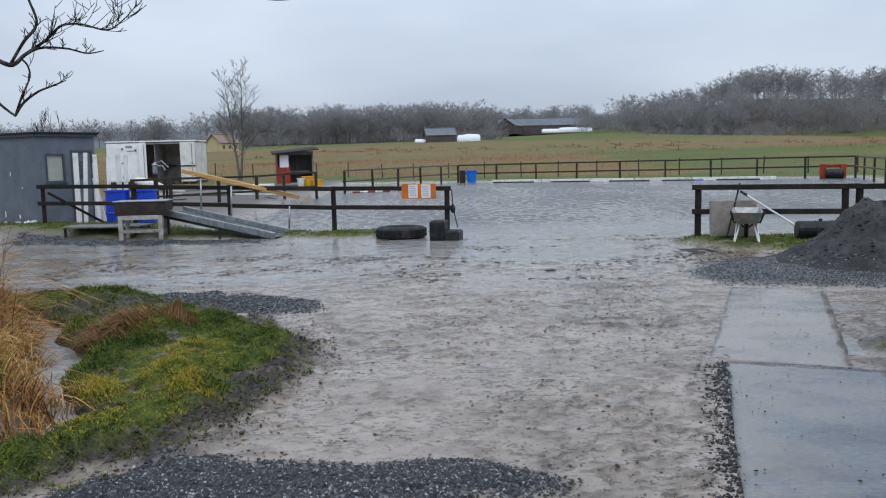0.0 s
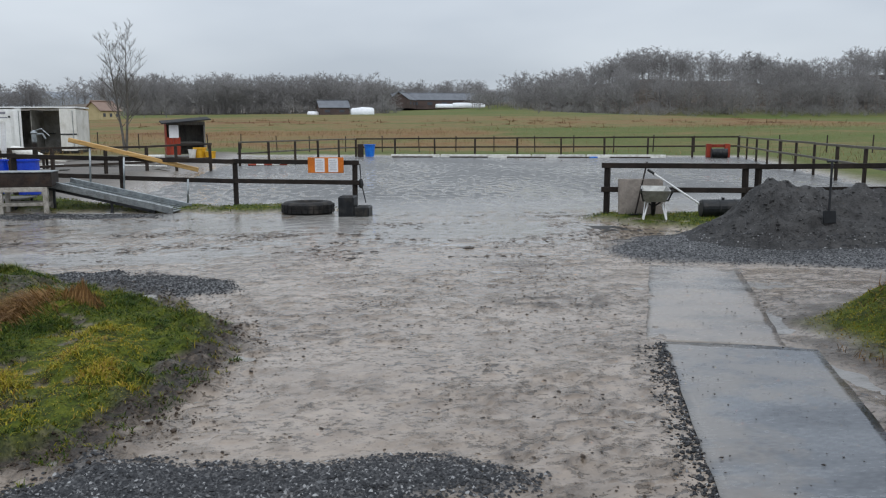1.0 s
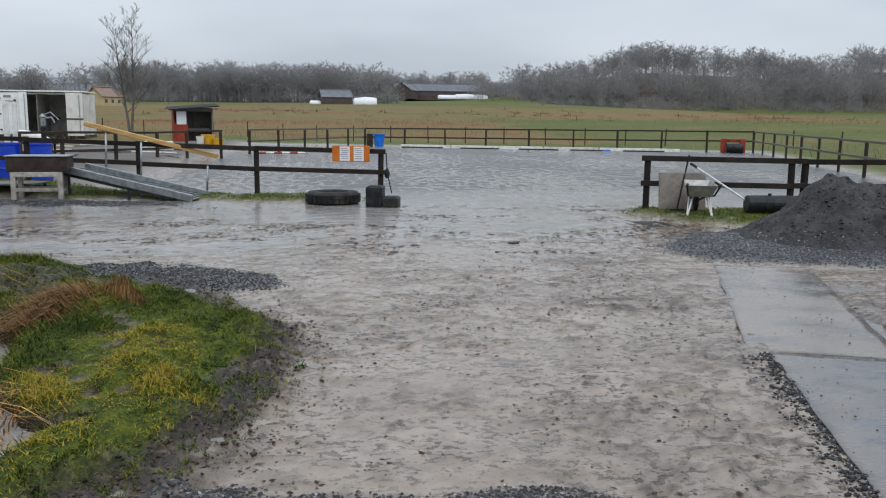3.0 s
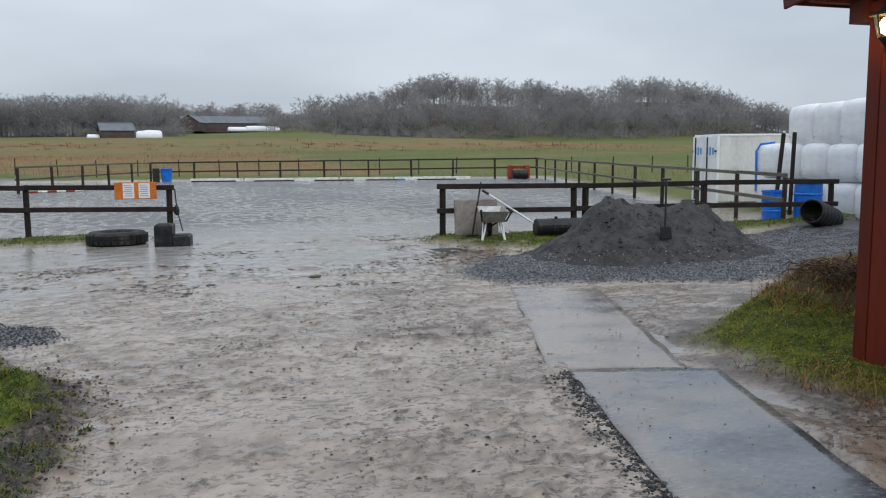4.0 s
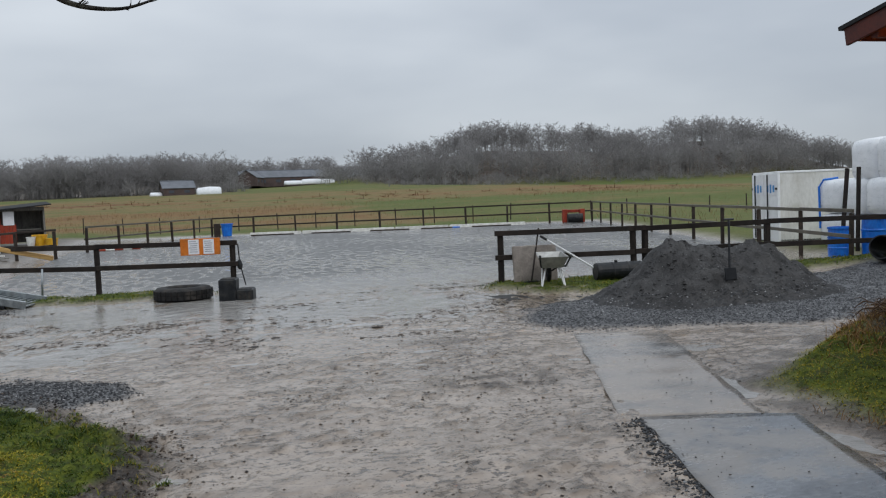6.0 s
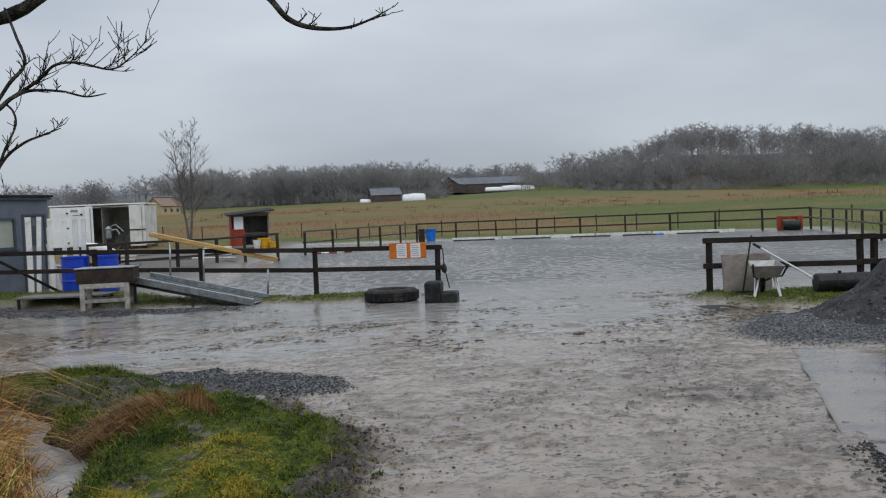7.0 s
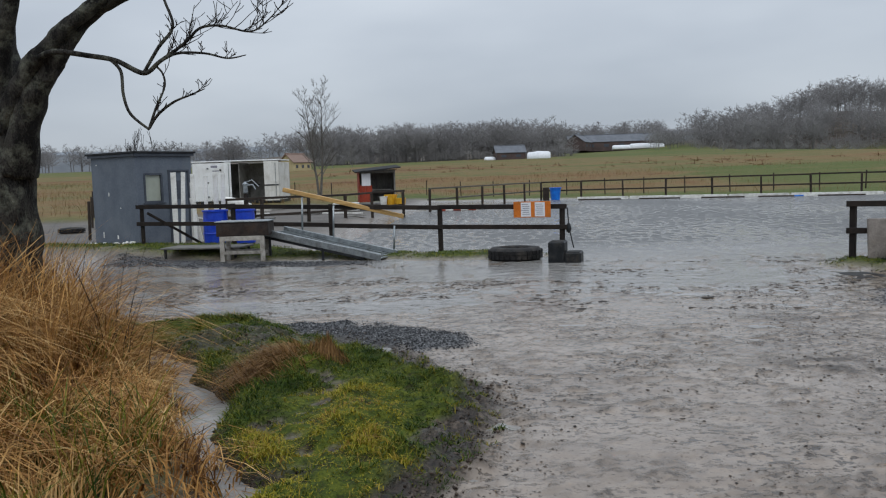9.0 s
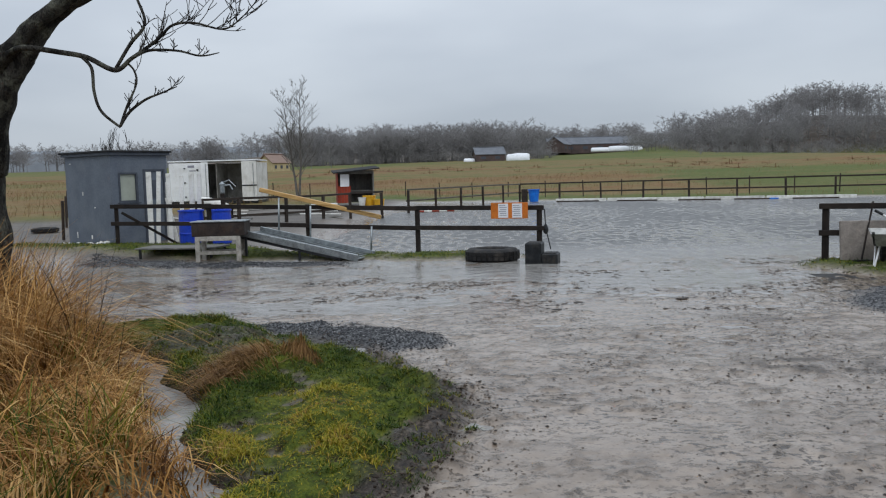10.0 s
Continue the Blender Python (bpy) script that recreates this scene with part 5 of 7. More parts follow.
# ---- sand heap with a spade ----
def heap_height(x, y):
    a = np.maximum(0, 1 - np.hypot((x - 6.80) / 1.55, (y - 12.5) / 1.5)) * 1.08
    b = np.maximum(0, 1 - np.hypot((x - 8.20) / 1.85, (y - 12.5) / 1.5)) * 1.05
    c = np.maximum(0, 1 - np.hypot((x - 7.45) / 1.7, (y - 12.5) / 1.45)) * 0.98
    base = np.log(np.exp(a * 9) + np.exp(b * 9) + np.exp(c * 9)) / 9 - 0.122
    base = base - 0.10 * np.clip(base - 0.72, 0, 1) * 4
    n = fbm(x, y, 1.5, 4, 71)
    f = fbm(x, y, 7.0, 3, 77)
    n = n + 0.5 * np.abs(fbm(x, y, 3.4, 3, 73)) - 0.1
    return base * (1 + 0.16 * n) + (0.062 * f + 0.10 * n) * np.clip(base * 4, 0, 1) - 0.03


hx, hy = np.arange(4.6, 10.9, 0.045), np.arange(10.2, 14.9, 0.045)
HX, HY = np.meshgrid(hx, hy)
heap = new("sand_mound", grid_mesh("sand_mound", hx - 7.5, hy - 12.5, heap_height(HX, HY), M["sand"]))
heap.location = (7.5, 12.5, 0.03)
tagged(heap, "heap of wet dark grey sand on the gravel yard", "sand heap")
spade = thing("spade", pose(7.17, 11.61, float(heap_height(np.array([7.17]), np.array([11.61]))[0]) + 0.08), "spade stuck upright in the sand heap", "spade")
part("shaft", tube([(0, 0, 0.12), (0.02, 0.03, 0.86)], 0.017, 8), M["dark_steel"], spade)
part("grip", tube([(-0.06, 0.03, 0.87), (0.10, 0.03, 0.87)], 0.018, 8), M["dark_steel"], spade)
bm = bmesh.new()
add_box(bm, (0, -0.02, 0.07), (0.20, 0.02, 0.18), Matrix.Rotation(radians(-8), 3, "X"), 0.006)
part("blade", bm, M["bench_steel"], spade)

# ---- box trailer, wrapped bales, poles and pipe ----
ta = math.atan2(-0.35, 0.936)
trailer = thing("box_trailer", Matrix.Translation((16.05, 21.0, 0.05)) @ Matrix.Rotation(ta, 4, "Z"), "grubby white box trailer body with barred end doors", "trailer")
TL, TW, TH = 6.0, 2.15, 2.10
part("side_panel", boxes(((TL / 2, 0.03, TH / 2), (TL - 0.01, 0.06, TH - 0.1))), M["grubby_panel"], trailer)
part("side_panel", boxes(((TL / 2, TW - 0.03, TH / 2), (TL - 0.01, 0.06, TH - 0.1))), M["grubby_panel"], trailer)
part("roof", boxes(((TL / 2, TW / 2, TH - 0.03), (TL + 0.03, TW + 0.03, 0.06)), bevel=0.01), M["white_panel"], trailer)
part("floor_frame", boxes(((TL / 2, TW / 2, 0.05), (TL, TW, 0.14))), M["dark_steel"], trailer)
for y0 in (0.0, TW / 2):
    dr = part("end_door", boxes(((-0.02, y0 + TW / 4, TH / 2), (0.05, TW / 2 - 0.02, TH - 0.12)), bevel=0.006), M["white_panel"], trailer)
    part("lock_bar", tube([(-0.07, y0 + TW / 4 + 0.2, 0.1), (-0.07, y0 + TW / 4 + 0.2, TH - 0.08)], 0.02, 6), M["dark_steel"], dr)
    part("hinge", boxes(((-0.05, y0 + (0.06 if y0 == 0 else TW / 2 - 0.06), 1.6), (0.04, 0.10, 0.06))), M["dark_steel"], dr)
    part("logo_panel", boxes(((-0.052, y0 + TW / 4, 1.62), (0.008, TW / 2 - 0.12, 0.42))), M["paper"], dr)
    for k in range(3):
        part("logo_bar", boxes(((-0.06, y0 + 0.25 + 0.24 * k, 1.60), (0.006, 0.13, 0.20 + 0.05 * (k % 2)))), M["blue_ink"], dr)
for (xx, yy) in ((0.0, 0.0), (0.0, TW)):
    part("corner_post", boxes(((xx, yy, TH / 2), (0.07, 0.07, TH)), bevel=0.006), M["dark_steel"] if yy else M["white_panel"], trailer)


def make_bale():
    bm = bmesh.new()
    bmesh.ops.create_cube(bm, size=1.0)
    bmesh.ops.subdivide_edges(bm, edges=bm.edges, cuts=5, use_grid_fill=True)
    rr = random.Random(3)
    for v in bm.verts:
        c = v.co * 2
        q = 7.0
        k = (abs(c.x) ** q + abs(c.y) ** q + abs(c.z) ** q) ** (1 / q)
        c = c / k * max(abs(c.x), abs(c.y), abs(c.z)) * 1.0
        n = noise.noise(Vector((c.x * 1.7, c.y * 1.7, c.z * 1.7)))
        v.co = Vector((c.x * 0.60, c.y * 0.85, c.z * 0.46)) * (1 + 0.025 * n)
    ob = link_mesh("hay_bale", bm, M["bale_wrap"], True)
    return tagged(ob, "round-edged hay bale wrapped in white plastic film", "hay bale", "wrapped bales")


bale = make_bale()
bd = Vector((-0.29, -0.96, 0)).normalized()
bn = Vector((0.96, -0.29, 0)).normalized()
start = Vector((16.65, 18.67, 0.0))
first = True
bang = math.atan2(bd.y, bd.x)
for layer in range(3):
    for row in range(1):
        for k in range(6):
            if layer == 2 and k == 0:
                continue
            c = start + bd * (1.17 * k + (0.30 if layer == 2 else 0.0)) + bn * (1.66 * row + (0.1 if layer == 2 else 0)) + Vector((0, 0, 0.50 + 0.89 * layer))
            rr = random.Random(layer * 50 + row * 10 + k)
            m = Matrix.Translation(c) @ Matrix.Rotation(bang + rr.uniform(-0.04, 0.04), 4, "Z") @ Matrix.Rotation(rr.uniform(-0.02, 0.02), 4, "X")
            if layer == 2:
                m = m @ Matrix.Diagonal((1, 1, 1.15 + 0.05 * (k > 2), 1))
            if first:
                bale.matrix_basis = m
                first = False
            else:
                o = bale.copy()
                scene.collection.objects.link(o)
                o.matrix_basis = m
strap = tube([start + bd * -0.35 + bn * -0.88 + Vector((0, 0, 0.55)), start + bd * -0.37 + bn * -0.89 + Vector((0, 0, 1.65)), start + bd * -0.30 + bn * -0.80 + Vector((0, 0, 1.84)), start + bd * -0.1 + bn * -0.5 + Vector((0, 0, 1.88))], 0.03, 6)
solid("blue_strap", strap, M["bright_blue"], Matrix(), "blue strap hanging over the wrapped bales", "strap")
for (px, py, h, lean) in ((13.75, 16.3, 2.0, 0.20), (14.42, 16.5, 2.0, 0.06)):
    solid("tall_post", beam((0, 0, 0), (lean, 0.0, h), 0.075, 0.075, 0.008), M["fence_wood"], pose(px, py, height(px, py) - 0.05), "tall dark leaning timber post behind the fence", "post", "tall posts")
pipe = thing("drain_pipe", pose(12.75, 13.95, height(12.75, 13.95) + 0.20, 0, 0, -66), "short length of wide black corrugated drain pipe", "pipe")
prof = []
for k in range(13):
    yk = -0.6 + 0.1 * k
    prof += [(0.25 if k % 2 else 0.232, yk)]
bm = bmesh.new()
outer = [(r, h) for r, h in prof]
inner = [(0.212, h) for r, h in reversed(prof)]
bm = ring_lathe(outer + inner, 24)
pb = part("pipe_wall", bm, M["black_plastic"], pipe)
pb.matrix_basis = Matrix.Rotation(radians(78), 4, "X")
solid("drain_pipe_end", ring_lathe([(0.16, 0.0), (0.20, 0.0), (0.20, 0.5), (0.16, 0.5)], 18), M["black_plastic"], pose(14.0, 13.2, height(14.0, 13.2) + 0.2, 80, 0, 30), "small black pipe offcut on the gravel", "pipe")

# ---- rubber mats on the walkway ----
def mat_object(name, a, b, c, d, z, label, material, sink=0.0):
    """A soft sheet between the corners a, b (far) and d, c (near)."""
    nu, nv = 14, 44
    vs = []
    a, b, c, d = (Vector((*q, 0)) for q in (a, b, c, d))
    for j in range(nv + 1):
        for i in range(nu + 1):
            u, v = i / nu, j / nv
            q = (a * (1 - u) + b * u) * (1 - v) + (d * (1 - u) + c * u) * v
            wav = 0.010 * noise.noise(Vector((q.x * 1.6, q.y * 2.6, 3))) + 0.012 * max(0, 1 - v * nv / 7) * noise.noise(Vector((q.x * 3, q.y * 9, 1)))
            if i in (0, nu):
                q = q + (b - a) * (0.018 * noise.noise(Vector((q.y * 2.3, i, 5))))
            vs.append((q.x, q.y, z + wav - sink * (1 - v) ** 2))
    fs = []
    for j in range(nv):
        for i in range(nu):
            k = j * (nu + 1) + i
            fs.append((k, k + nu + 1, k + nu + 2, k + 1))
    bm = bmesh.new()
    bv = [bm.verts.new(q) for q in vs]
    for f in fs:
        bm.faces.new([bv[k] for k in f])
    bmesh.ops.recalc_face_normals(bm, faces=bm.faces)
    bmesh.ops.solidify(bm, geom=bm.faces[:], thickness=0.014)
    ob = link_mesh(name, bm, material, True)
    return tagged(ob, label, "rubber mat", "walkway mats")


mat_object("rubber_mat", (4.0, 10.45), (5.03, 10.12), (3.52, 6.42), (2.55, 6.88), 0.034, "long grey rubber mat half covered by silty water", M["silted_mat"], 0.014)
mat_object("rubber_mat", (2.66, 6.80), (3.74, 6.36), (1.95, 1.6), (1.10, 1.9), 0.038, "long wet grey rubber walkway mat with curled edges", M["mat_rubber"])

# ---- red barn with its lantern and bench ----
bdir = Vector((0.08, 1.0, 0)).normalized()
bangle = math.atan2(bdir.y, bdir.x) - math.pi / 2
barn = thing("barn", Matrix.Translation((4.74, 6.0, 0.0)) @ Matrix.Rotation(bangle, 4, "Z"), "dark red timber barn wall with overhanging roof", "barn")
BL, BW = 9.5, 5.0
SL_ROOF = 0.165


def roof_z(y):
    return 2.93 - SL_ROOF * y


bm = bmesh.new()
prof = [(0.02, -BL, 0.0), (0.02, -0.001, 0.0), (0.02, -0.001, roof_z(0) - 0.05), (0.02, -BL, roof_z(-BL) - 0.05)]
f0 = [bm.verts.new(q) for q in prof]
f1 = [bm.verts.new((q[0] + 0.12, q[1], q[2])) for q in prof]
bm.faces.new(f0)
bm.faces.new(list(reversed(f1)))
for k in range(4):
    bm.faces.new((f0[k], f1[k], f1[(k + 1) % 4], f0[(k + 1) % 4]))
bmesh.ops.recalc_face_normals(bm, faces=bm.faces)
part("wall_core", bm, M["red_trim"], barn)
part("end_wall", boxes(((BW / 2 + 0.14, -0.07, 1.4), (BW, 0.14, 2.8))), M["red_wood"], barn)
part("rear_wall", boxes(((BW + 0.05, -BL / 2 - 0.1, 1.5), (0.12, BL - 0.3, 3.0))), M["red_wood"], barn)
part("rear_end_wall", boxes(((BW / 2 + 0.14, -BL + 0.07, 2.0), (BW - 0.2, 0.12, 4.0))), M["red_wood"], barn)
part("corner_board", boxes(((-0.004, -0.06, 1.39), (0.035, 0.12, 2.78)), bevel=0.004), M["red_wood"], barn)
yb0 = -0.125
for k in range(44):
    w = 0.208
    top = roof_z(yb0 - w * (k + 0.5)) - 0.06
    part("wall_board", boxes(((0.0, yb0 - w * (k + 0.5), top / 2 + 0.02), (0.028 + 0.0012 * (k % 2), w - 0.0004, top))), M["red_wood"], barn)
part("dark_seam", boxes(((-0.016, -1.02, 1.28), (0.012, 0.012, 0.62))), M["bench_steel"], barn)
ro = bmesh.new()
ang = math.atan(SL_ROOF)
ov = 0.42
mid = (-BL + ov) / 2
for (xa, za, sx, sz) in ((2.44, 0.075, 5.74, 0.03),):
    add_box(ro, (xa, mid, roof_z(mid) + za), (sx, (BL + ov) / math.cos(ang) + 0.2, sz), Matrix.Rotation(-ang, 3, "X"))
part("roof", ro, M["roof_felt"], barn)
for k in range(20):
    yk = ov - 0.02 - 0.135 * (k + 0.5)
    part("soffit_board", boxes(((2.42, yk, roof_z(yk) + 0.035), (5.6, 0.125, 0.025), Matrix.Rotation(-ang, 3, "X"))), M["soffit_wood"], barn)
part("bargeboard", beam((-0.40, ov + 0.05, roof_z(ov) + 0.0), (-0.40, -BL, roof_z(-BL) + 0.0), 0.028, 0.16, 0.004), M["red_trim"], barn)
part("eave_board", beam((-0.38, ov + 0.03, roof_z(ov) + 0.02), (BW + 0.1, ov + 0.03, roof_z(ov) + 0.02), 0.028, 0.13, 0.004), M["red_trim"], barn)
for yk in (0.10, -1.5, -3.1, -4.7):
    part("purlin", beam((-0.38, yk + 0.1, roof_z(yk) - 0.05), (0.3, yk + 0.1, roof_z(yk) - 0.05), 0.07, 0.14, 0.005), M["red_trim"], barn)
part("wall_plate", boxes(((2.4, 0.09, 2.72), (4.9, 0.16, 0.16))), M["red_trim"], barn)

lan = thing("wall_lantern", Matrix.Translation((4.54, 5.70, 2.41)) @ Matrix.Diagonal((0.98, 0.98, 1.0, 1)), "lit black wall lantern with clear glass panes on the barn", "lantern")
part("finial", lathe([(0.004, -0.04), (0.012, -0.02), (0.008, 0.0), (0.02, 0.02), (0.045, 0.05), (0.06, 0.065)], 12), M["bench_steel"], lan)
n6 = 6
for k in range(n6):
    a0, a1 = 2 * math.pi * k / n6, 2 * math.pi * (k + 1) / n6
    lo0, lo1 = Vector((0.060 * math.cos(a0), 0.060 * math.sin(a0), 0.07)), Vector((0.060 * math.cos(a1), 0.060 * math.sin(a1), 0.07))
    hi0, hi1 = Vector((0.095 * math.cos(a0), 0.095 * math.sin(a0), 0.22)), Vector((0.095 * math.cos(a1), 0.095 * math.sin(a1), 0.22))
    part("glazing_bar", tube([lo0, hi0], 0.006, 5), M["bench_steel"], lan)
    bm = bmesh.new()
    bm.faces.new([bm.verts.new(q) for q in (lo0, lo1, hi1, hi0)])
    bmesh.ops.solidify(bm, geom=bm.faces[:], thickness=0.002)
    gl = part("glass_pane", bm, M["lantern_glass"], lan)
    gl.visible_shadow = False
part("cap", lathe([(0.120, 0.215), (0.120, 0.223), (0.098, 0.238), (0.062, 0.255), (0.040, 0.272), (0.022, 0.292), (0.012, 0.306), (0.020, 0.322), (0.008, 0.342), (0.004, 0.360)], 12), M["bench_steel"], lan)
part("bulb", lathe([(0.014, 0.085), (0.026, 0.10), (0.048, 0.14), (0.050, 0.165), (0.034, 0.192), (0.012, 0.205)], 14), M["lamp_glow"], lan, "glowing warm bulb", smooth=True)
part("arm", tube([(0.20, 0.0, 0.22), (0.15, 0.0, 0.30), (0.08, 0.0, 0.34), (0.02, 0.0, 0.32)], 0.012, 8), M["bench_steel"], lan)
part("scroll", tube([(0.2, 0, 0.36), (0.16, 0, 0.38), (0.13, 0, 0.36), (0.15, 0, 0.33), (0.18, 0, 0.335)], 0.010, 8), M["bench_steel"], lan)
part("back_plate", boxes(((0.205, 0.0, 0.27), (0.02, 0.10, 0.24)), bevel=0.004), M["bench_steel"], lan)
pl = bpy.data.lights.new("lantern_light", "POINT")
pl.energy = 3.2
pl.color = (1.0, 0.55, 0.18)
pl.shadow_soft_size = 0.04
lo_ = new("lantern_light", pl)
lo_.location = (4.55, 5.72, 2.54)

bench = thing("bench", Matrix.Translation((3.86, 4.93, 0.075)) @ Matrix.Rotation(bangle, 4, "Z") @ Matrix.Diagonal((1, 1, 0.9, 1)), "dark blue-grey slatted bench with a black steel frame by the barn", "bench")
for yk in (-0.03, -1.25):
    part("front_leg", boxes(((0.0, yk, 0.20), (0.045, 0.045, 0.44)), bevel=0.004), M["bench_steel"], bench)
    part("back_leg", beam((0.56, yk, 0.0), (0.40, yk, 0.42), 0.045, 0.05, 0.004), M["bench_steel"], bench)
    part("back_upright", beam((0.40, yk, 0.40), (0.52, yk, 0.86), 0.045, 0.05, 0.004), M["bench_steel"], bench)
    part("foot_bar", beam((0.02, yk, 0.10), (0.54, yk, 0.10), 0.03, 0.03, 0.004), M["bench_steel"], bench)
    part("seat_bearer", beam((0.0, yk, 0.40), (0.44, yk, 0.40), 0.04, 0.04, 0.004), M["bench_steel"], bench)
for k in range(7):
    part("seat_slat", boxes(((0.0 + 0.066 * k, -0.64, 0.435), (0.050, 1.36, 0.022)), bevel=0.005), M["bench_steel"], bench)
for k in range(4):
    xk, zk = 0.40 + 0.030 * k, 0.52 + 0.105 * k
    part("back_slat", boxes(((xk - 0.02, -0.64, zk), (0.024, 1.36, 0.082), Matrix.Rotation(radians(15), 3, "Y")), bevel=0.006), M["bench_slat"], bench)


# ---- distant buildings ----
def gable_house(name, x, y, z, w, d, hw, hr, wall, roof, label, category, turn=0.0, windows=0, win_mat="grey_trim"):
    h = thing(name, pose(x, y, z - 0.5, 0, 0, turn), label, category)
    bm = bmesh.new()
    sect = [(-d / 2, 0), (d / 2, 0), (d / 2, hw + 0.5), (0, hw + hr + 0.5), (-d / 2, hw + 0.5)]
    a = [bm.verts.new((-w / 2, q[0], q[1])) for q in sect]
    b = [bm.verts.new((w / 2, q[0], q[1])) for q in sect]
    bm.faces.new(a)
    bm.faces.new(list(reversed(b)))
    for k in range(5):
        bm.faces.new((a[k], b[k], b[(k + 1) % 5], a[(k + 1) % 5]))
    bmesh.ops.recalc_face_normals(bm, faces=bm.faces)
    part("wall", bm, wall, h)
    sl = math.hypot(d / 2, hr)
    an = math.atan2(hr, d / 2)
    for s in (-1, 1):
        part("roof", boxes(((0, s * d / 4, hw + hr / 2 + 0.5 + 0.12), (w + 0.8, sl + 0.6, 0.18), Matrix.Rotation(-s * an, 3, "X"))), roof, h)
    for k in range(windows):
        part("window", boxes(((-w / 2 + w * (k + 0.5) / windows, -d / 2 - 0.03, hw * 0.55 + 0.5), (w / windows * 0.35, 0.1, hw * 0.35))), M[win_mat], h)
    return h


gable_house("farmhouse", -52.0, 204, 3.9, 6.0, 5.0, 2.2, 2.0, M["yellow_wall"], M["red_roof"], "pale yellow farmhouse with a red tiled roof across the field", "house", 60, 3)
gable_house("field_barn", 1.5, 264, 6.0, 9.0, 8.0, 2.2, 2.2, M["far_barn"], M["far_roof"], "low dark barn with a pale roof across the field", "barn", 8, 2)
gable_house("long_barn", 49.0, 384, 11.0, 40.0, 12.0, 3.6, 3.2, M["far_barn"], M["far_roof"], "long low barn with a grey roof at the wood's edge", "barn", 3, 6)
gable_house("farm_shed", 33.0, 372, 11.2, 12.0, 9.0, 3.2, 3.2, M["far_barn"], M["far_roof"], "dark gabled farm shed in front of the long barn", "shed", 70, 2)


def tarp_stack(x, y, z, w, h, seed, label):
    bm = lathe([(0.01, -0.5), (0.40, -0.5), (0.5, -0.42), (0.52, 0.0), (0.5, 0.42), (0.40, 0.5), (0.01, 0.5)], 14, "x")
    rr = random.Random(seed)
    for v in bm.verts:
        n = noise.noise(Vector((v.co.x * 5 + seed, v.co.y * 4, v.co.z * 4)))
        v.co = Vector((v.co.x * w, v.co.y * 3.5, max(v.co.z * h * 1.2 * (1 + 0.15 * n), -0.3)))
    return solid("white_tarpaulin", bm, M["tarp"], pose(x, y, z, 0, 0, rr.uniform(-6, 6)), label, "covered stack", "white covered stacks", smooth=True)


tarp_stack(10.6, 260, 6.1, 7.2, 3.6, 1, "stack of bales under white sheeting by the dark barn")
tarp_stack(-4.6, 262, 6.2, 3.4, 1.6, 2, "small stack under white sheeting by the dark barn")
for k, (x, w, h) in enumerate(((52, 8, 2.6), (60, 9, 3.4), (67, 7, 3.2))):
    tarp_stack(x, 374, 11.2, w, h, 4 + k, "stack of bales under white sheeting by the long barn")


# ---- bare trees ----
def grow(rr, start, direction, length, radius, depth, out, spread=0.6, up=0.25, kids=(3, 5), shrink=0.62):
    """Adds limbs to out as (points, radii)."""
    n = 4
    pts, rad = [Vector(start)], [radius]
    d = Vector(direction).normalized()
    for k in range(n):
        d = (d + Vector((rr.uniform(-1, 1), rr.uniform(-1, 1), rr.uniform(-0.6, 1))) * 0.16 + Vector((0, 0, up * 0.22))).normalized()
        pts.append(pts[-1] + d * length / n)
        rad.append(radius * (1 - 0.72 * (k + 1) / n))
    out.append((pts, rad))
    if depth <= 0:
        return
    for k in range(rr.randint(*kids)):
        t = rr.uniform(0.25, 1.0)
        i = min(int(t * n), n - 1)
        q = pts[i].lerp(pts[i + 1], t * n - i)
        side = Vector((rr.uniform(-1, 1), rr.uniform(-1, 1), rr.uniform(-0.2, 0.8))).normalized()
        nd = (d * (1 - spread) + side * spread + Vector((0, 0, up))).normalized()
        grow(rr, q, nd, length * shrink * rr.uniform(0.7, 1.15), max(radius * (1 - 0.7 * t) * 0.62, 0.004), depth - 1, out, spread, up, kids, shrink)


def limbs_mesh(limbs, sides, thin=0.0):
    bm = bmesh.new()
    for pts, rad in limbs:
        add_tube(bm, pts, [max(r, thin) for r in rad], sides, False)
    return bm


def bare_tree(name, m, seed, height_m, label, stems=1, spread=0.55, depth=4, thin=0.012):
    t = thing(name, m, label, "tree")
    rr = random.Random(seed)
    trunk, crown = [], []
    for s in range(stems):
        start = Vector((rr.uniform(-0.2, 0.2) * (stems > 1), rr.uniform(-0.2, 0.2) * (stems > 1), -0.2))
        d = Vector((rr.uniform(-0.22, 0.22) * stems * 0.5, rr.uniform(-0.2, 0.2), 1))
        limbs = []
        grow(rr, start, d, height_m * rr.uniform(0.62, 0.78), height_m * 0.0095, depth, limbs, spread, 0.22, (4, 6), 0.50)
        trunk.append(limbs[0])
        crown += limbs[1:]
    part("trunk", limbs_mesh(trunk, 7), M["bark"], t, smooth=True)
    part("crown", limbs_mesh(crown, 3, thin), M["twig"], t)
    return t


# twig colour lightened to put a slight haze on the field tree
M["hazed_twig"] = surface("hazed_twig", (0.085, 0.078, 0.070), (0.15, 0.138, 0.125), (0.6, 0.85), 6, relief=0.2)


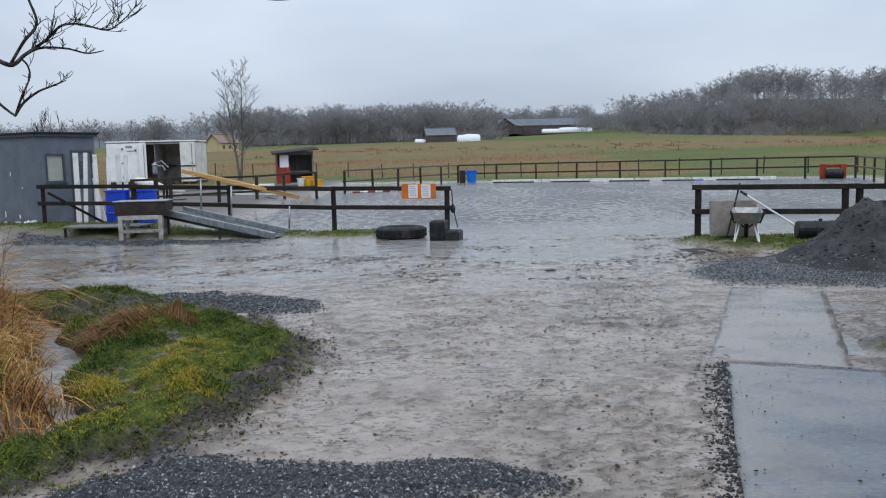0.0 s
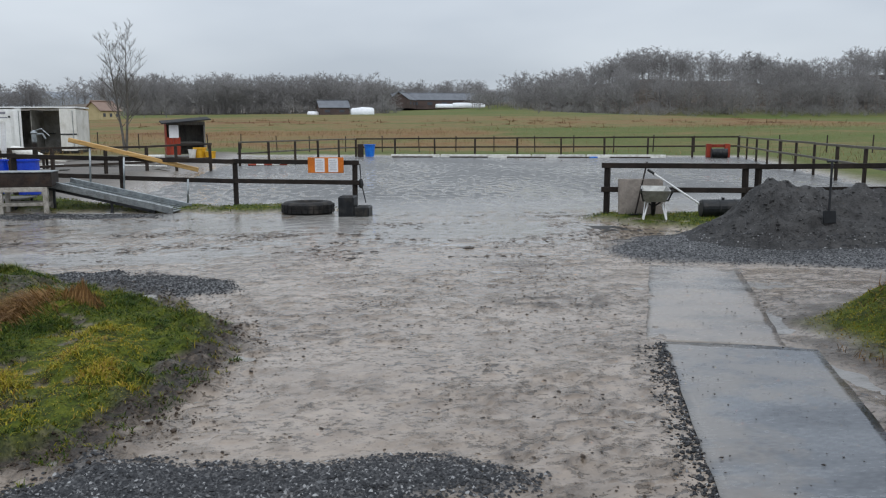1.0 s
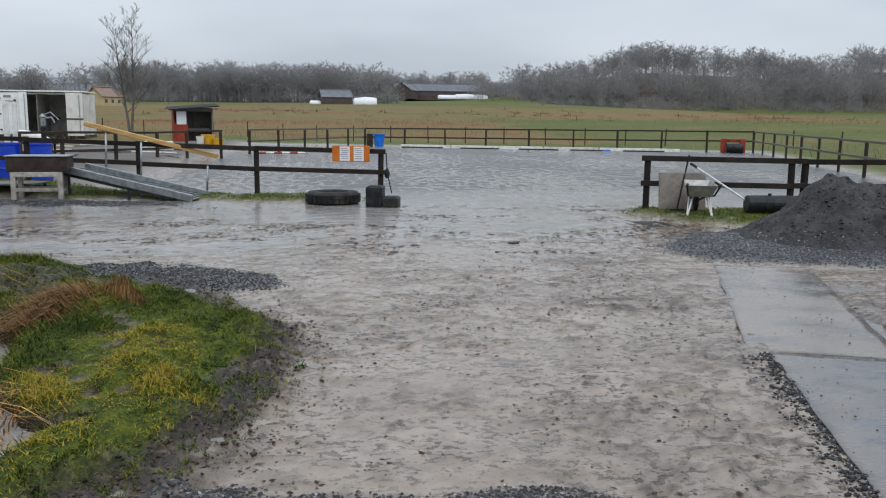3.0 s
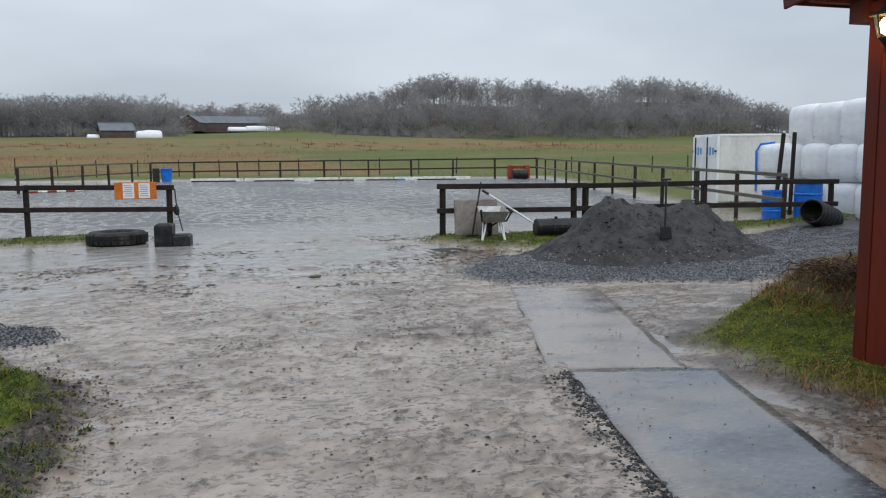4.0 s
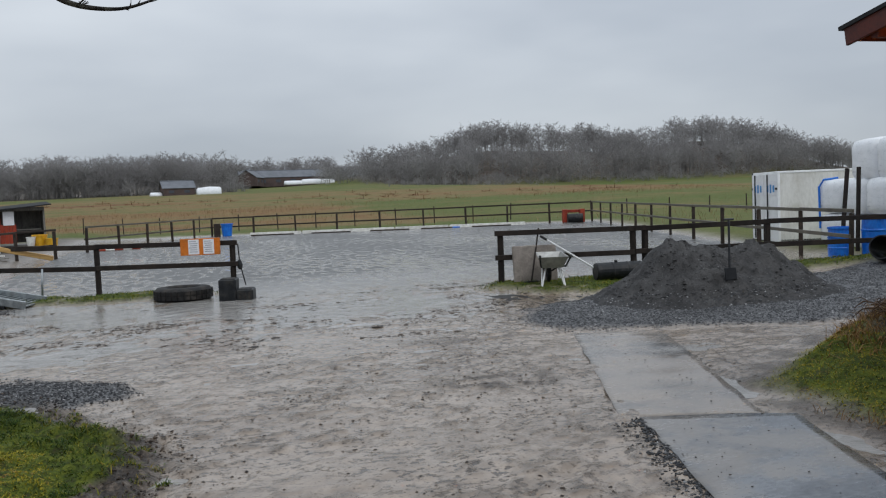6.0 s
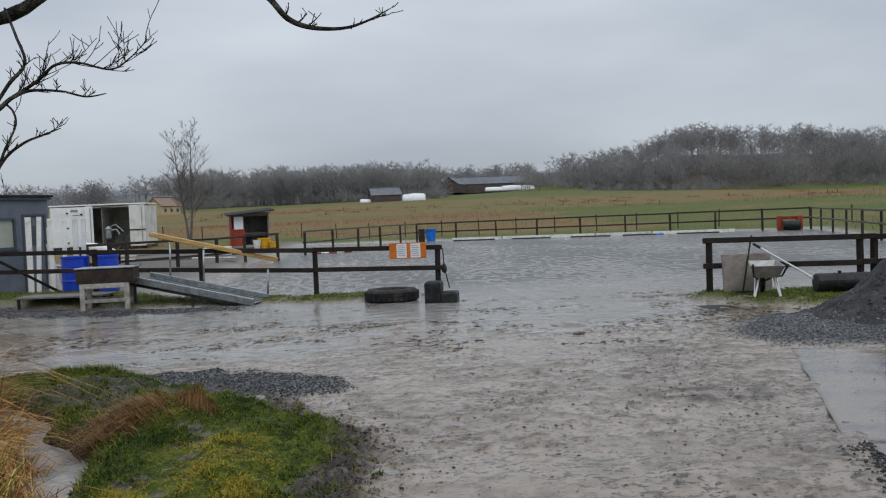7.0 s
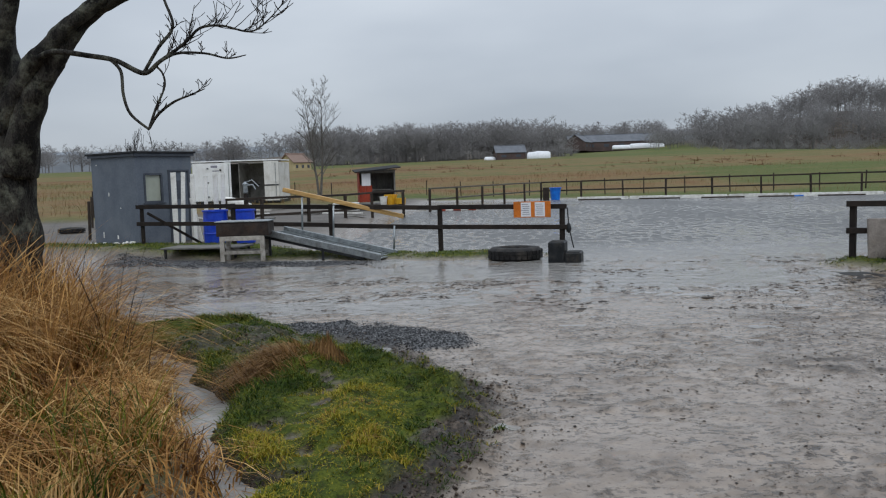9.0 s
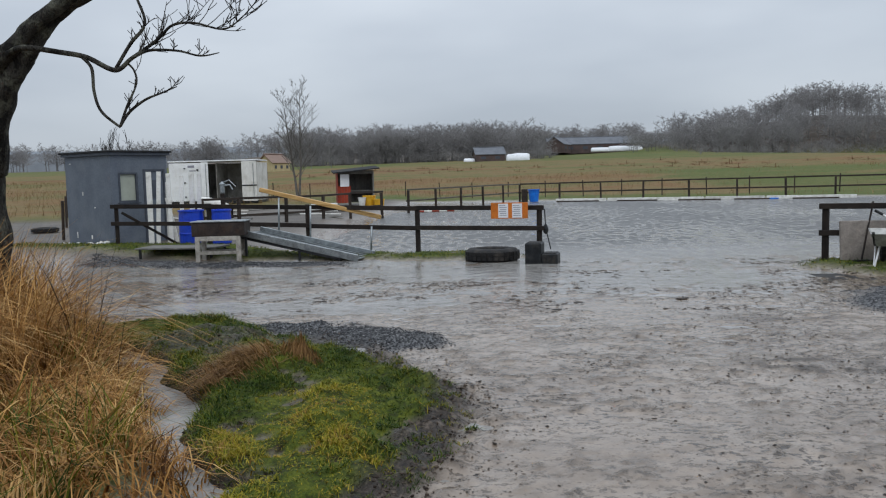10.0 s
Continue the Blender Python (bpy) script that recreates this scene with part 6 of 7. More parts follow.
def slender_tree(m, seed, tall, label):
    """Two stems from one foot, side branches rising steeply and splitting into fine twigs."""
    t = thing("bare_tree", m, label, "tree")
    rr = random.Random(seed)
    stems, crown = [], []

    def shoot(p, d, length, r, depth):
        pts, rad = [p], [r]
        for k in range(4):
            d = (d + Vector((rr.uniform(-1, 1), rr.uniform(-1, 1), rr.uniform(-0.3, 0.7))) * 0.11).normalized()
            pts.append(pts[-1] + d * length / 4)
            rad.append(max(r * (1 - 0.8 * (k + 1) / 4), 0.006))
        crown.append((pts, rad))
        if depth:
            for k in range(6 if depth > 1 else 5):
                f = rr.uniform(0.25, 0.98)
                i = min(int(f * 4), 3)
                q = pts[i].lerp(pts[i + 1], f * 4 - i)
                side = Vector((rr.uniform(-1, 1), rr.uniform(-1, 1), rr.uniform(-0.1, 0.5))).normalized()
                shoot(q, (d * 0.75 + side * 0.6 + Vector((0, 0, 0.12))).normalized(), length * rr.uniform(0.35, 0.55), max(r * 0.5, 0.008), depth - 1)

    for s, (lean, reach) in enumerate(((-0.05, 0.92), (0.10, 1.0))):
        pts, rad = [Vector((0.12 * s - 0.06, 0, -0.2))], [0.105]
        d = Vector((lean, 0.02, 1)).normalized()
        for k in range(9):
            d = (d + Vector((rr.uniform(-0.07, 0.07), rr.uniform(-0.07, 0.07), 0.05))).normalized()
            pts.append(pts[-1] + d * tall * reach / 9)
            rad.append(0.105 * (1 - 0.93 * (k + 1) / 9))
        stems.append((pts, rad))
        for k in range(24):
            f = 0.22 + 0.77 * (k + rr.random()) / 24
            i = min(int(f * 9), 8)
            q = pts[i].lerp(pts[i + 1], f * 9 - i)
            turn = 2.4 * k + s
            d2 = Vector((math.cos(turn) * 0.62, math.sin(turn) * 0.62, 0.75)).normalized()
            shoot(q, d2, tall * (0.30 - 0.19 * f) * rr.uniform(0.8, 1.2), 0.042 * (1 - 0.72 * f), 2)
    part("trunk", limbs_mesh(stems, 7), M["hazed_twig"], t, smooth=True)
    part("crown", limbs_mesh(crown, 3), M["hazed_twig"], t)
    return t


slender_tree(pose(-14.3, 62, height(-14.3, 62)), 9, 8.3, "slender leafless tree with two stems at the edge of the field")
bare_tree("bare_shrub", pose(-15.1, 32, 0.2), 12, 3.9, "leafless young tree rising behind the grey cabin", 2, 0.42, 3, 0.008)

# the old tree on the bank
old = thing("old_tree", pose(-5.45, 9.0, 0.45), "old leafless tree with mossy forked trunk on the bank", "tree")
O = Vector((-5.45, 9.0, 0.45))


def limb_part(name, pts, radii, sides=20, mat="bark"):
    pts = [Vector(q) - O for q in pts]
    # smooth the run with extra points
    fine, fr = [], []
    for i in range(len(pts) - 1):
        p0, p1, p2, p3 = pts[max(i - 1, 0)], pts[i], pts[i + 1], pts[min(i + 2, len(pts) - 1)]
        for k in range(7):
            t = k / 7
            fine.append(0.5 * ((2 * p1) + (p2 - p0) * t + (2 * p0 - 5 * p1 + 4 * p2 - p3) * t * t + (3 * p1 - p0 - 3 * p2 + p3) * t ** 3))
            fr.append(radii[i] * (1 - t) + radii[i + 1] * t)
    fine.append(pts[-1])
    fr.append(radii[-1])
    bm = add_tube(bmesh.new(), fine, fr, sides)
    if radii[0] > 0.1:
        for v in bm.verts:
            q = v.co
            n = noise.noise(Vector((q.x * 6, q.y * 6, q.z * 2.2))) + 1.1 * noise.noise(Vector((q.x * 15, q.y * 15, q.z * 3)))
            i = min(range(len(fine)), key=lambda j: (fine[j] - q).length_squared)
            v.co = q + (q - fine[i]) * n * 0.17
    return part(name, bm, M[mat], old, smooth=True), fine, fr


limb_part("trunk", [(-5.62, 9.0, 0.2), (-5.56, 9.0, 0.9), (-5.50, 9.0, 1.5), (-5.45, 9.0, 2.1), (-5.40, 9.0, 2.7), (-5.46, 9.05, 3.2), (-5.36, 9.1, 4.0), (-5.2, 9.3, 5.2)], [0.40, 0.32, 0.275, 0.235, 0.18, 0.14, 0.115, 0.08], 40)
limb_part("limb", [(-5.34, 8.95, 1.9), (-5.12, 8.85, 2.45), (-4.94, 8.8, 2.72), (-4.70, 8.8, 3.05), (-4.43, 8.8, 3.33), (-4.10, 8.75, 3.46), (-3.6, 8.7, 3.62), (-2.9, 8.5, 4.0)], [0.19, 0.13, 0.10, 0.082, 0.07, 0.058, 0.05, 0.035])
limb_part("limb", [(-5.42, 8.92, 2.3), (-5.02, 8.75, 2.84), (-4.86, 8.7, 2.98), (-4.66, 8.7, 3.16), (-4.35, 8.7, 3.38), (-3.99, 8.7, 3.66), (-3.2, 8.6, 4.2)], [0.14, 0.09, 0.078, 0.07, 0.062, 0.055, 0.04])
limb_part("limb", [(-5.50, 8.95, 2.6), (-5.28, 8.8, 3.1), (-5.12, 8.7, 3.5), (-4.8, 8.6, 4.2)], [0.14, 0.09, 0.075, 0.05])
limb_part("limb", [(-5.75, 9.0, 1.6), (-5.78, 8.9, 2.4), (-5.72, 8.8, 3.2), (-5.9, 8.7, 4.2)], [0.16, 0.13, 0.10, 0.07])
_, run_a, rad_a = limb_part("branch", [(-4.86, 8.65, 2.93), (-4.62, 8.5, 2.95), (-4.31, 8.5, 2.90), (-4.08, 8.5, 2.85), (-3.83, 8.5, 2.73), (-3.67, 8.48, 2.82), (-3.43, 8.45, 2.96), (-3.27, 8.42, 3.08), (-3.07, 8.4, 3.09), (-2.82, 8.4, 3.03), (-2.66, 8.4, 3.12), (-2.52, 8.4, 3.26)],
                             [0.032, 0.026, 0.024, 0.023, 0.023, 0.018, 0.014, 0.012, 0.010, 0.008, 0.006, 0.003], 7)
_, run_b, rad_b = limb_part("branch", [(-4.13, 8.5, 2.86), (-4.03, 8.48, 2.75), (-4.01, 8.46, 2.54), (-3.95, 8.45, 2.37), (-3.79, 8.45, 2.23)], [0.014, 0.015, 0.014, 0.013, 0.011], 7)
_, run_c, rad_c = limb_part("branch", [(-3.79, 8.45, 2.24), (-3.70, 8.45, 2.36), (-3.55, 8.44, 2.46), (-3.40, 8.42, 2.51), (-3.25, 8.4, 2.56)], [0.014, 0.013, 0.011, 0.008, 0.004], 6)
_, run_d, rad_d = limb_part("branch", [(-3.79, 8.45, 2.24), (-3.72, 8.46, 2.42), (-3.64, 8.48, 2.60), (-3.66, 8.5, 2.72), (-3.72, 8.5, 2.79)], [0.012, 0.011, 0.009, 0.009, 0.012], 6)
_, run_e, rad_e = limb_part("branch", [(-3.67, 8.48, 2.82), (-3.5, 8.45, 2.88), (-3.25, 8.45, 2.87), (-3.05, 8.45, 2.82), (-2.88, 8.44, 2.84)], [0.015, 0.013, 0.010, 0.008, 0.004], 6)
_, run_f, rad_f = limb_part("branch", [(-3.83, 8.5, 2.73), (-3.68, 8.5, 2.95), (-3.55, 8.52, 3.12), (-3.62, 8.55, 3.35), (-3.72, 8.6, 3.6)], [0.018, 0.016, 0.014, 0.012, 0.010], 6)
_, run_g, rad_g = limb_part("branch", [(-2.9, 8.5, 4.0), (-2.2, 8.0, 3.75), (-1.6, 7.6, 3.45), (-1.41, 7.5, 3.36), (-1.27, 7.5, 3.20), (-1.10, 7.5, 3.13), (-0.87, 7.5, 3.12), (-0.69, 7.5, 3.17), (-0.53, 7.5, 3.25)], [0.04, 0.032, 0.026, 0.024, 0.022, 0.018, 0.012, 0.009, 0.004], 7)
rr = random.Random(44)
for run, rad, count in ((run_a, rad_a, 34), (run_c, rad_c, 8), (run_d, rad_d, 3), (run_e, rad_e, 10), (run_f, rad_f, 7), (run_g, rad_g, 10)):
    limbs = []
    for k in range(count):
        i = rr.randint(int(len(run) * (0.45 if len(run) > 30 else 0.15)), len(run) - 2)
        out_dir = (run[i + 1] - run[i]).normalized() * 0.5 + Vector((rr.uniform(-0.5, 0.8), rr.uniform(-0.4, 0.4), rr.uniform(-0.25, 1.0)))
        grow(rr, run[i], out_dir, (rr.uniform(0.10, 0.34) if run is run_a else rr.uniform(0.06, 0.17)), max(rad[i] * 0.45, 0.0045), 1, limbs, 0.7, 0.15, (2, 4), 0.55)
    tagged(part("twig_spray", limbs_mesh(limbs, 4, 0.0032), M["twig"], old), kind="stuff")
limbs = []
for k in range(7):
    grow(rr, Vector((0.15 + 0.1 * k, -0.3, 2.9 + 0.12 * k)), Vector((rr.uniform(-0.6, 1.0), -0.3, 1.0)), rr.uniform(0.6, 1.4), 0.02, 2, limbs, 0.6, 0.3, (3, 4), 0.6)
tagged(part("twig_spray", limbs_mesh(limbs, 4, 0.004), M["twig"], old), kind="stuff")


# ---- woods on the hills ----
def tree_template(seed, tall, limbs=10, low=0.25, high=1.0):
    """A leafless domed crown of many thin ribbons round a trunk."""
    rr = random.Random(seed)
    vs, fs = [], []

    def ribbon(p0, p1, r0, r1):
        d = (p1 - p0).normalized()
        w = d.cross(Vector((rr.uniform(-1, 1), rr.uniform(-1, 1), rr.uniform(-0.3, 0.3))))
        w = w.normalized() if w.length > 0.01 else Vector((1, 0, 0))
        n = len(vs)
        vs.extend([p0 - w * r0, p0 + w * r0, p1 + w * r1, p1 - w * r1])
        fs.extend([(n, n + 1, n + 2), (n, n + 2, n + 3)])

    def limb(p, d, length, r, depth):
        q = p + d * length
        ribbon(p, q, r, r * 0.55)
        if depth == 0:
            return
        for k in range(6):
            t = rr.uniform(0.3, 1.0)
            side = Vector((rr.uniform(-1, 1), rr.uniform(-1, 1), rr.uniform(-0.2, 0.8))).normalized()
            limb(p.lerp(q, t), (d * 0.35 + side * 0.85 + Vector((0, 0, 0.10))).normalized(), length * rr.uniform(0.34, 0.56), max(r * 0.45, 0.036), depth - 1)

    top = Vector((rr.uniform(-0.4, 0.4), rr.uniform(-0.4, 0.4), tall * 0.60))
    for k in range(2):
        ribbon(Vector((0, 0, -0.5)), top, tall * 0.013, tall * 0.007)
    for k in range(limbs):
        t = low + (high - low) * (k + rr.random()) / limbs
        turn = 2.4 * k + rr.uniform(-0.4, 0.4)
        rise = 0.30 + 0.75 * t
        d = Vector((math.cos(turn), math.sin(turn), rise)).normalized()
        limb(top * t, d, tall * (0.33 - 0.10 * t + 0.04 * rr.random()), tall * 0.006, 2)
    return np.array(vs, np.float32), np.array(fs, np.int32)


templates = [tree_template(100 + k, 12.0) for k in range(6)]


def wood(name, places, label):
    vs, fs, n = [], [], 0
    rr = np.random.RandomState(7)
    for (x, y, z, s, wide) in places:
        v, f = templates[rr.randint(len(templates))]
        a = rr.uniform(0, 6.28)
        c, sn = math.cos(a), math.sin(a)
        q = np.stack([(v[:, 0] * c - v[:, 1] * sn) * s * wide + x, (v[:, 0] * sn + v[:, 1] * c) * s * wide + y, v[:, 2] * s + z], -1)
        vs.append(q)
        fs.append(f + n)
        n += len(v)
    ob = loose_mesh(name, np.concatenate(vs), np.concatenate(fs), M["hazed_bark"])
    return tagged(ob, label, "trees", kind="stuff")


def scatter_wood(count, x0, x1, y0, y1, seed, s0, s1, edge=0.0):
    rs = np.random.RandomState(seed)
    x = rs.uniform(x0, x1, count)
    y = y0 + (y1 - y0) * rs.uniform(0, 1, count) ** 1.3 + edge * fbm(x, x * 0, 0.03, 3, seed)
    z, _ = land(x, y)
    return [(a, b, c, rs.uniform(s0, s1), rs.uniform(1.0, 1.35)) for a, b, c in zip(x, y, z)]


wood("wooded_hill", scatter_wood(620, 84, 350, 320, 402, 3, 0.9, 1.5, 8), "leafless wood covering the hill, its colour paled for haze")
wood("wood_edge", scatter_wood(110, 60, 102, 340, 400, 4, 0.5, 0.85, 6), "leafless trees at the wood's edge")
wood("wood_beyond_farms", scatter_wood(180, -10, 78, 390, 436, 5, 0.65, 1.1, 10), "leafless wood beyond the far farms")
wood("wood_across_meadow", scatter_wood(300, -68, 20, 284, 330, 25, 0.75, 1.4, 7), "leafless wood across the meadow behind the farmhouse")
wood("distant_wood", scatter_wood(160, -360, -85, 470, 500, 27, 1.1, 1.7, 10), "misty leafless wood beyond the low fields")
wood("field_trees", [(-62, 212, height(-62, 212), 0.5, 1.2), (-66, 216, height(-66, 216), 0.55, 1.2), (-57, 220, height(-57, 220), 0.6, 1.2), (-45, 215, height(-45, 215), 0.5, 1.2), (-41, 222, height(-41, 222), 0.6, 1.3), (-72, 230, height(-72, 230), 0.6, 1.3),
                     (-12, 275, height(-12, 275), 0.55, 1.3), (18, 280, height(18, 280), 0.6, 1.3), (24, 300, height(24, 300), 0.7, 1.3), (-24, 280, height(-24, 280), 0.6, 1.3)], "scattered leafless trees round the farms")
wood("hedge_scrub", [(x, y, height(x, y) - 0.2, 0.18 + 0.10 * ((k * 37) % 10) / 10, 1.8) for k, (x, y) in enumerate([(70 + 7.3 * k + 3 * ((k * 13) % 5), 308 + (k * 7) % 13) for k in range(34)] + [(60 + 3.1 * k, 235 + (k * 11) % 16) for k in range(14)] + [(-150 + 5 * k, 335 + (k * 17) % 30) for k in range(17)])],
     "leafless scrub along the field edge")

full = templates
M["tussock_far"] = surface("tussock_far", (0.09, 0.045, 0.022), (0.20, 0.105, 0.05), (0.7, 0.95), 0.3, relief=0.0)
templates = [tree_template(200 + k, 12.0, 5, 0.0, 0.45) for k in range(5)]
wood("wood_brush", scatter_wood(300, 74, 345, 316, 336, 14, 0.40, 0.75, 6) + scatter_wood(120, 95, 345, 350, 390, 16, 0.75, 1.15, 4) + scatter_wood(90, 10, 78, 384, 396, 15, 0.38, 0.68, 6) + scatter_wood(170, -68, 24, 279, 296, 17, 0.35, 0.7, 6), "bare brushwood along the foot of the woods")
templates = full

def rust_scrub(count, seed):
    rs = np.random.RandomState(seed)
    out = []
    for k in range(count):
        x = rs.uniform(-30, 75)
        y = 150 - 0.45 * x + rs.normal(0, 17)
        out.append((x, y, height(x, y) - 0.2, rs.uniform(0.06, 0.13), 3.2))
    return out


templates = [tree_template(300 + k, 12.0, 4, 0.0, 0.25) for k in range(4)]
scrub = wood("field_scrub", rust_scrub(80, 5), "rust-brown scrub across the meadow")
scrub.data.materials[0] = M["tussock_far"]
templates = full

# far ridges, plain distance: haze is painted into their base colour
def ridge(name, y, x0, x1, base, top, seed, col, label):
    n = 260
    bm = bmesh.new()
    xs_ = np.linspace(x0, x1, n)
    prof_ = fbm(xs_, xs_ * 0 + seed, 0.006, 4, seed) * 6 + fbm(xs_, xs_ * 0, 0.05, 3, seed + 3) * 2.2
    low = [bm.verts.new((x, y, base)) for x in xs_]
    high = [bm.verts.new((x, y + 60, top + float(p))) for x, p in zip(xs_, prof_)]
    back = [bm.verts.new((x, y + 160, base)) for x in xs_]
    for a, b in ((low, high), (high, back)):
        for k in range(n - 1):
            bm.faces.new((a[k], a[k + 1], b[k + 1], b[k]))
    ob = link_mesh(name, bm, col, True)
    return tagged(ob, label, "hills", kind="structure")


# blue-grey base colours carry the haze, paler on the farther ridge
M["hazed_ridge_near"] = surface("hazed_ridge_near", (0.105, 0.115, 0.125), (0.155, 0.165, 0.175), (0.8, 1.0), 0.05, relief=0.0)
M["hazed_ridge_far"] = surface("hazed_ridge_far", (0.22, 0.245, 0.275), (0.27, 0.295, 0.32), (0.8, 1.0), 0.03, relief=0.0)
ridge("backdrop_ridge", 760, -800, 500, 8, 31, 3, M["hazed_ridge_near"], "hazy wooded ridge beyond the fields")
ridge("backdrop_ridge", 1100, -1000, 800, 10, 52, 9, M["hazed_ridge_far"], "pale misty ridge on the skyline")


M["tussock"] = blade_material("tussock", [(0.2, (0.06, 0.032, 0.014)), (0.5, (0.20, 0.108, 0.042)), (0.8, (0.36, 0.215, 0.085))])


# ---- loose grass, straw, stones and clods ----
def blades(name, x, y, z, length, width, lean, seed, material, label, droop=0.5, heading=None, short=False):
    """Tapering bent blades at the places given, of five triangles each, or three if short."""
    rs = np.random.RandomState(seed)
    n = len(x)
    a = rs.uniform(0, 2 * np.pi, n)
    if heading is not None:
        a = heading + rs.normal(0, 0.35, n)
    f = rs.uniform(0, 2 * np.pi, n)
    dx, dy = np.cos(a), np.sin(a)
    wx, wy = np.cos(f) * width, np.sin(f) * width
    ln = lean * rs.uniform(0.3, 1.3, n)
    base = np.stack([x, y, z], -1)
    pts = []
    for t in ((0.0, 0.5, 1.0) if short else (0.0, 0.4, 0.75, 1.0)):
        off = ln * length * (t ** 1.7)
        up = length * (t - droop * ln * t ** 2.6)
        pts.append(base + np.stack([dx * off, dy * off, np.maximum(up, 0.01 * t)], -1))
    w = np.stack([wx, wy, np.zeros(n)], -1)
    if short:
        v = np.stack([pts[0] - w, pts[0] + w, pts[1] - w * 0.7, pts[1] + w * 0.7, pts[2]], 1)
        tri = np.array([[0, 1, 3], [0, 3, 2], [2, 3, 4]])[None] + (np.arange(n) * 5)[:, None, None]
        ob = loose_mesh(name, v.reshape(-1, 3), tri.reshape(-1, 3), material)
        return tagged(ob, label, "grass", kind="stuff")
    v = np.stack([pts[0] - w, pts[0] + w, pts[1] - w * 0.8, pts[1] + w * 0.8, pts[2] - w * 0.5, pts[2] + w * 0.5, pts[3]], 1)
    k = (np.arange(n) * 7)[:, None, None]
    tri = np.array([[0, 1, 3], [0, 3, 2], [2, 3, 5], [2, 5, 4], [4, 5, 6]])[None] + k
    ob = loose_mesh(name, v.reshape(-1, 3), tri.reshape(-1, 3), material)
    return tagged(ob, label, "grass", kind="stuff")


def scatter(n, box, seed, keep):
    rs = np.random.RandomState(seed)
    x, y = rs.uniform(box[0], box[1], n), rs.uniform(box[2], box[3], n)
    z, mk = land(x, y)
    k = keep(x, y, z, mk, rs.uniform(0, 1, n))
    return x[k], y[k], z[k], rs


def on_island(x, y, z, mk, u):
    return (inside(TURF_ISLAND, x, y) > -0.05) & (u < mk["turf"] * (0.45 + 0.55 * (fbm(x, y, 2.4, 3, 91) > -0.22)))


x, y, z, rs = scatter(260000, (-4.8, -0.8, 3.4, 11.0), 1, on_island)
long_ = (0.028 + 0.060 * step(-0.2, 0.5, fbm(x, y, 3.2, 3, 95)) + 0.06 * step(0.35, 0.05, inside(TURF_ISLAND, x, y)) * step(-1.7, -2.1, x)) * rs.uniform(0.6, 1.3, len(x))
wide_ = rs.uniform(0.002, 0.005, len(x))
mossy = np.exp(-(((x + 1.85) / 0.6) ** 2 + ((y - 6.3) / 1.4) ** 2)) + 0.6 * fbm(x, y, 1.6, 3, 97) > 0.42
for pick, mat, words in ((~mossy, "grass", "short wet green turf on the island bank"), (mossy, "moss", "yellow-green mossy turf on the island bank")):
    blades("turf_grass", x[pick], y[pick], z[pick] - 0.01, long_[pick], wide_[pick], 1.2, 2, M[mat], words, 0.6, short=True)
x, y, z, rs = scatter(80000, (3.3, 8.0, 3.0, 9.5), 3, lambda x, y, z, mk, u: (inside(BARN_BANK, x, y) > 0.05) & (u < mk["turf"]) & ((x < 4.72) | (y > 6.05)))
blades("bank_grass", x, y, z - 0.008, rs.uniform(0.015, 0.05, len(x)), rs.uniform(0.0025, 0.0055, len(x)), 1.25, 4, M["moss"], "wet grass and moss on the bank by the barn", 0.6, short=True)
x, y, z, rs = scatter(9000, (4.6, 7.5, 6.3, 8.4), 5, lambda x, y, z, mk, u: (z > 0.28) & (u < np.where(np.hypot(x - 5.6, y - 7.1) < 0.6, 0.9, 0.35)))
blades("bank_straw", x, y, z - 0.01, rs.uniform(0.06, 0.22, len(x)), rs.uniform(0.0025, 0.005, len(x)), 1.25, 6, M["tussock"], "dead brown grass on the mound by the barn", 0.6)


tangle = thing("root_tangle", pose(5.62, 7.02, height(5.62, 7.02) - 0.03), "tangle of dead brown roots and stems on the mound", "roots")
rr = random.Random(17)
bm = bmesh.new()
for k in range(240):
    a0, h0 = rr.uniform(0, 6.28), rr.uniform(0.0, 0.10)
    q = Vector((0.34 * rr.uniform(-1, 1), 0.24 * rr.uniform(-1, 1), h0))
    d0 = Vector((math.cos(a0), math.sin(a0), rr.uniform(-0.2, 0.9))).normalized()
    pts = [q]
    for j in range(5):
        d0 = (d0 + Vector((rr.uniform(-0.5, 0.5), rr.uniform(-0.5, 0.5), -0.28))).normalized()
        pts.append(pts[-1] + d0 * rr.uniform(0.025, 0.05))
    r0 = rr.uniform(0.003, 0.008)
    add_tube(bm, pts, [r0, r0, r0 * 0.9, r0 * 0.7, r0 * 0.5, r0 * 0.3], 4)
tagged(part("root_mass", bm, M["root"], tangle), kind="stuff")

x, y, z, rs = scatter(5000, (3.4, 5.2, 3.2, 7.2), 51, lambda x, y, z, mk, u: (inside(BARN_BANK, x, y) > 0.02) & (x < 4.72) & (fbm(x, y, 1.4, 3, 93) > -0.05))
blades("bank_litter", x, y, z, rs.uniform(0.05, 0.16, len(x)), rs.uniform(0.002, 0.004, len(x)), 1.2, 52, M["tussock"], "dead grass litter by the bench", 0.75)


def on_straw(x, y, z, mk, u):
    d = inside(STRAW_BANK, x, y)
    return (d > -0.12) & (u < 0.35 + 0.65 * (y < 10.5))


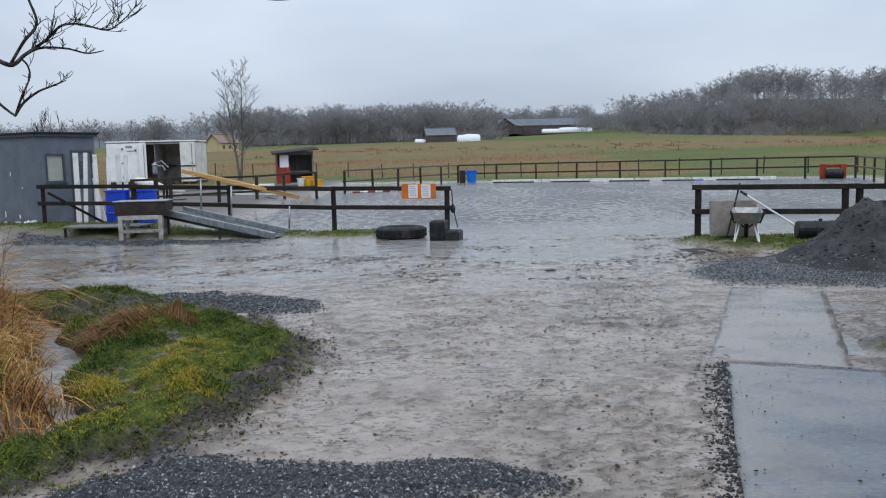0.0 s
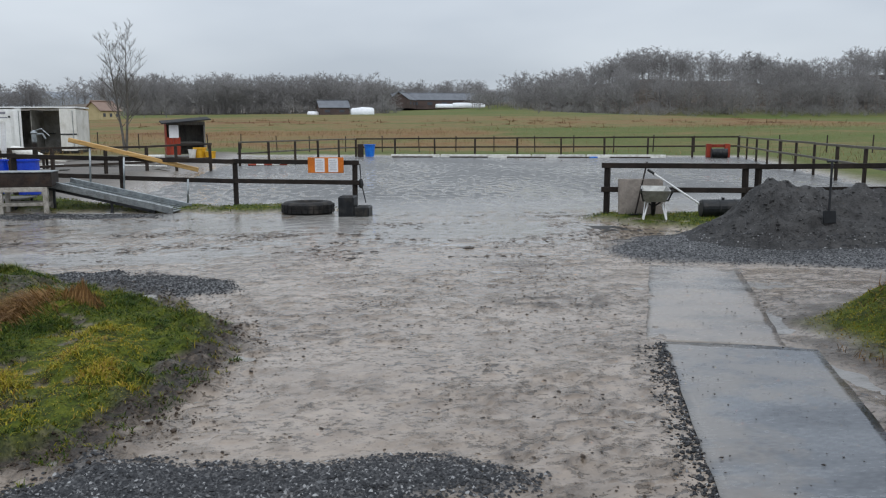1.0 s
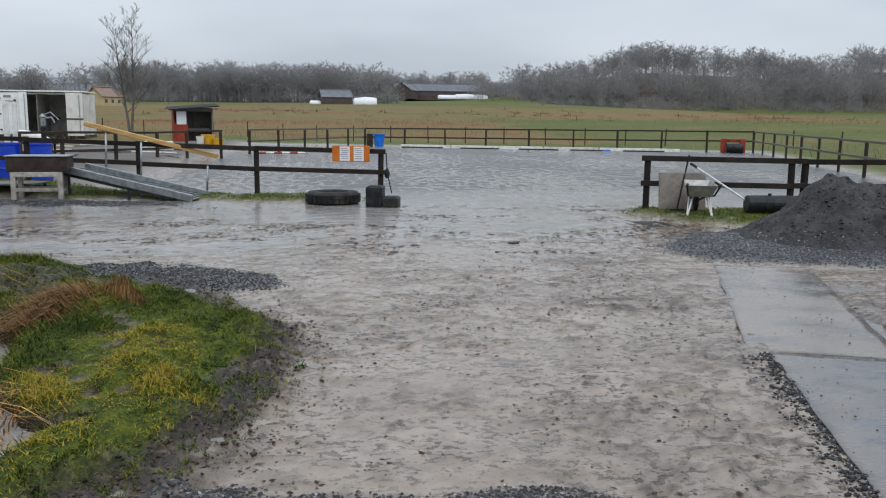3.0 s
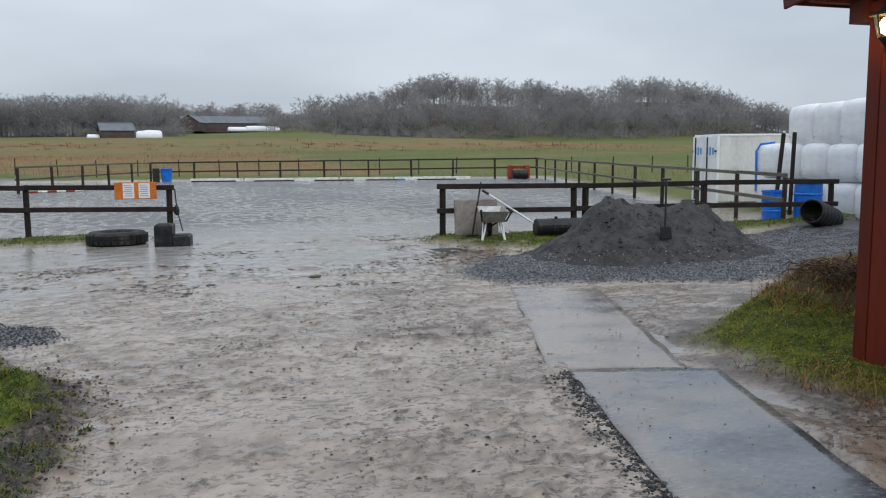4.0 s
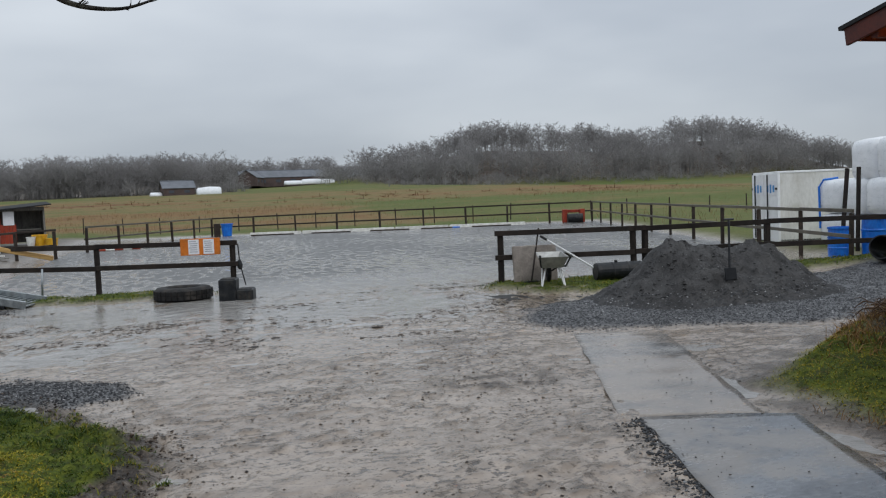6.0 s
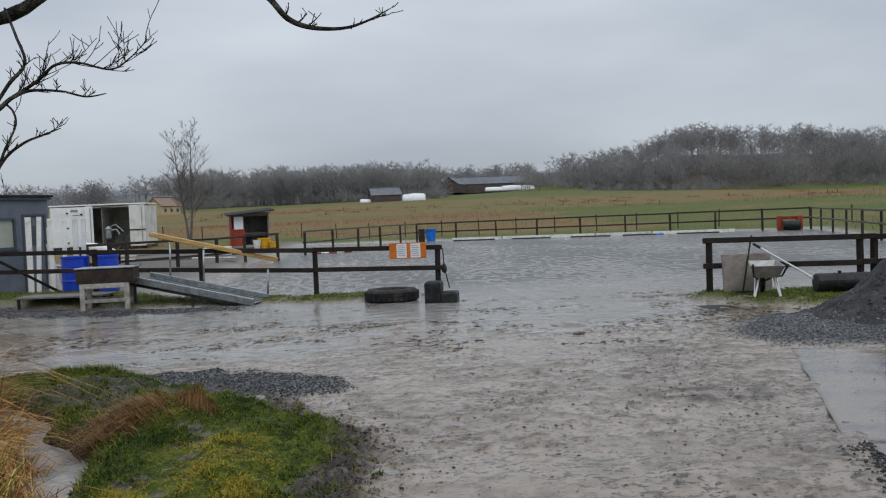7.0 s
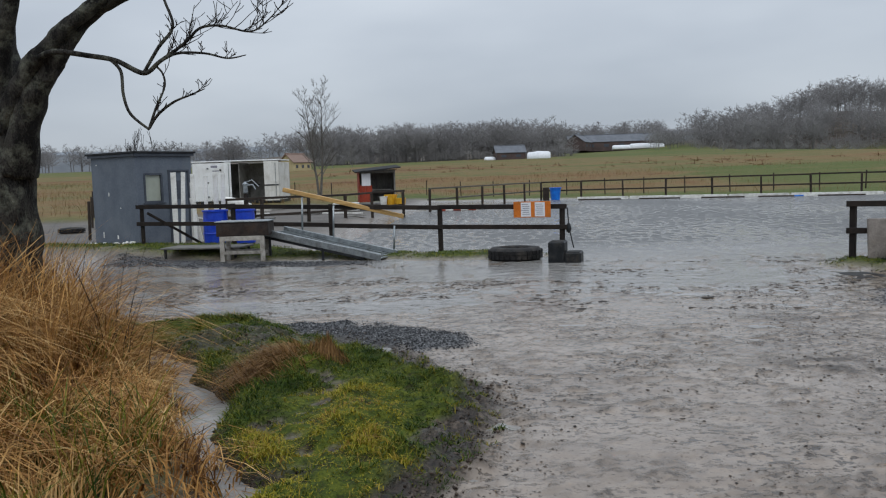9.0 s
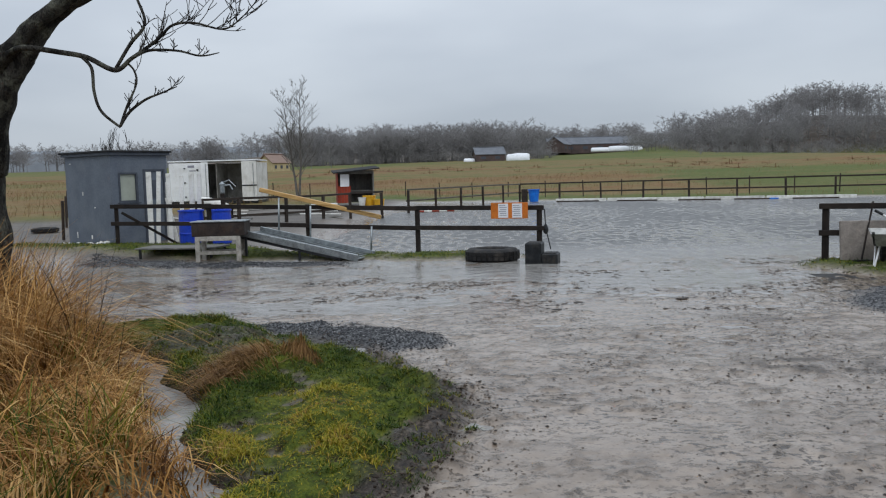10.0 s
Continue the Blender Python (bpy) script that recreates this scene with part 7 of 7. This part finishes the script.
x, y, z, rs = scatter(105000, (-12, -2.2, 3.6, 16.5), 7, on_straw)
d = inside(STRAW_BANK, x, y)
tall = 0.40 + 0.45 * step(0.2, 1.6, d) + 0.28 * step(1.5, 3.0, d) + 0.95 * np.exp(-(((x + 4.9) / 0.9) ** 2 + ((y - 8.2) / 0.7) ** 2))
blades("tall_straw", x, y, z - 0.02, tall * rs.uniform(0.6, 1.25, len(x)), rs.uniform(0.003, 0.0075, len(x)), 1.15, 8, M["straw"], "tall dead straw-coloured grass on the ditch bank", 0.72, 5.2 + 9.0 * fbm(x, y, 1.3, 3, 19))
x, y, z, rs = scatter(18000, (-9, -2.6, 4, 12), 9, lambda x, y, z, mk, u: (inside(STRAW_BANK, x, y) > 0.15) & (fbm(x, y, 0.9, 2, 55) > 0.05))
blades("bank_green", x, y, z - 0.01, rs.uniform(0.25, 0.62, len(x)), rs.uniform(0.003, 0.006, len(x)), 0.9, 10, M["grass"], "green grass among the straw on the ditch bank", 0.5)
x, y, z, rs = scatter(1100, (-8.5, -3.2, 7.4, 14.5), 11, lambda x, y, z, mk, u: (inside(STRAW_BANK, x, y) > 0.1))
blades("dry_stalk", x, y, z, rs.uniform(0.7, 1.35, len(x)), rs.uniform(0.003, 0.006, len(x)), 0.5, 12, M["twig"], "dark dry weed stalks standing in the straw", 0.2)
# torn tufts in the trodden edge of the island
rs = np.random.RandomState(91)
cx_, cy_ = rs.uniform(-2.4, -0.6, 420), rs.uniform(4.4, 9.4, 420)
d_ = inside(TURF_ISLAND, cx_, cy_)
keep_ = (d_ > -0.30) & (d_ < 0.35)
cx_, cy_ = np.repeat(cx_[keep_], 34), np.repeat(cy_[keep_], 34)
x, y = cx_ + rs.normal(0, 0.028, len(cx_)), cy_ + rs.normal(0, 0.028, len(cx_))
z, _ = land(x, y)
blades("torn_turf", x, y, z - 0.008, rs.uniform(0.02, 0.075, len(x)), rs.uniform(0.002, 0.0045, len(x)), 1.2, 92, M["grass"], "torn tufts of grass in the trodden mud", 0.6, short=True)
# the two brown tussocks on the island
rs = np.random.RandomState(380)
a_, r_ = rs.uniform(0, 6.28, 600), 0.15 * rs.uniform(0, 1, 600) ** 0.8
x, y = -2.20 + r_ * np.cos(a_) * 1.25, 8.12 + r_ * np.sin(a_)
z, _ = land(x, y)
blades("dead_tussock", x, y, z - 0.02, (0.28 - 1.1 * r_) * rs.uniform(0.6, 1.1, 600), rs.uniform(0.003, 0.006, 600), 0.62 * r_ / 0.15 + 0.05, 381, M["tussock"], "dark peaked tussock of dead grass on the turf", 0.2, a_ + np.pi)
u, v, w = rs.uniform(0, 1, 1500), rs.normal(0, 1, 1500), rs.normal(0, 1, 1500)
x, y = -2.50 - 0.30 * u + 0.15 * v, 8.15 - 0.45 * u + 0.15 * w
z, _ = land(x, y)
blades("dead_tussock", x, y, z - 0.01, rs.uniform(0.08, 0.26, 1500), rs.uniform(0.002, 0.005, 1500), 1.35, 382, M["tussock"], "matted brown tussock of dead grass hanging over the ditch", 0.85, 3.75 + 1.5 * fbm(x, y, 4.0, 2, 7))
x, y, z, rs = scatter(9000, (-8.0, -3.9, 6.8, 13), 53, lambda x, y, z, mk, u: (inside(STRAW_BANK, x, y) > 0.35) & (u < 0.9))
blades("standing_straw", x, y, z - 0.02, rs.uniform(0.75, 1.35, len(x)), rs.uniform(0.0025, 0.0055, len(x)), 0.75, 54, M["straw"], "standing dead grass round the old tree", 0.5)
# grass along the fences
x, y, z, rs = scatter(40000, (-14, 1, 17.8, 23.4), 13, lambda x, y, z, mk, u: (inside(RIDGE_LEFT, x, y) > -0.1) & (u < mk["turf"] * 0.8) & (z > -0.02))
blades("fence_grass", x, y, z - 0.01, rs.uniform(0.025, 0.085, len(x)), rs.uniform(0.004, 0.009, len(x)), 1.1, 14, M["grass"], "wet grass along the timber fence", short=True)
x, y, z, rs = scatter(22000, (4.4, 14.6, 13.4, 16.7), 15, lambda x, y, z, mk, u: (inside(RIDGE_RIGHT, x, y) > -0.1) & (u < mk["turf"] * 0.8) & (z > -0.02))
blades("fence_grass", x, y, z - 0.01, rs.uniform(0.025, 0.085, len(x)), rs.uniform(0.004, 0.009, len(x)), 1.1, 16, M["grass"], "wet grass along the timber fence", short=True)
# rough grass of the meadow behind the arena
x, y, z, rs = scatter(42000, (-70, 75, 30, 110), 17, lambda x, y, z, mk, u: (mk["field"] > 0.8) & (u < (0.15 + 0.85 * (fbm(x * 0.4, y, 0.08, 3, 63) > 0.0)) * (1 - 0.75 * mk["lush"])))
blades("meadow_grass", x, y, z - 0.03, rs.uniform(0.2, 0.65, len(x)), rs.uniform(0.008, 0.018, len(x)), 0.6, 18, M["field_grass"], "rough dead grass of the meadow behind the arena", 0.4)


def stones(name, x, y, z, size, seed, material, label, flat=0.7, caps=False, long=1.0):
    """Loose angular stones of eight faces, or half-sunk caps of four."""
    rs = np.random.RandomState(seed)
    n = len(x)
    oct_v = np.array([[1, 0, 0], [0, 1, 0], [-1, 0, 0], [0, -1, 0], [0, 0, 1], [0, 0, -1]], float)
    tri = np.array([[0, 1, 4], [1, 2, 4], [2, 3, 4], [3, 0, 4], [1, 0, 5], [2, 1, 5], [3, 2, 5], [0, 3, 5]])
    if caps:
        tri = tri[:4]
    v = oct_v[None] * np.array([long, 1.0, 1.0]) * rs.uniform(0.6, 1.25, (n, 6, 1)) + rs.uniform(-0.25, 0.25, (n, 6, 3))
    a = rs.uniform(0, 6.28, n)
    c, s = np.cos(a)[:, None], np.sin(a)[:, None]
    vx, vy, vz = v[..., 0] * c - v[..., 1] * s, v[..., 0] * s + v[..., 1] * c, v[..., 2] * flat
    v = np.stack([vx, vy, vz], -1) * size[:, None, None] + np.stack([x, y, z], -1)[:, None]
    ob = loose_mesh(name, v.reshape(-1, 3), (tri[None] + (np.arange(n) * 6)[:, None, None]).reshape(-1, 3), material)
    return tagged(ob, label, "stones", kind="stuff")


def stone_material(name, stops, rough):
    m, nt, p = nodes_of(name)
    geo = nt.nodes.new("ShaderNodeNewGeometry")
    nt.links.new(ramp(nt, geo.outputs["Random Per Island"], stops), p.inputs["Base Color"])
    p.inputs["Roughness"].default_value = rough
    return m


M["pebble"] = stone_material("pebble", [(0.0, (0.014, 0.015, 0.018)), (0.6, (0.034, 0.035, 0.038)), (0.9, (0.085, 0.085, 0.088)), (1.0, (0.34, 0.34, 0.34))], 0.6)
M["pebble"].node_tree.nodes["Principled BSDF"].inputs["Specular IOR Level"].default_value = 0.3
M["mud_clod"] = stone_material("mud_clod", [(0.0, (0.016, 0.011, 0.008)), (0.7, (0.050, 0.036, 0.026)), (1.0, (0.11, 0.084, 0.064))], 0.6)
M["mud_clod"].node_tree.nodes["Principled BSDF"].inputs["Specular IOR Level"].default_value = 0.2

x, y, z, rs = scatter(42000, (-2.4, 1.4, 3.8, 5.0), 21, lambda x, y, z, mk, u: (u < mk["gravel"]) & (z > 0.0))
stones("strip_gravel", x, y, z, rs.uniform(0.005, 0.016, len(x)), 22, M["pebble"], "wet grey gravel strip at the yard's edge", 0.7, True)
x, y, z, rs = scatter(48000, (3.6, 12.5, 9.2, 14.4), 23, lambda x, y, z, mk, u: (u < mk["gravel"]))
z = np.maximum(z, heap_height(x, y) + 0.03)
stones("yard_gravel", x, y, z, rs.uniform(0.007, 0.019, len(x)) * np.where(z > 0.25, 0.5, 1.0), 24, M["pebble"], "wet dark gravel round the sand heap", 0.7, True)
x, y, z, rs = scatter(18000, (-4.2, -0.8, 8.6, 11.6), 25, lambda x, y, z, mk, u: (u < mk["gravel"]))
stones("patch_gravel", x, y, z, rs.uniform(0.006, 0.018, len(x)), 26, M["pebble"], "wet gravel patch beside the turf")
x, y, z, rs = scatter(16000, (-10, -3, 17.3, 20.5), 29, lambda x, y, z, mk, u: (u < mk["gravel"]))
stones("verge_gravel", x, y, z, rs.uniform(0.008, 0.022, len(x)), 30, M["pebble"], "wet dark gravel in front of the timber fence")
rs = np.random.RandomState(27)
t = rs.uniform(0, 1, 2600)
x, y = 2.66 - 1.5 * t - np.abs(rs.normal(0.02, 0.09, 2600)), 6.75 - 4.85 * t
z, _ = land(x, y)
stones("edge_gravel", x, y, z, rs.uniform(0.006, 0.018, 2600), 28, M["pebble"], "small stones along the mat's edge")


def mud_keep(x, y, z, mk, u):
    free = (mk["turf"] < 0.3) & (mk["gravel"] < 0.3) & (inside(STRAW_BANK, x, y) < -0.5) & (x > -1.9)
    dense = np.clip(fbm(x * 0.7, y, 0.8, 3, 41) * 1.6 + 0.45, 0.10, 1) * (0.12 + 1.6 * step(0.0, 0.4, fbm(x * 0.6, y * 1.3, 5.0, 3, 79)))
    edge = step(-0.9, -0.1, inside(TURF_ISLAND, x, y))
    rut = step(0.9, 0.3, np.abs(x - 2.0 - 0.2 * (y - 8.0))) * step(6.5, 7.5, y)
    return free & (z > -0.02) & (u < np.clip(dense * 0.5 + 0.9 * edge + 0.35 * rut, 0, 1))


x, y, z, rs = scatter(36000, (-2.2, 4.6, 3.6, 13.0), 31, mud_keep)
stones("mud_clods", x, y, z + 0.002, np.clip(rs.lognormal(-5.2, 0.5, len(x)), 0.0025, 0.016), 32, M["mud_clod"], "dark clods of churned mud on the yard", 0.4, True, 1.5)
x, y, z, rs = scatter(14000, (-6, 5.5, 11.5, 17.5), 33, lambda x, y, z, mk, u: (mk["turf"] < 0.3) & (mk["gravel"] < 0.3) & (z > -0.012) & (u < 1.3 * step(-0.1, 0.4, fbm(x * 0.5, y * 1.2, 1.8, 3, 83))))
stones("mud_clods", x, y, z + 0.002, np.clip(rs.lognormal(-4.2, 0.5, len(x)), 0.006, 0.05), 34, M["mud_clod"], "dark churned mud showing through the flood water", 0.2, True, 2.0)
x, y, z, rs = scatter(12000, (-3.4, -0.2, 4.6, 10.6), 35, lambda x, y, z, mk, u: (mk["churn"] > 0.4) & (mk["turf"] < 0.5) & (inside(TURF_ISLAND, x, y) > -0.6))
stones("edge_clods", x, y, z, np.clip(rs.lognormal(-5.1, 0.55, len(x)), 0.003, 0.018), 36, M["mud_clod"], "broken mud along the turf's edge", 0.8, False, 1.3)

x, y, z, rs = scatter(5200, (5.0, 10.2, 10.8, 14.2), 37, lambda x, y, z, mk, u: heap_height(x, y) > 0.12)
stones("sand_clods", x, y, heap_height(x, y) + 0.030, np.clip(rs.lognormal(-4.4, 0.5, len(x)), 0.006, 0.045), 38, M["sand"], "crumbling clods on the sand heap", 0.45)

rs = np.random.RandomState(71)
v = rs.uniform(0, 1, 420)
u = rs.uniform(0.06, 0.94, 420)
x, y = 3.95 + 1.03 * u - 3.05 * v, 10.3 - 0.35 * u - 8.3 * v
stones("mat_crumbs", x, y, np.full(420, 0.046), np.clip(rs.lognormal(-5.3, 0.5, 420), 0.0025, 0.014), 72, M["mud_clod"], "crumbs of mud trodden onto the mats", 0.4)

# thin posts of the field fence
rs = np.random.RandomState(61)
for k in range(40):
    fx = -30 + 2.6 * k
    fy = far_line(fx) + 7 + rs.uniform(-0.4, 0.4) if fx > -4 else 66 + rs.uniform(-1, 1)
    solid("field_post", beam((0, 0, -0.2), (rs.uniform(-0.06, 0.06), 0, 1.15), 0.07, 0.07, 0.01), M["arena_wood"], pose(fx, fy, height(fx, fy)), "thin weathered post of the field fence", "post", "field fence posts")
for (px, py) in ((-12.8, 24.6), (-16.0, 31.0), (-18.5, 36.0), (-21, 41)):
    solid("field_post", beam((0, 0, -0.2), (0.04, 0, 1.15), 0.07, 0.07, 0.01), M["arena_wood"], pose(px, py, height(px, py)), "thin weathered post of the field fence", "post", "field fence posts")
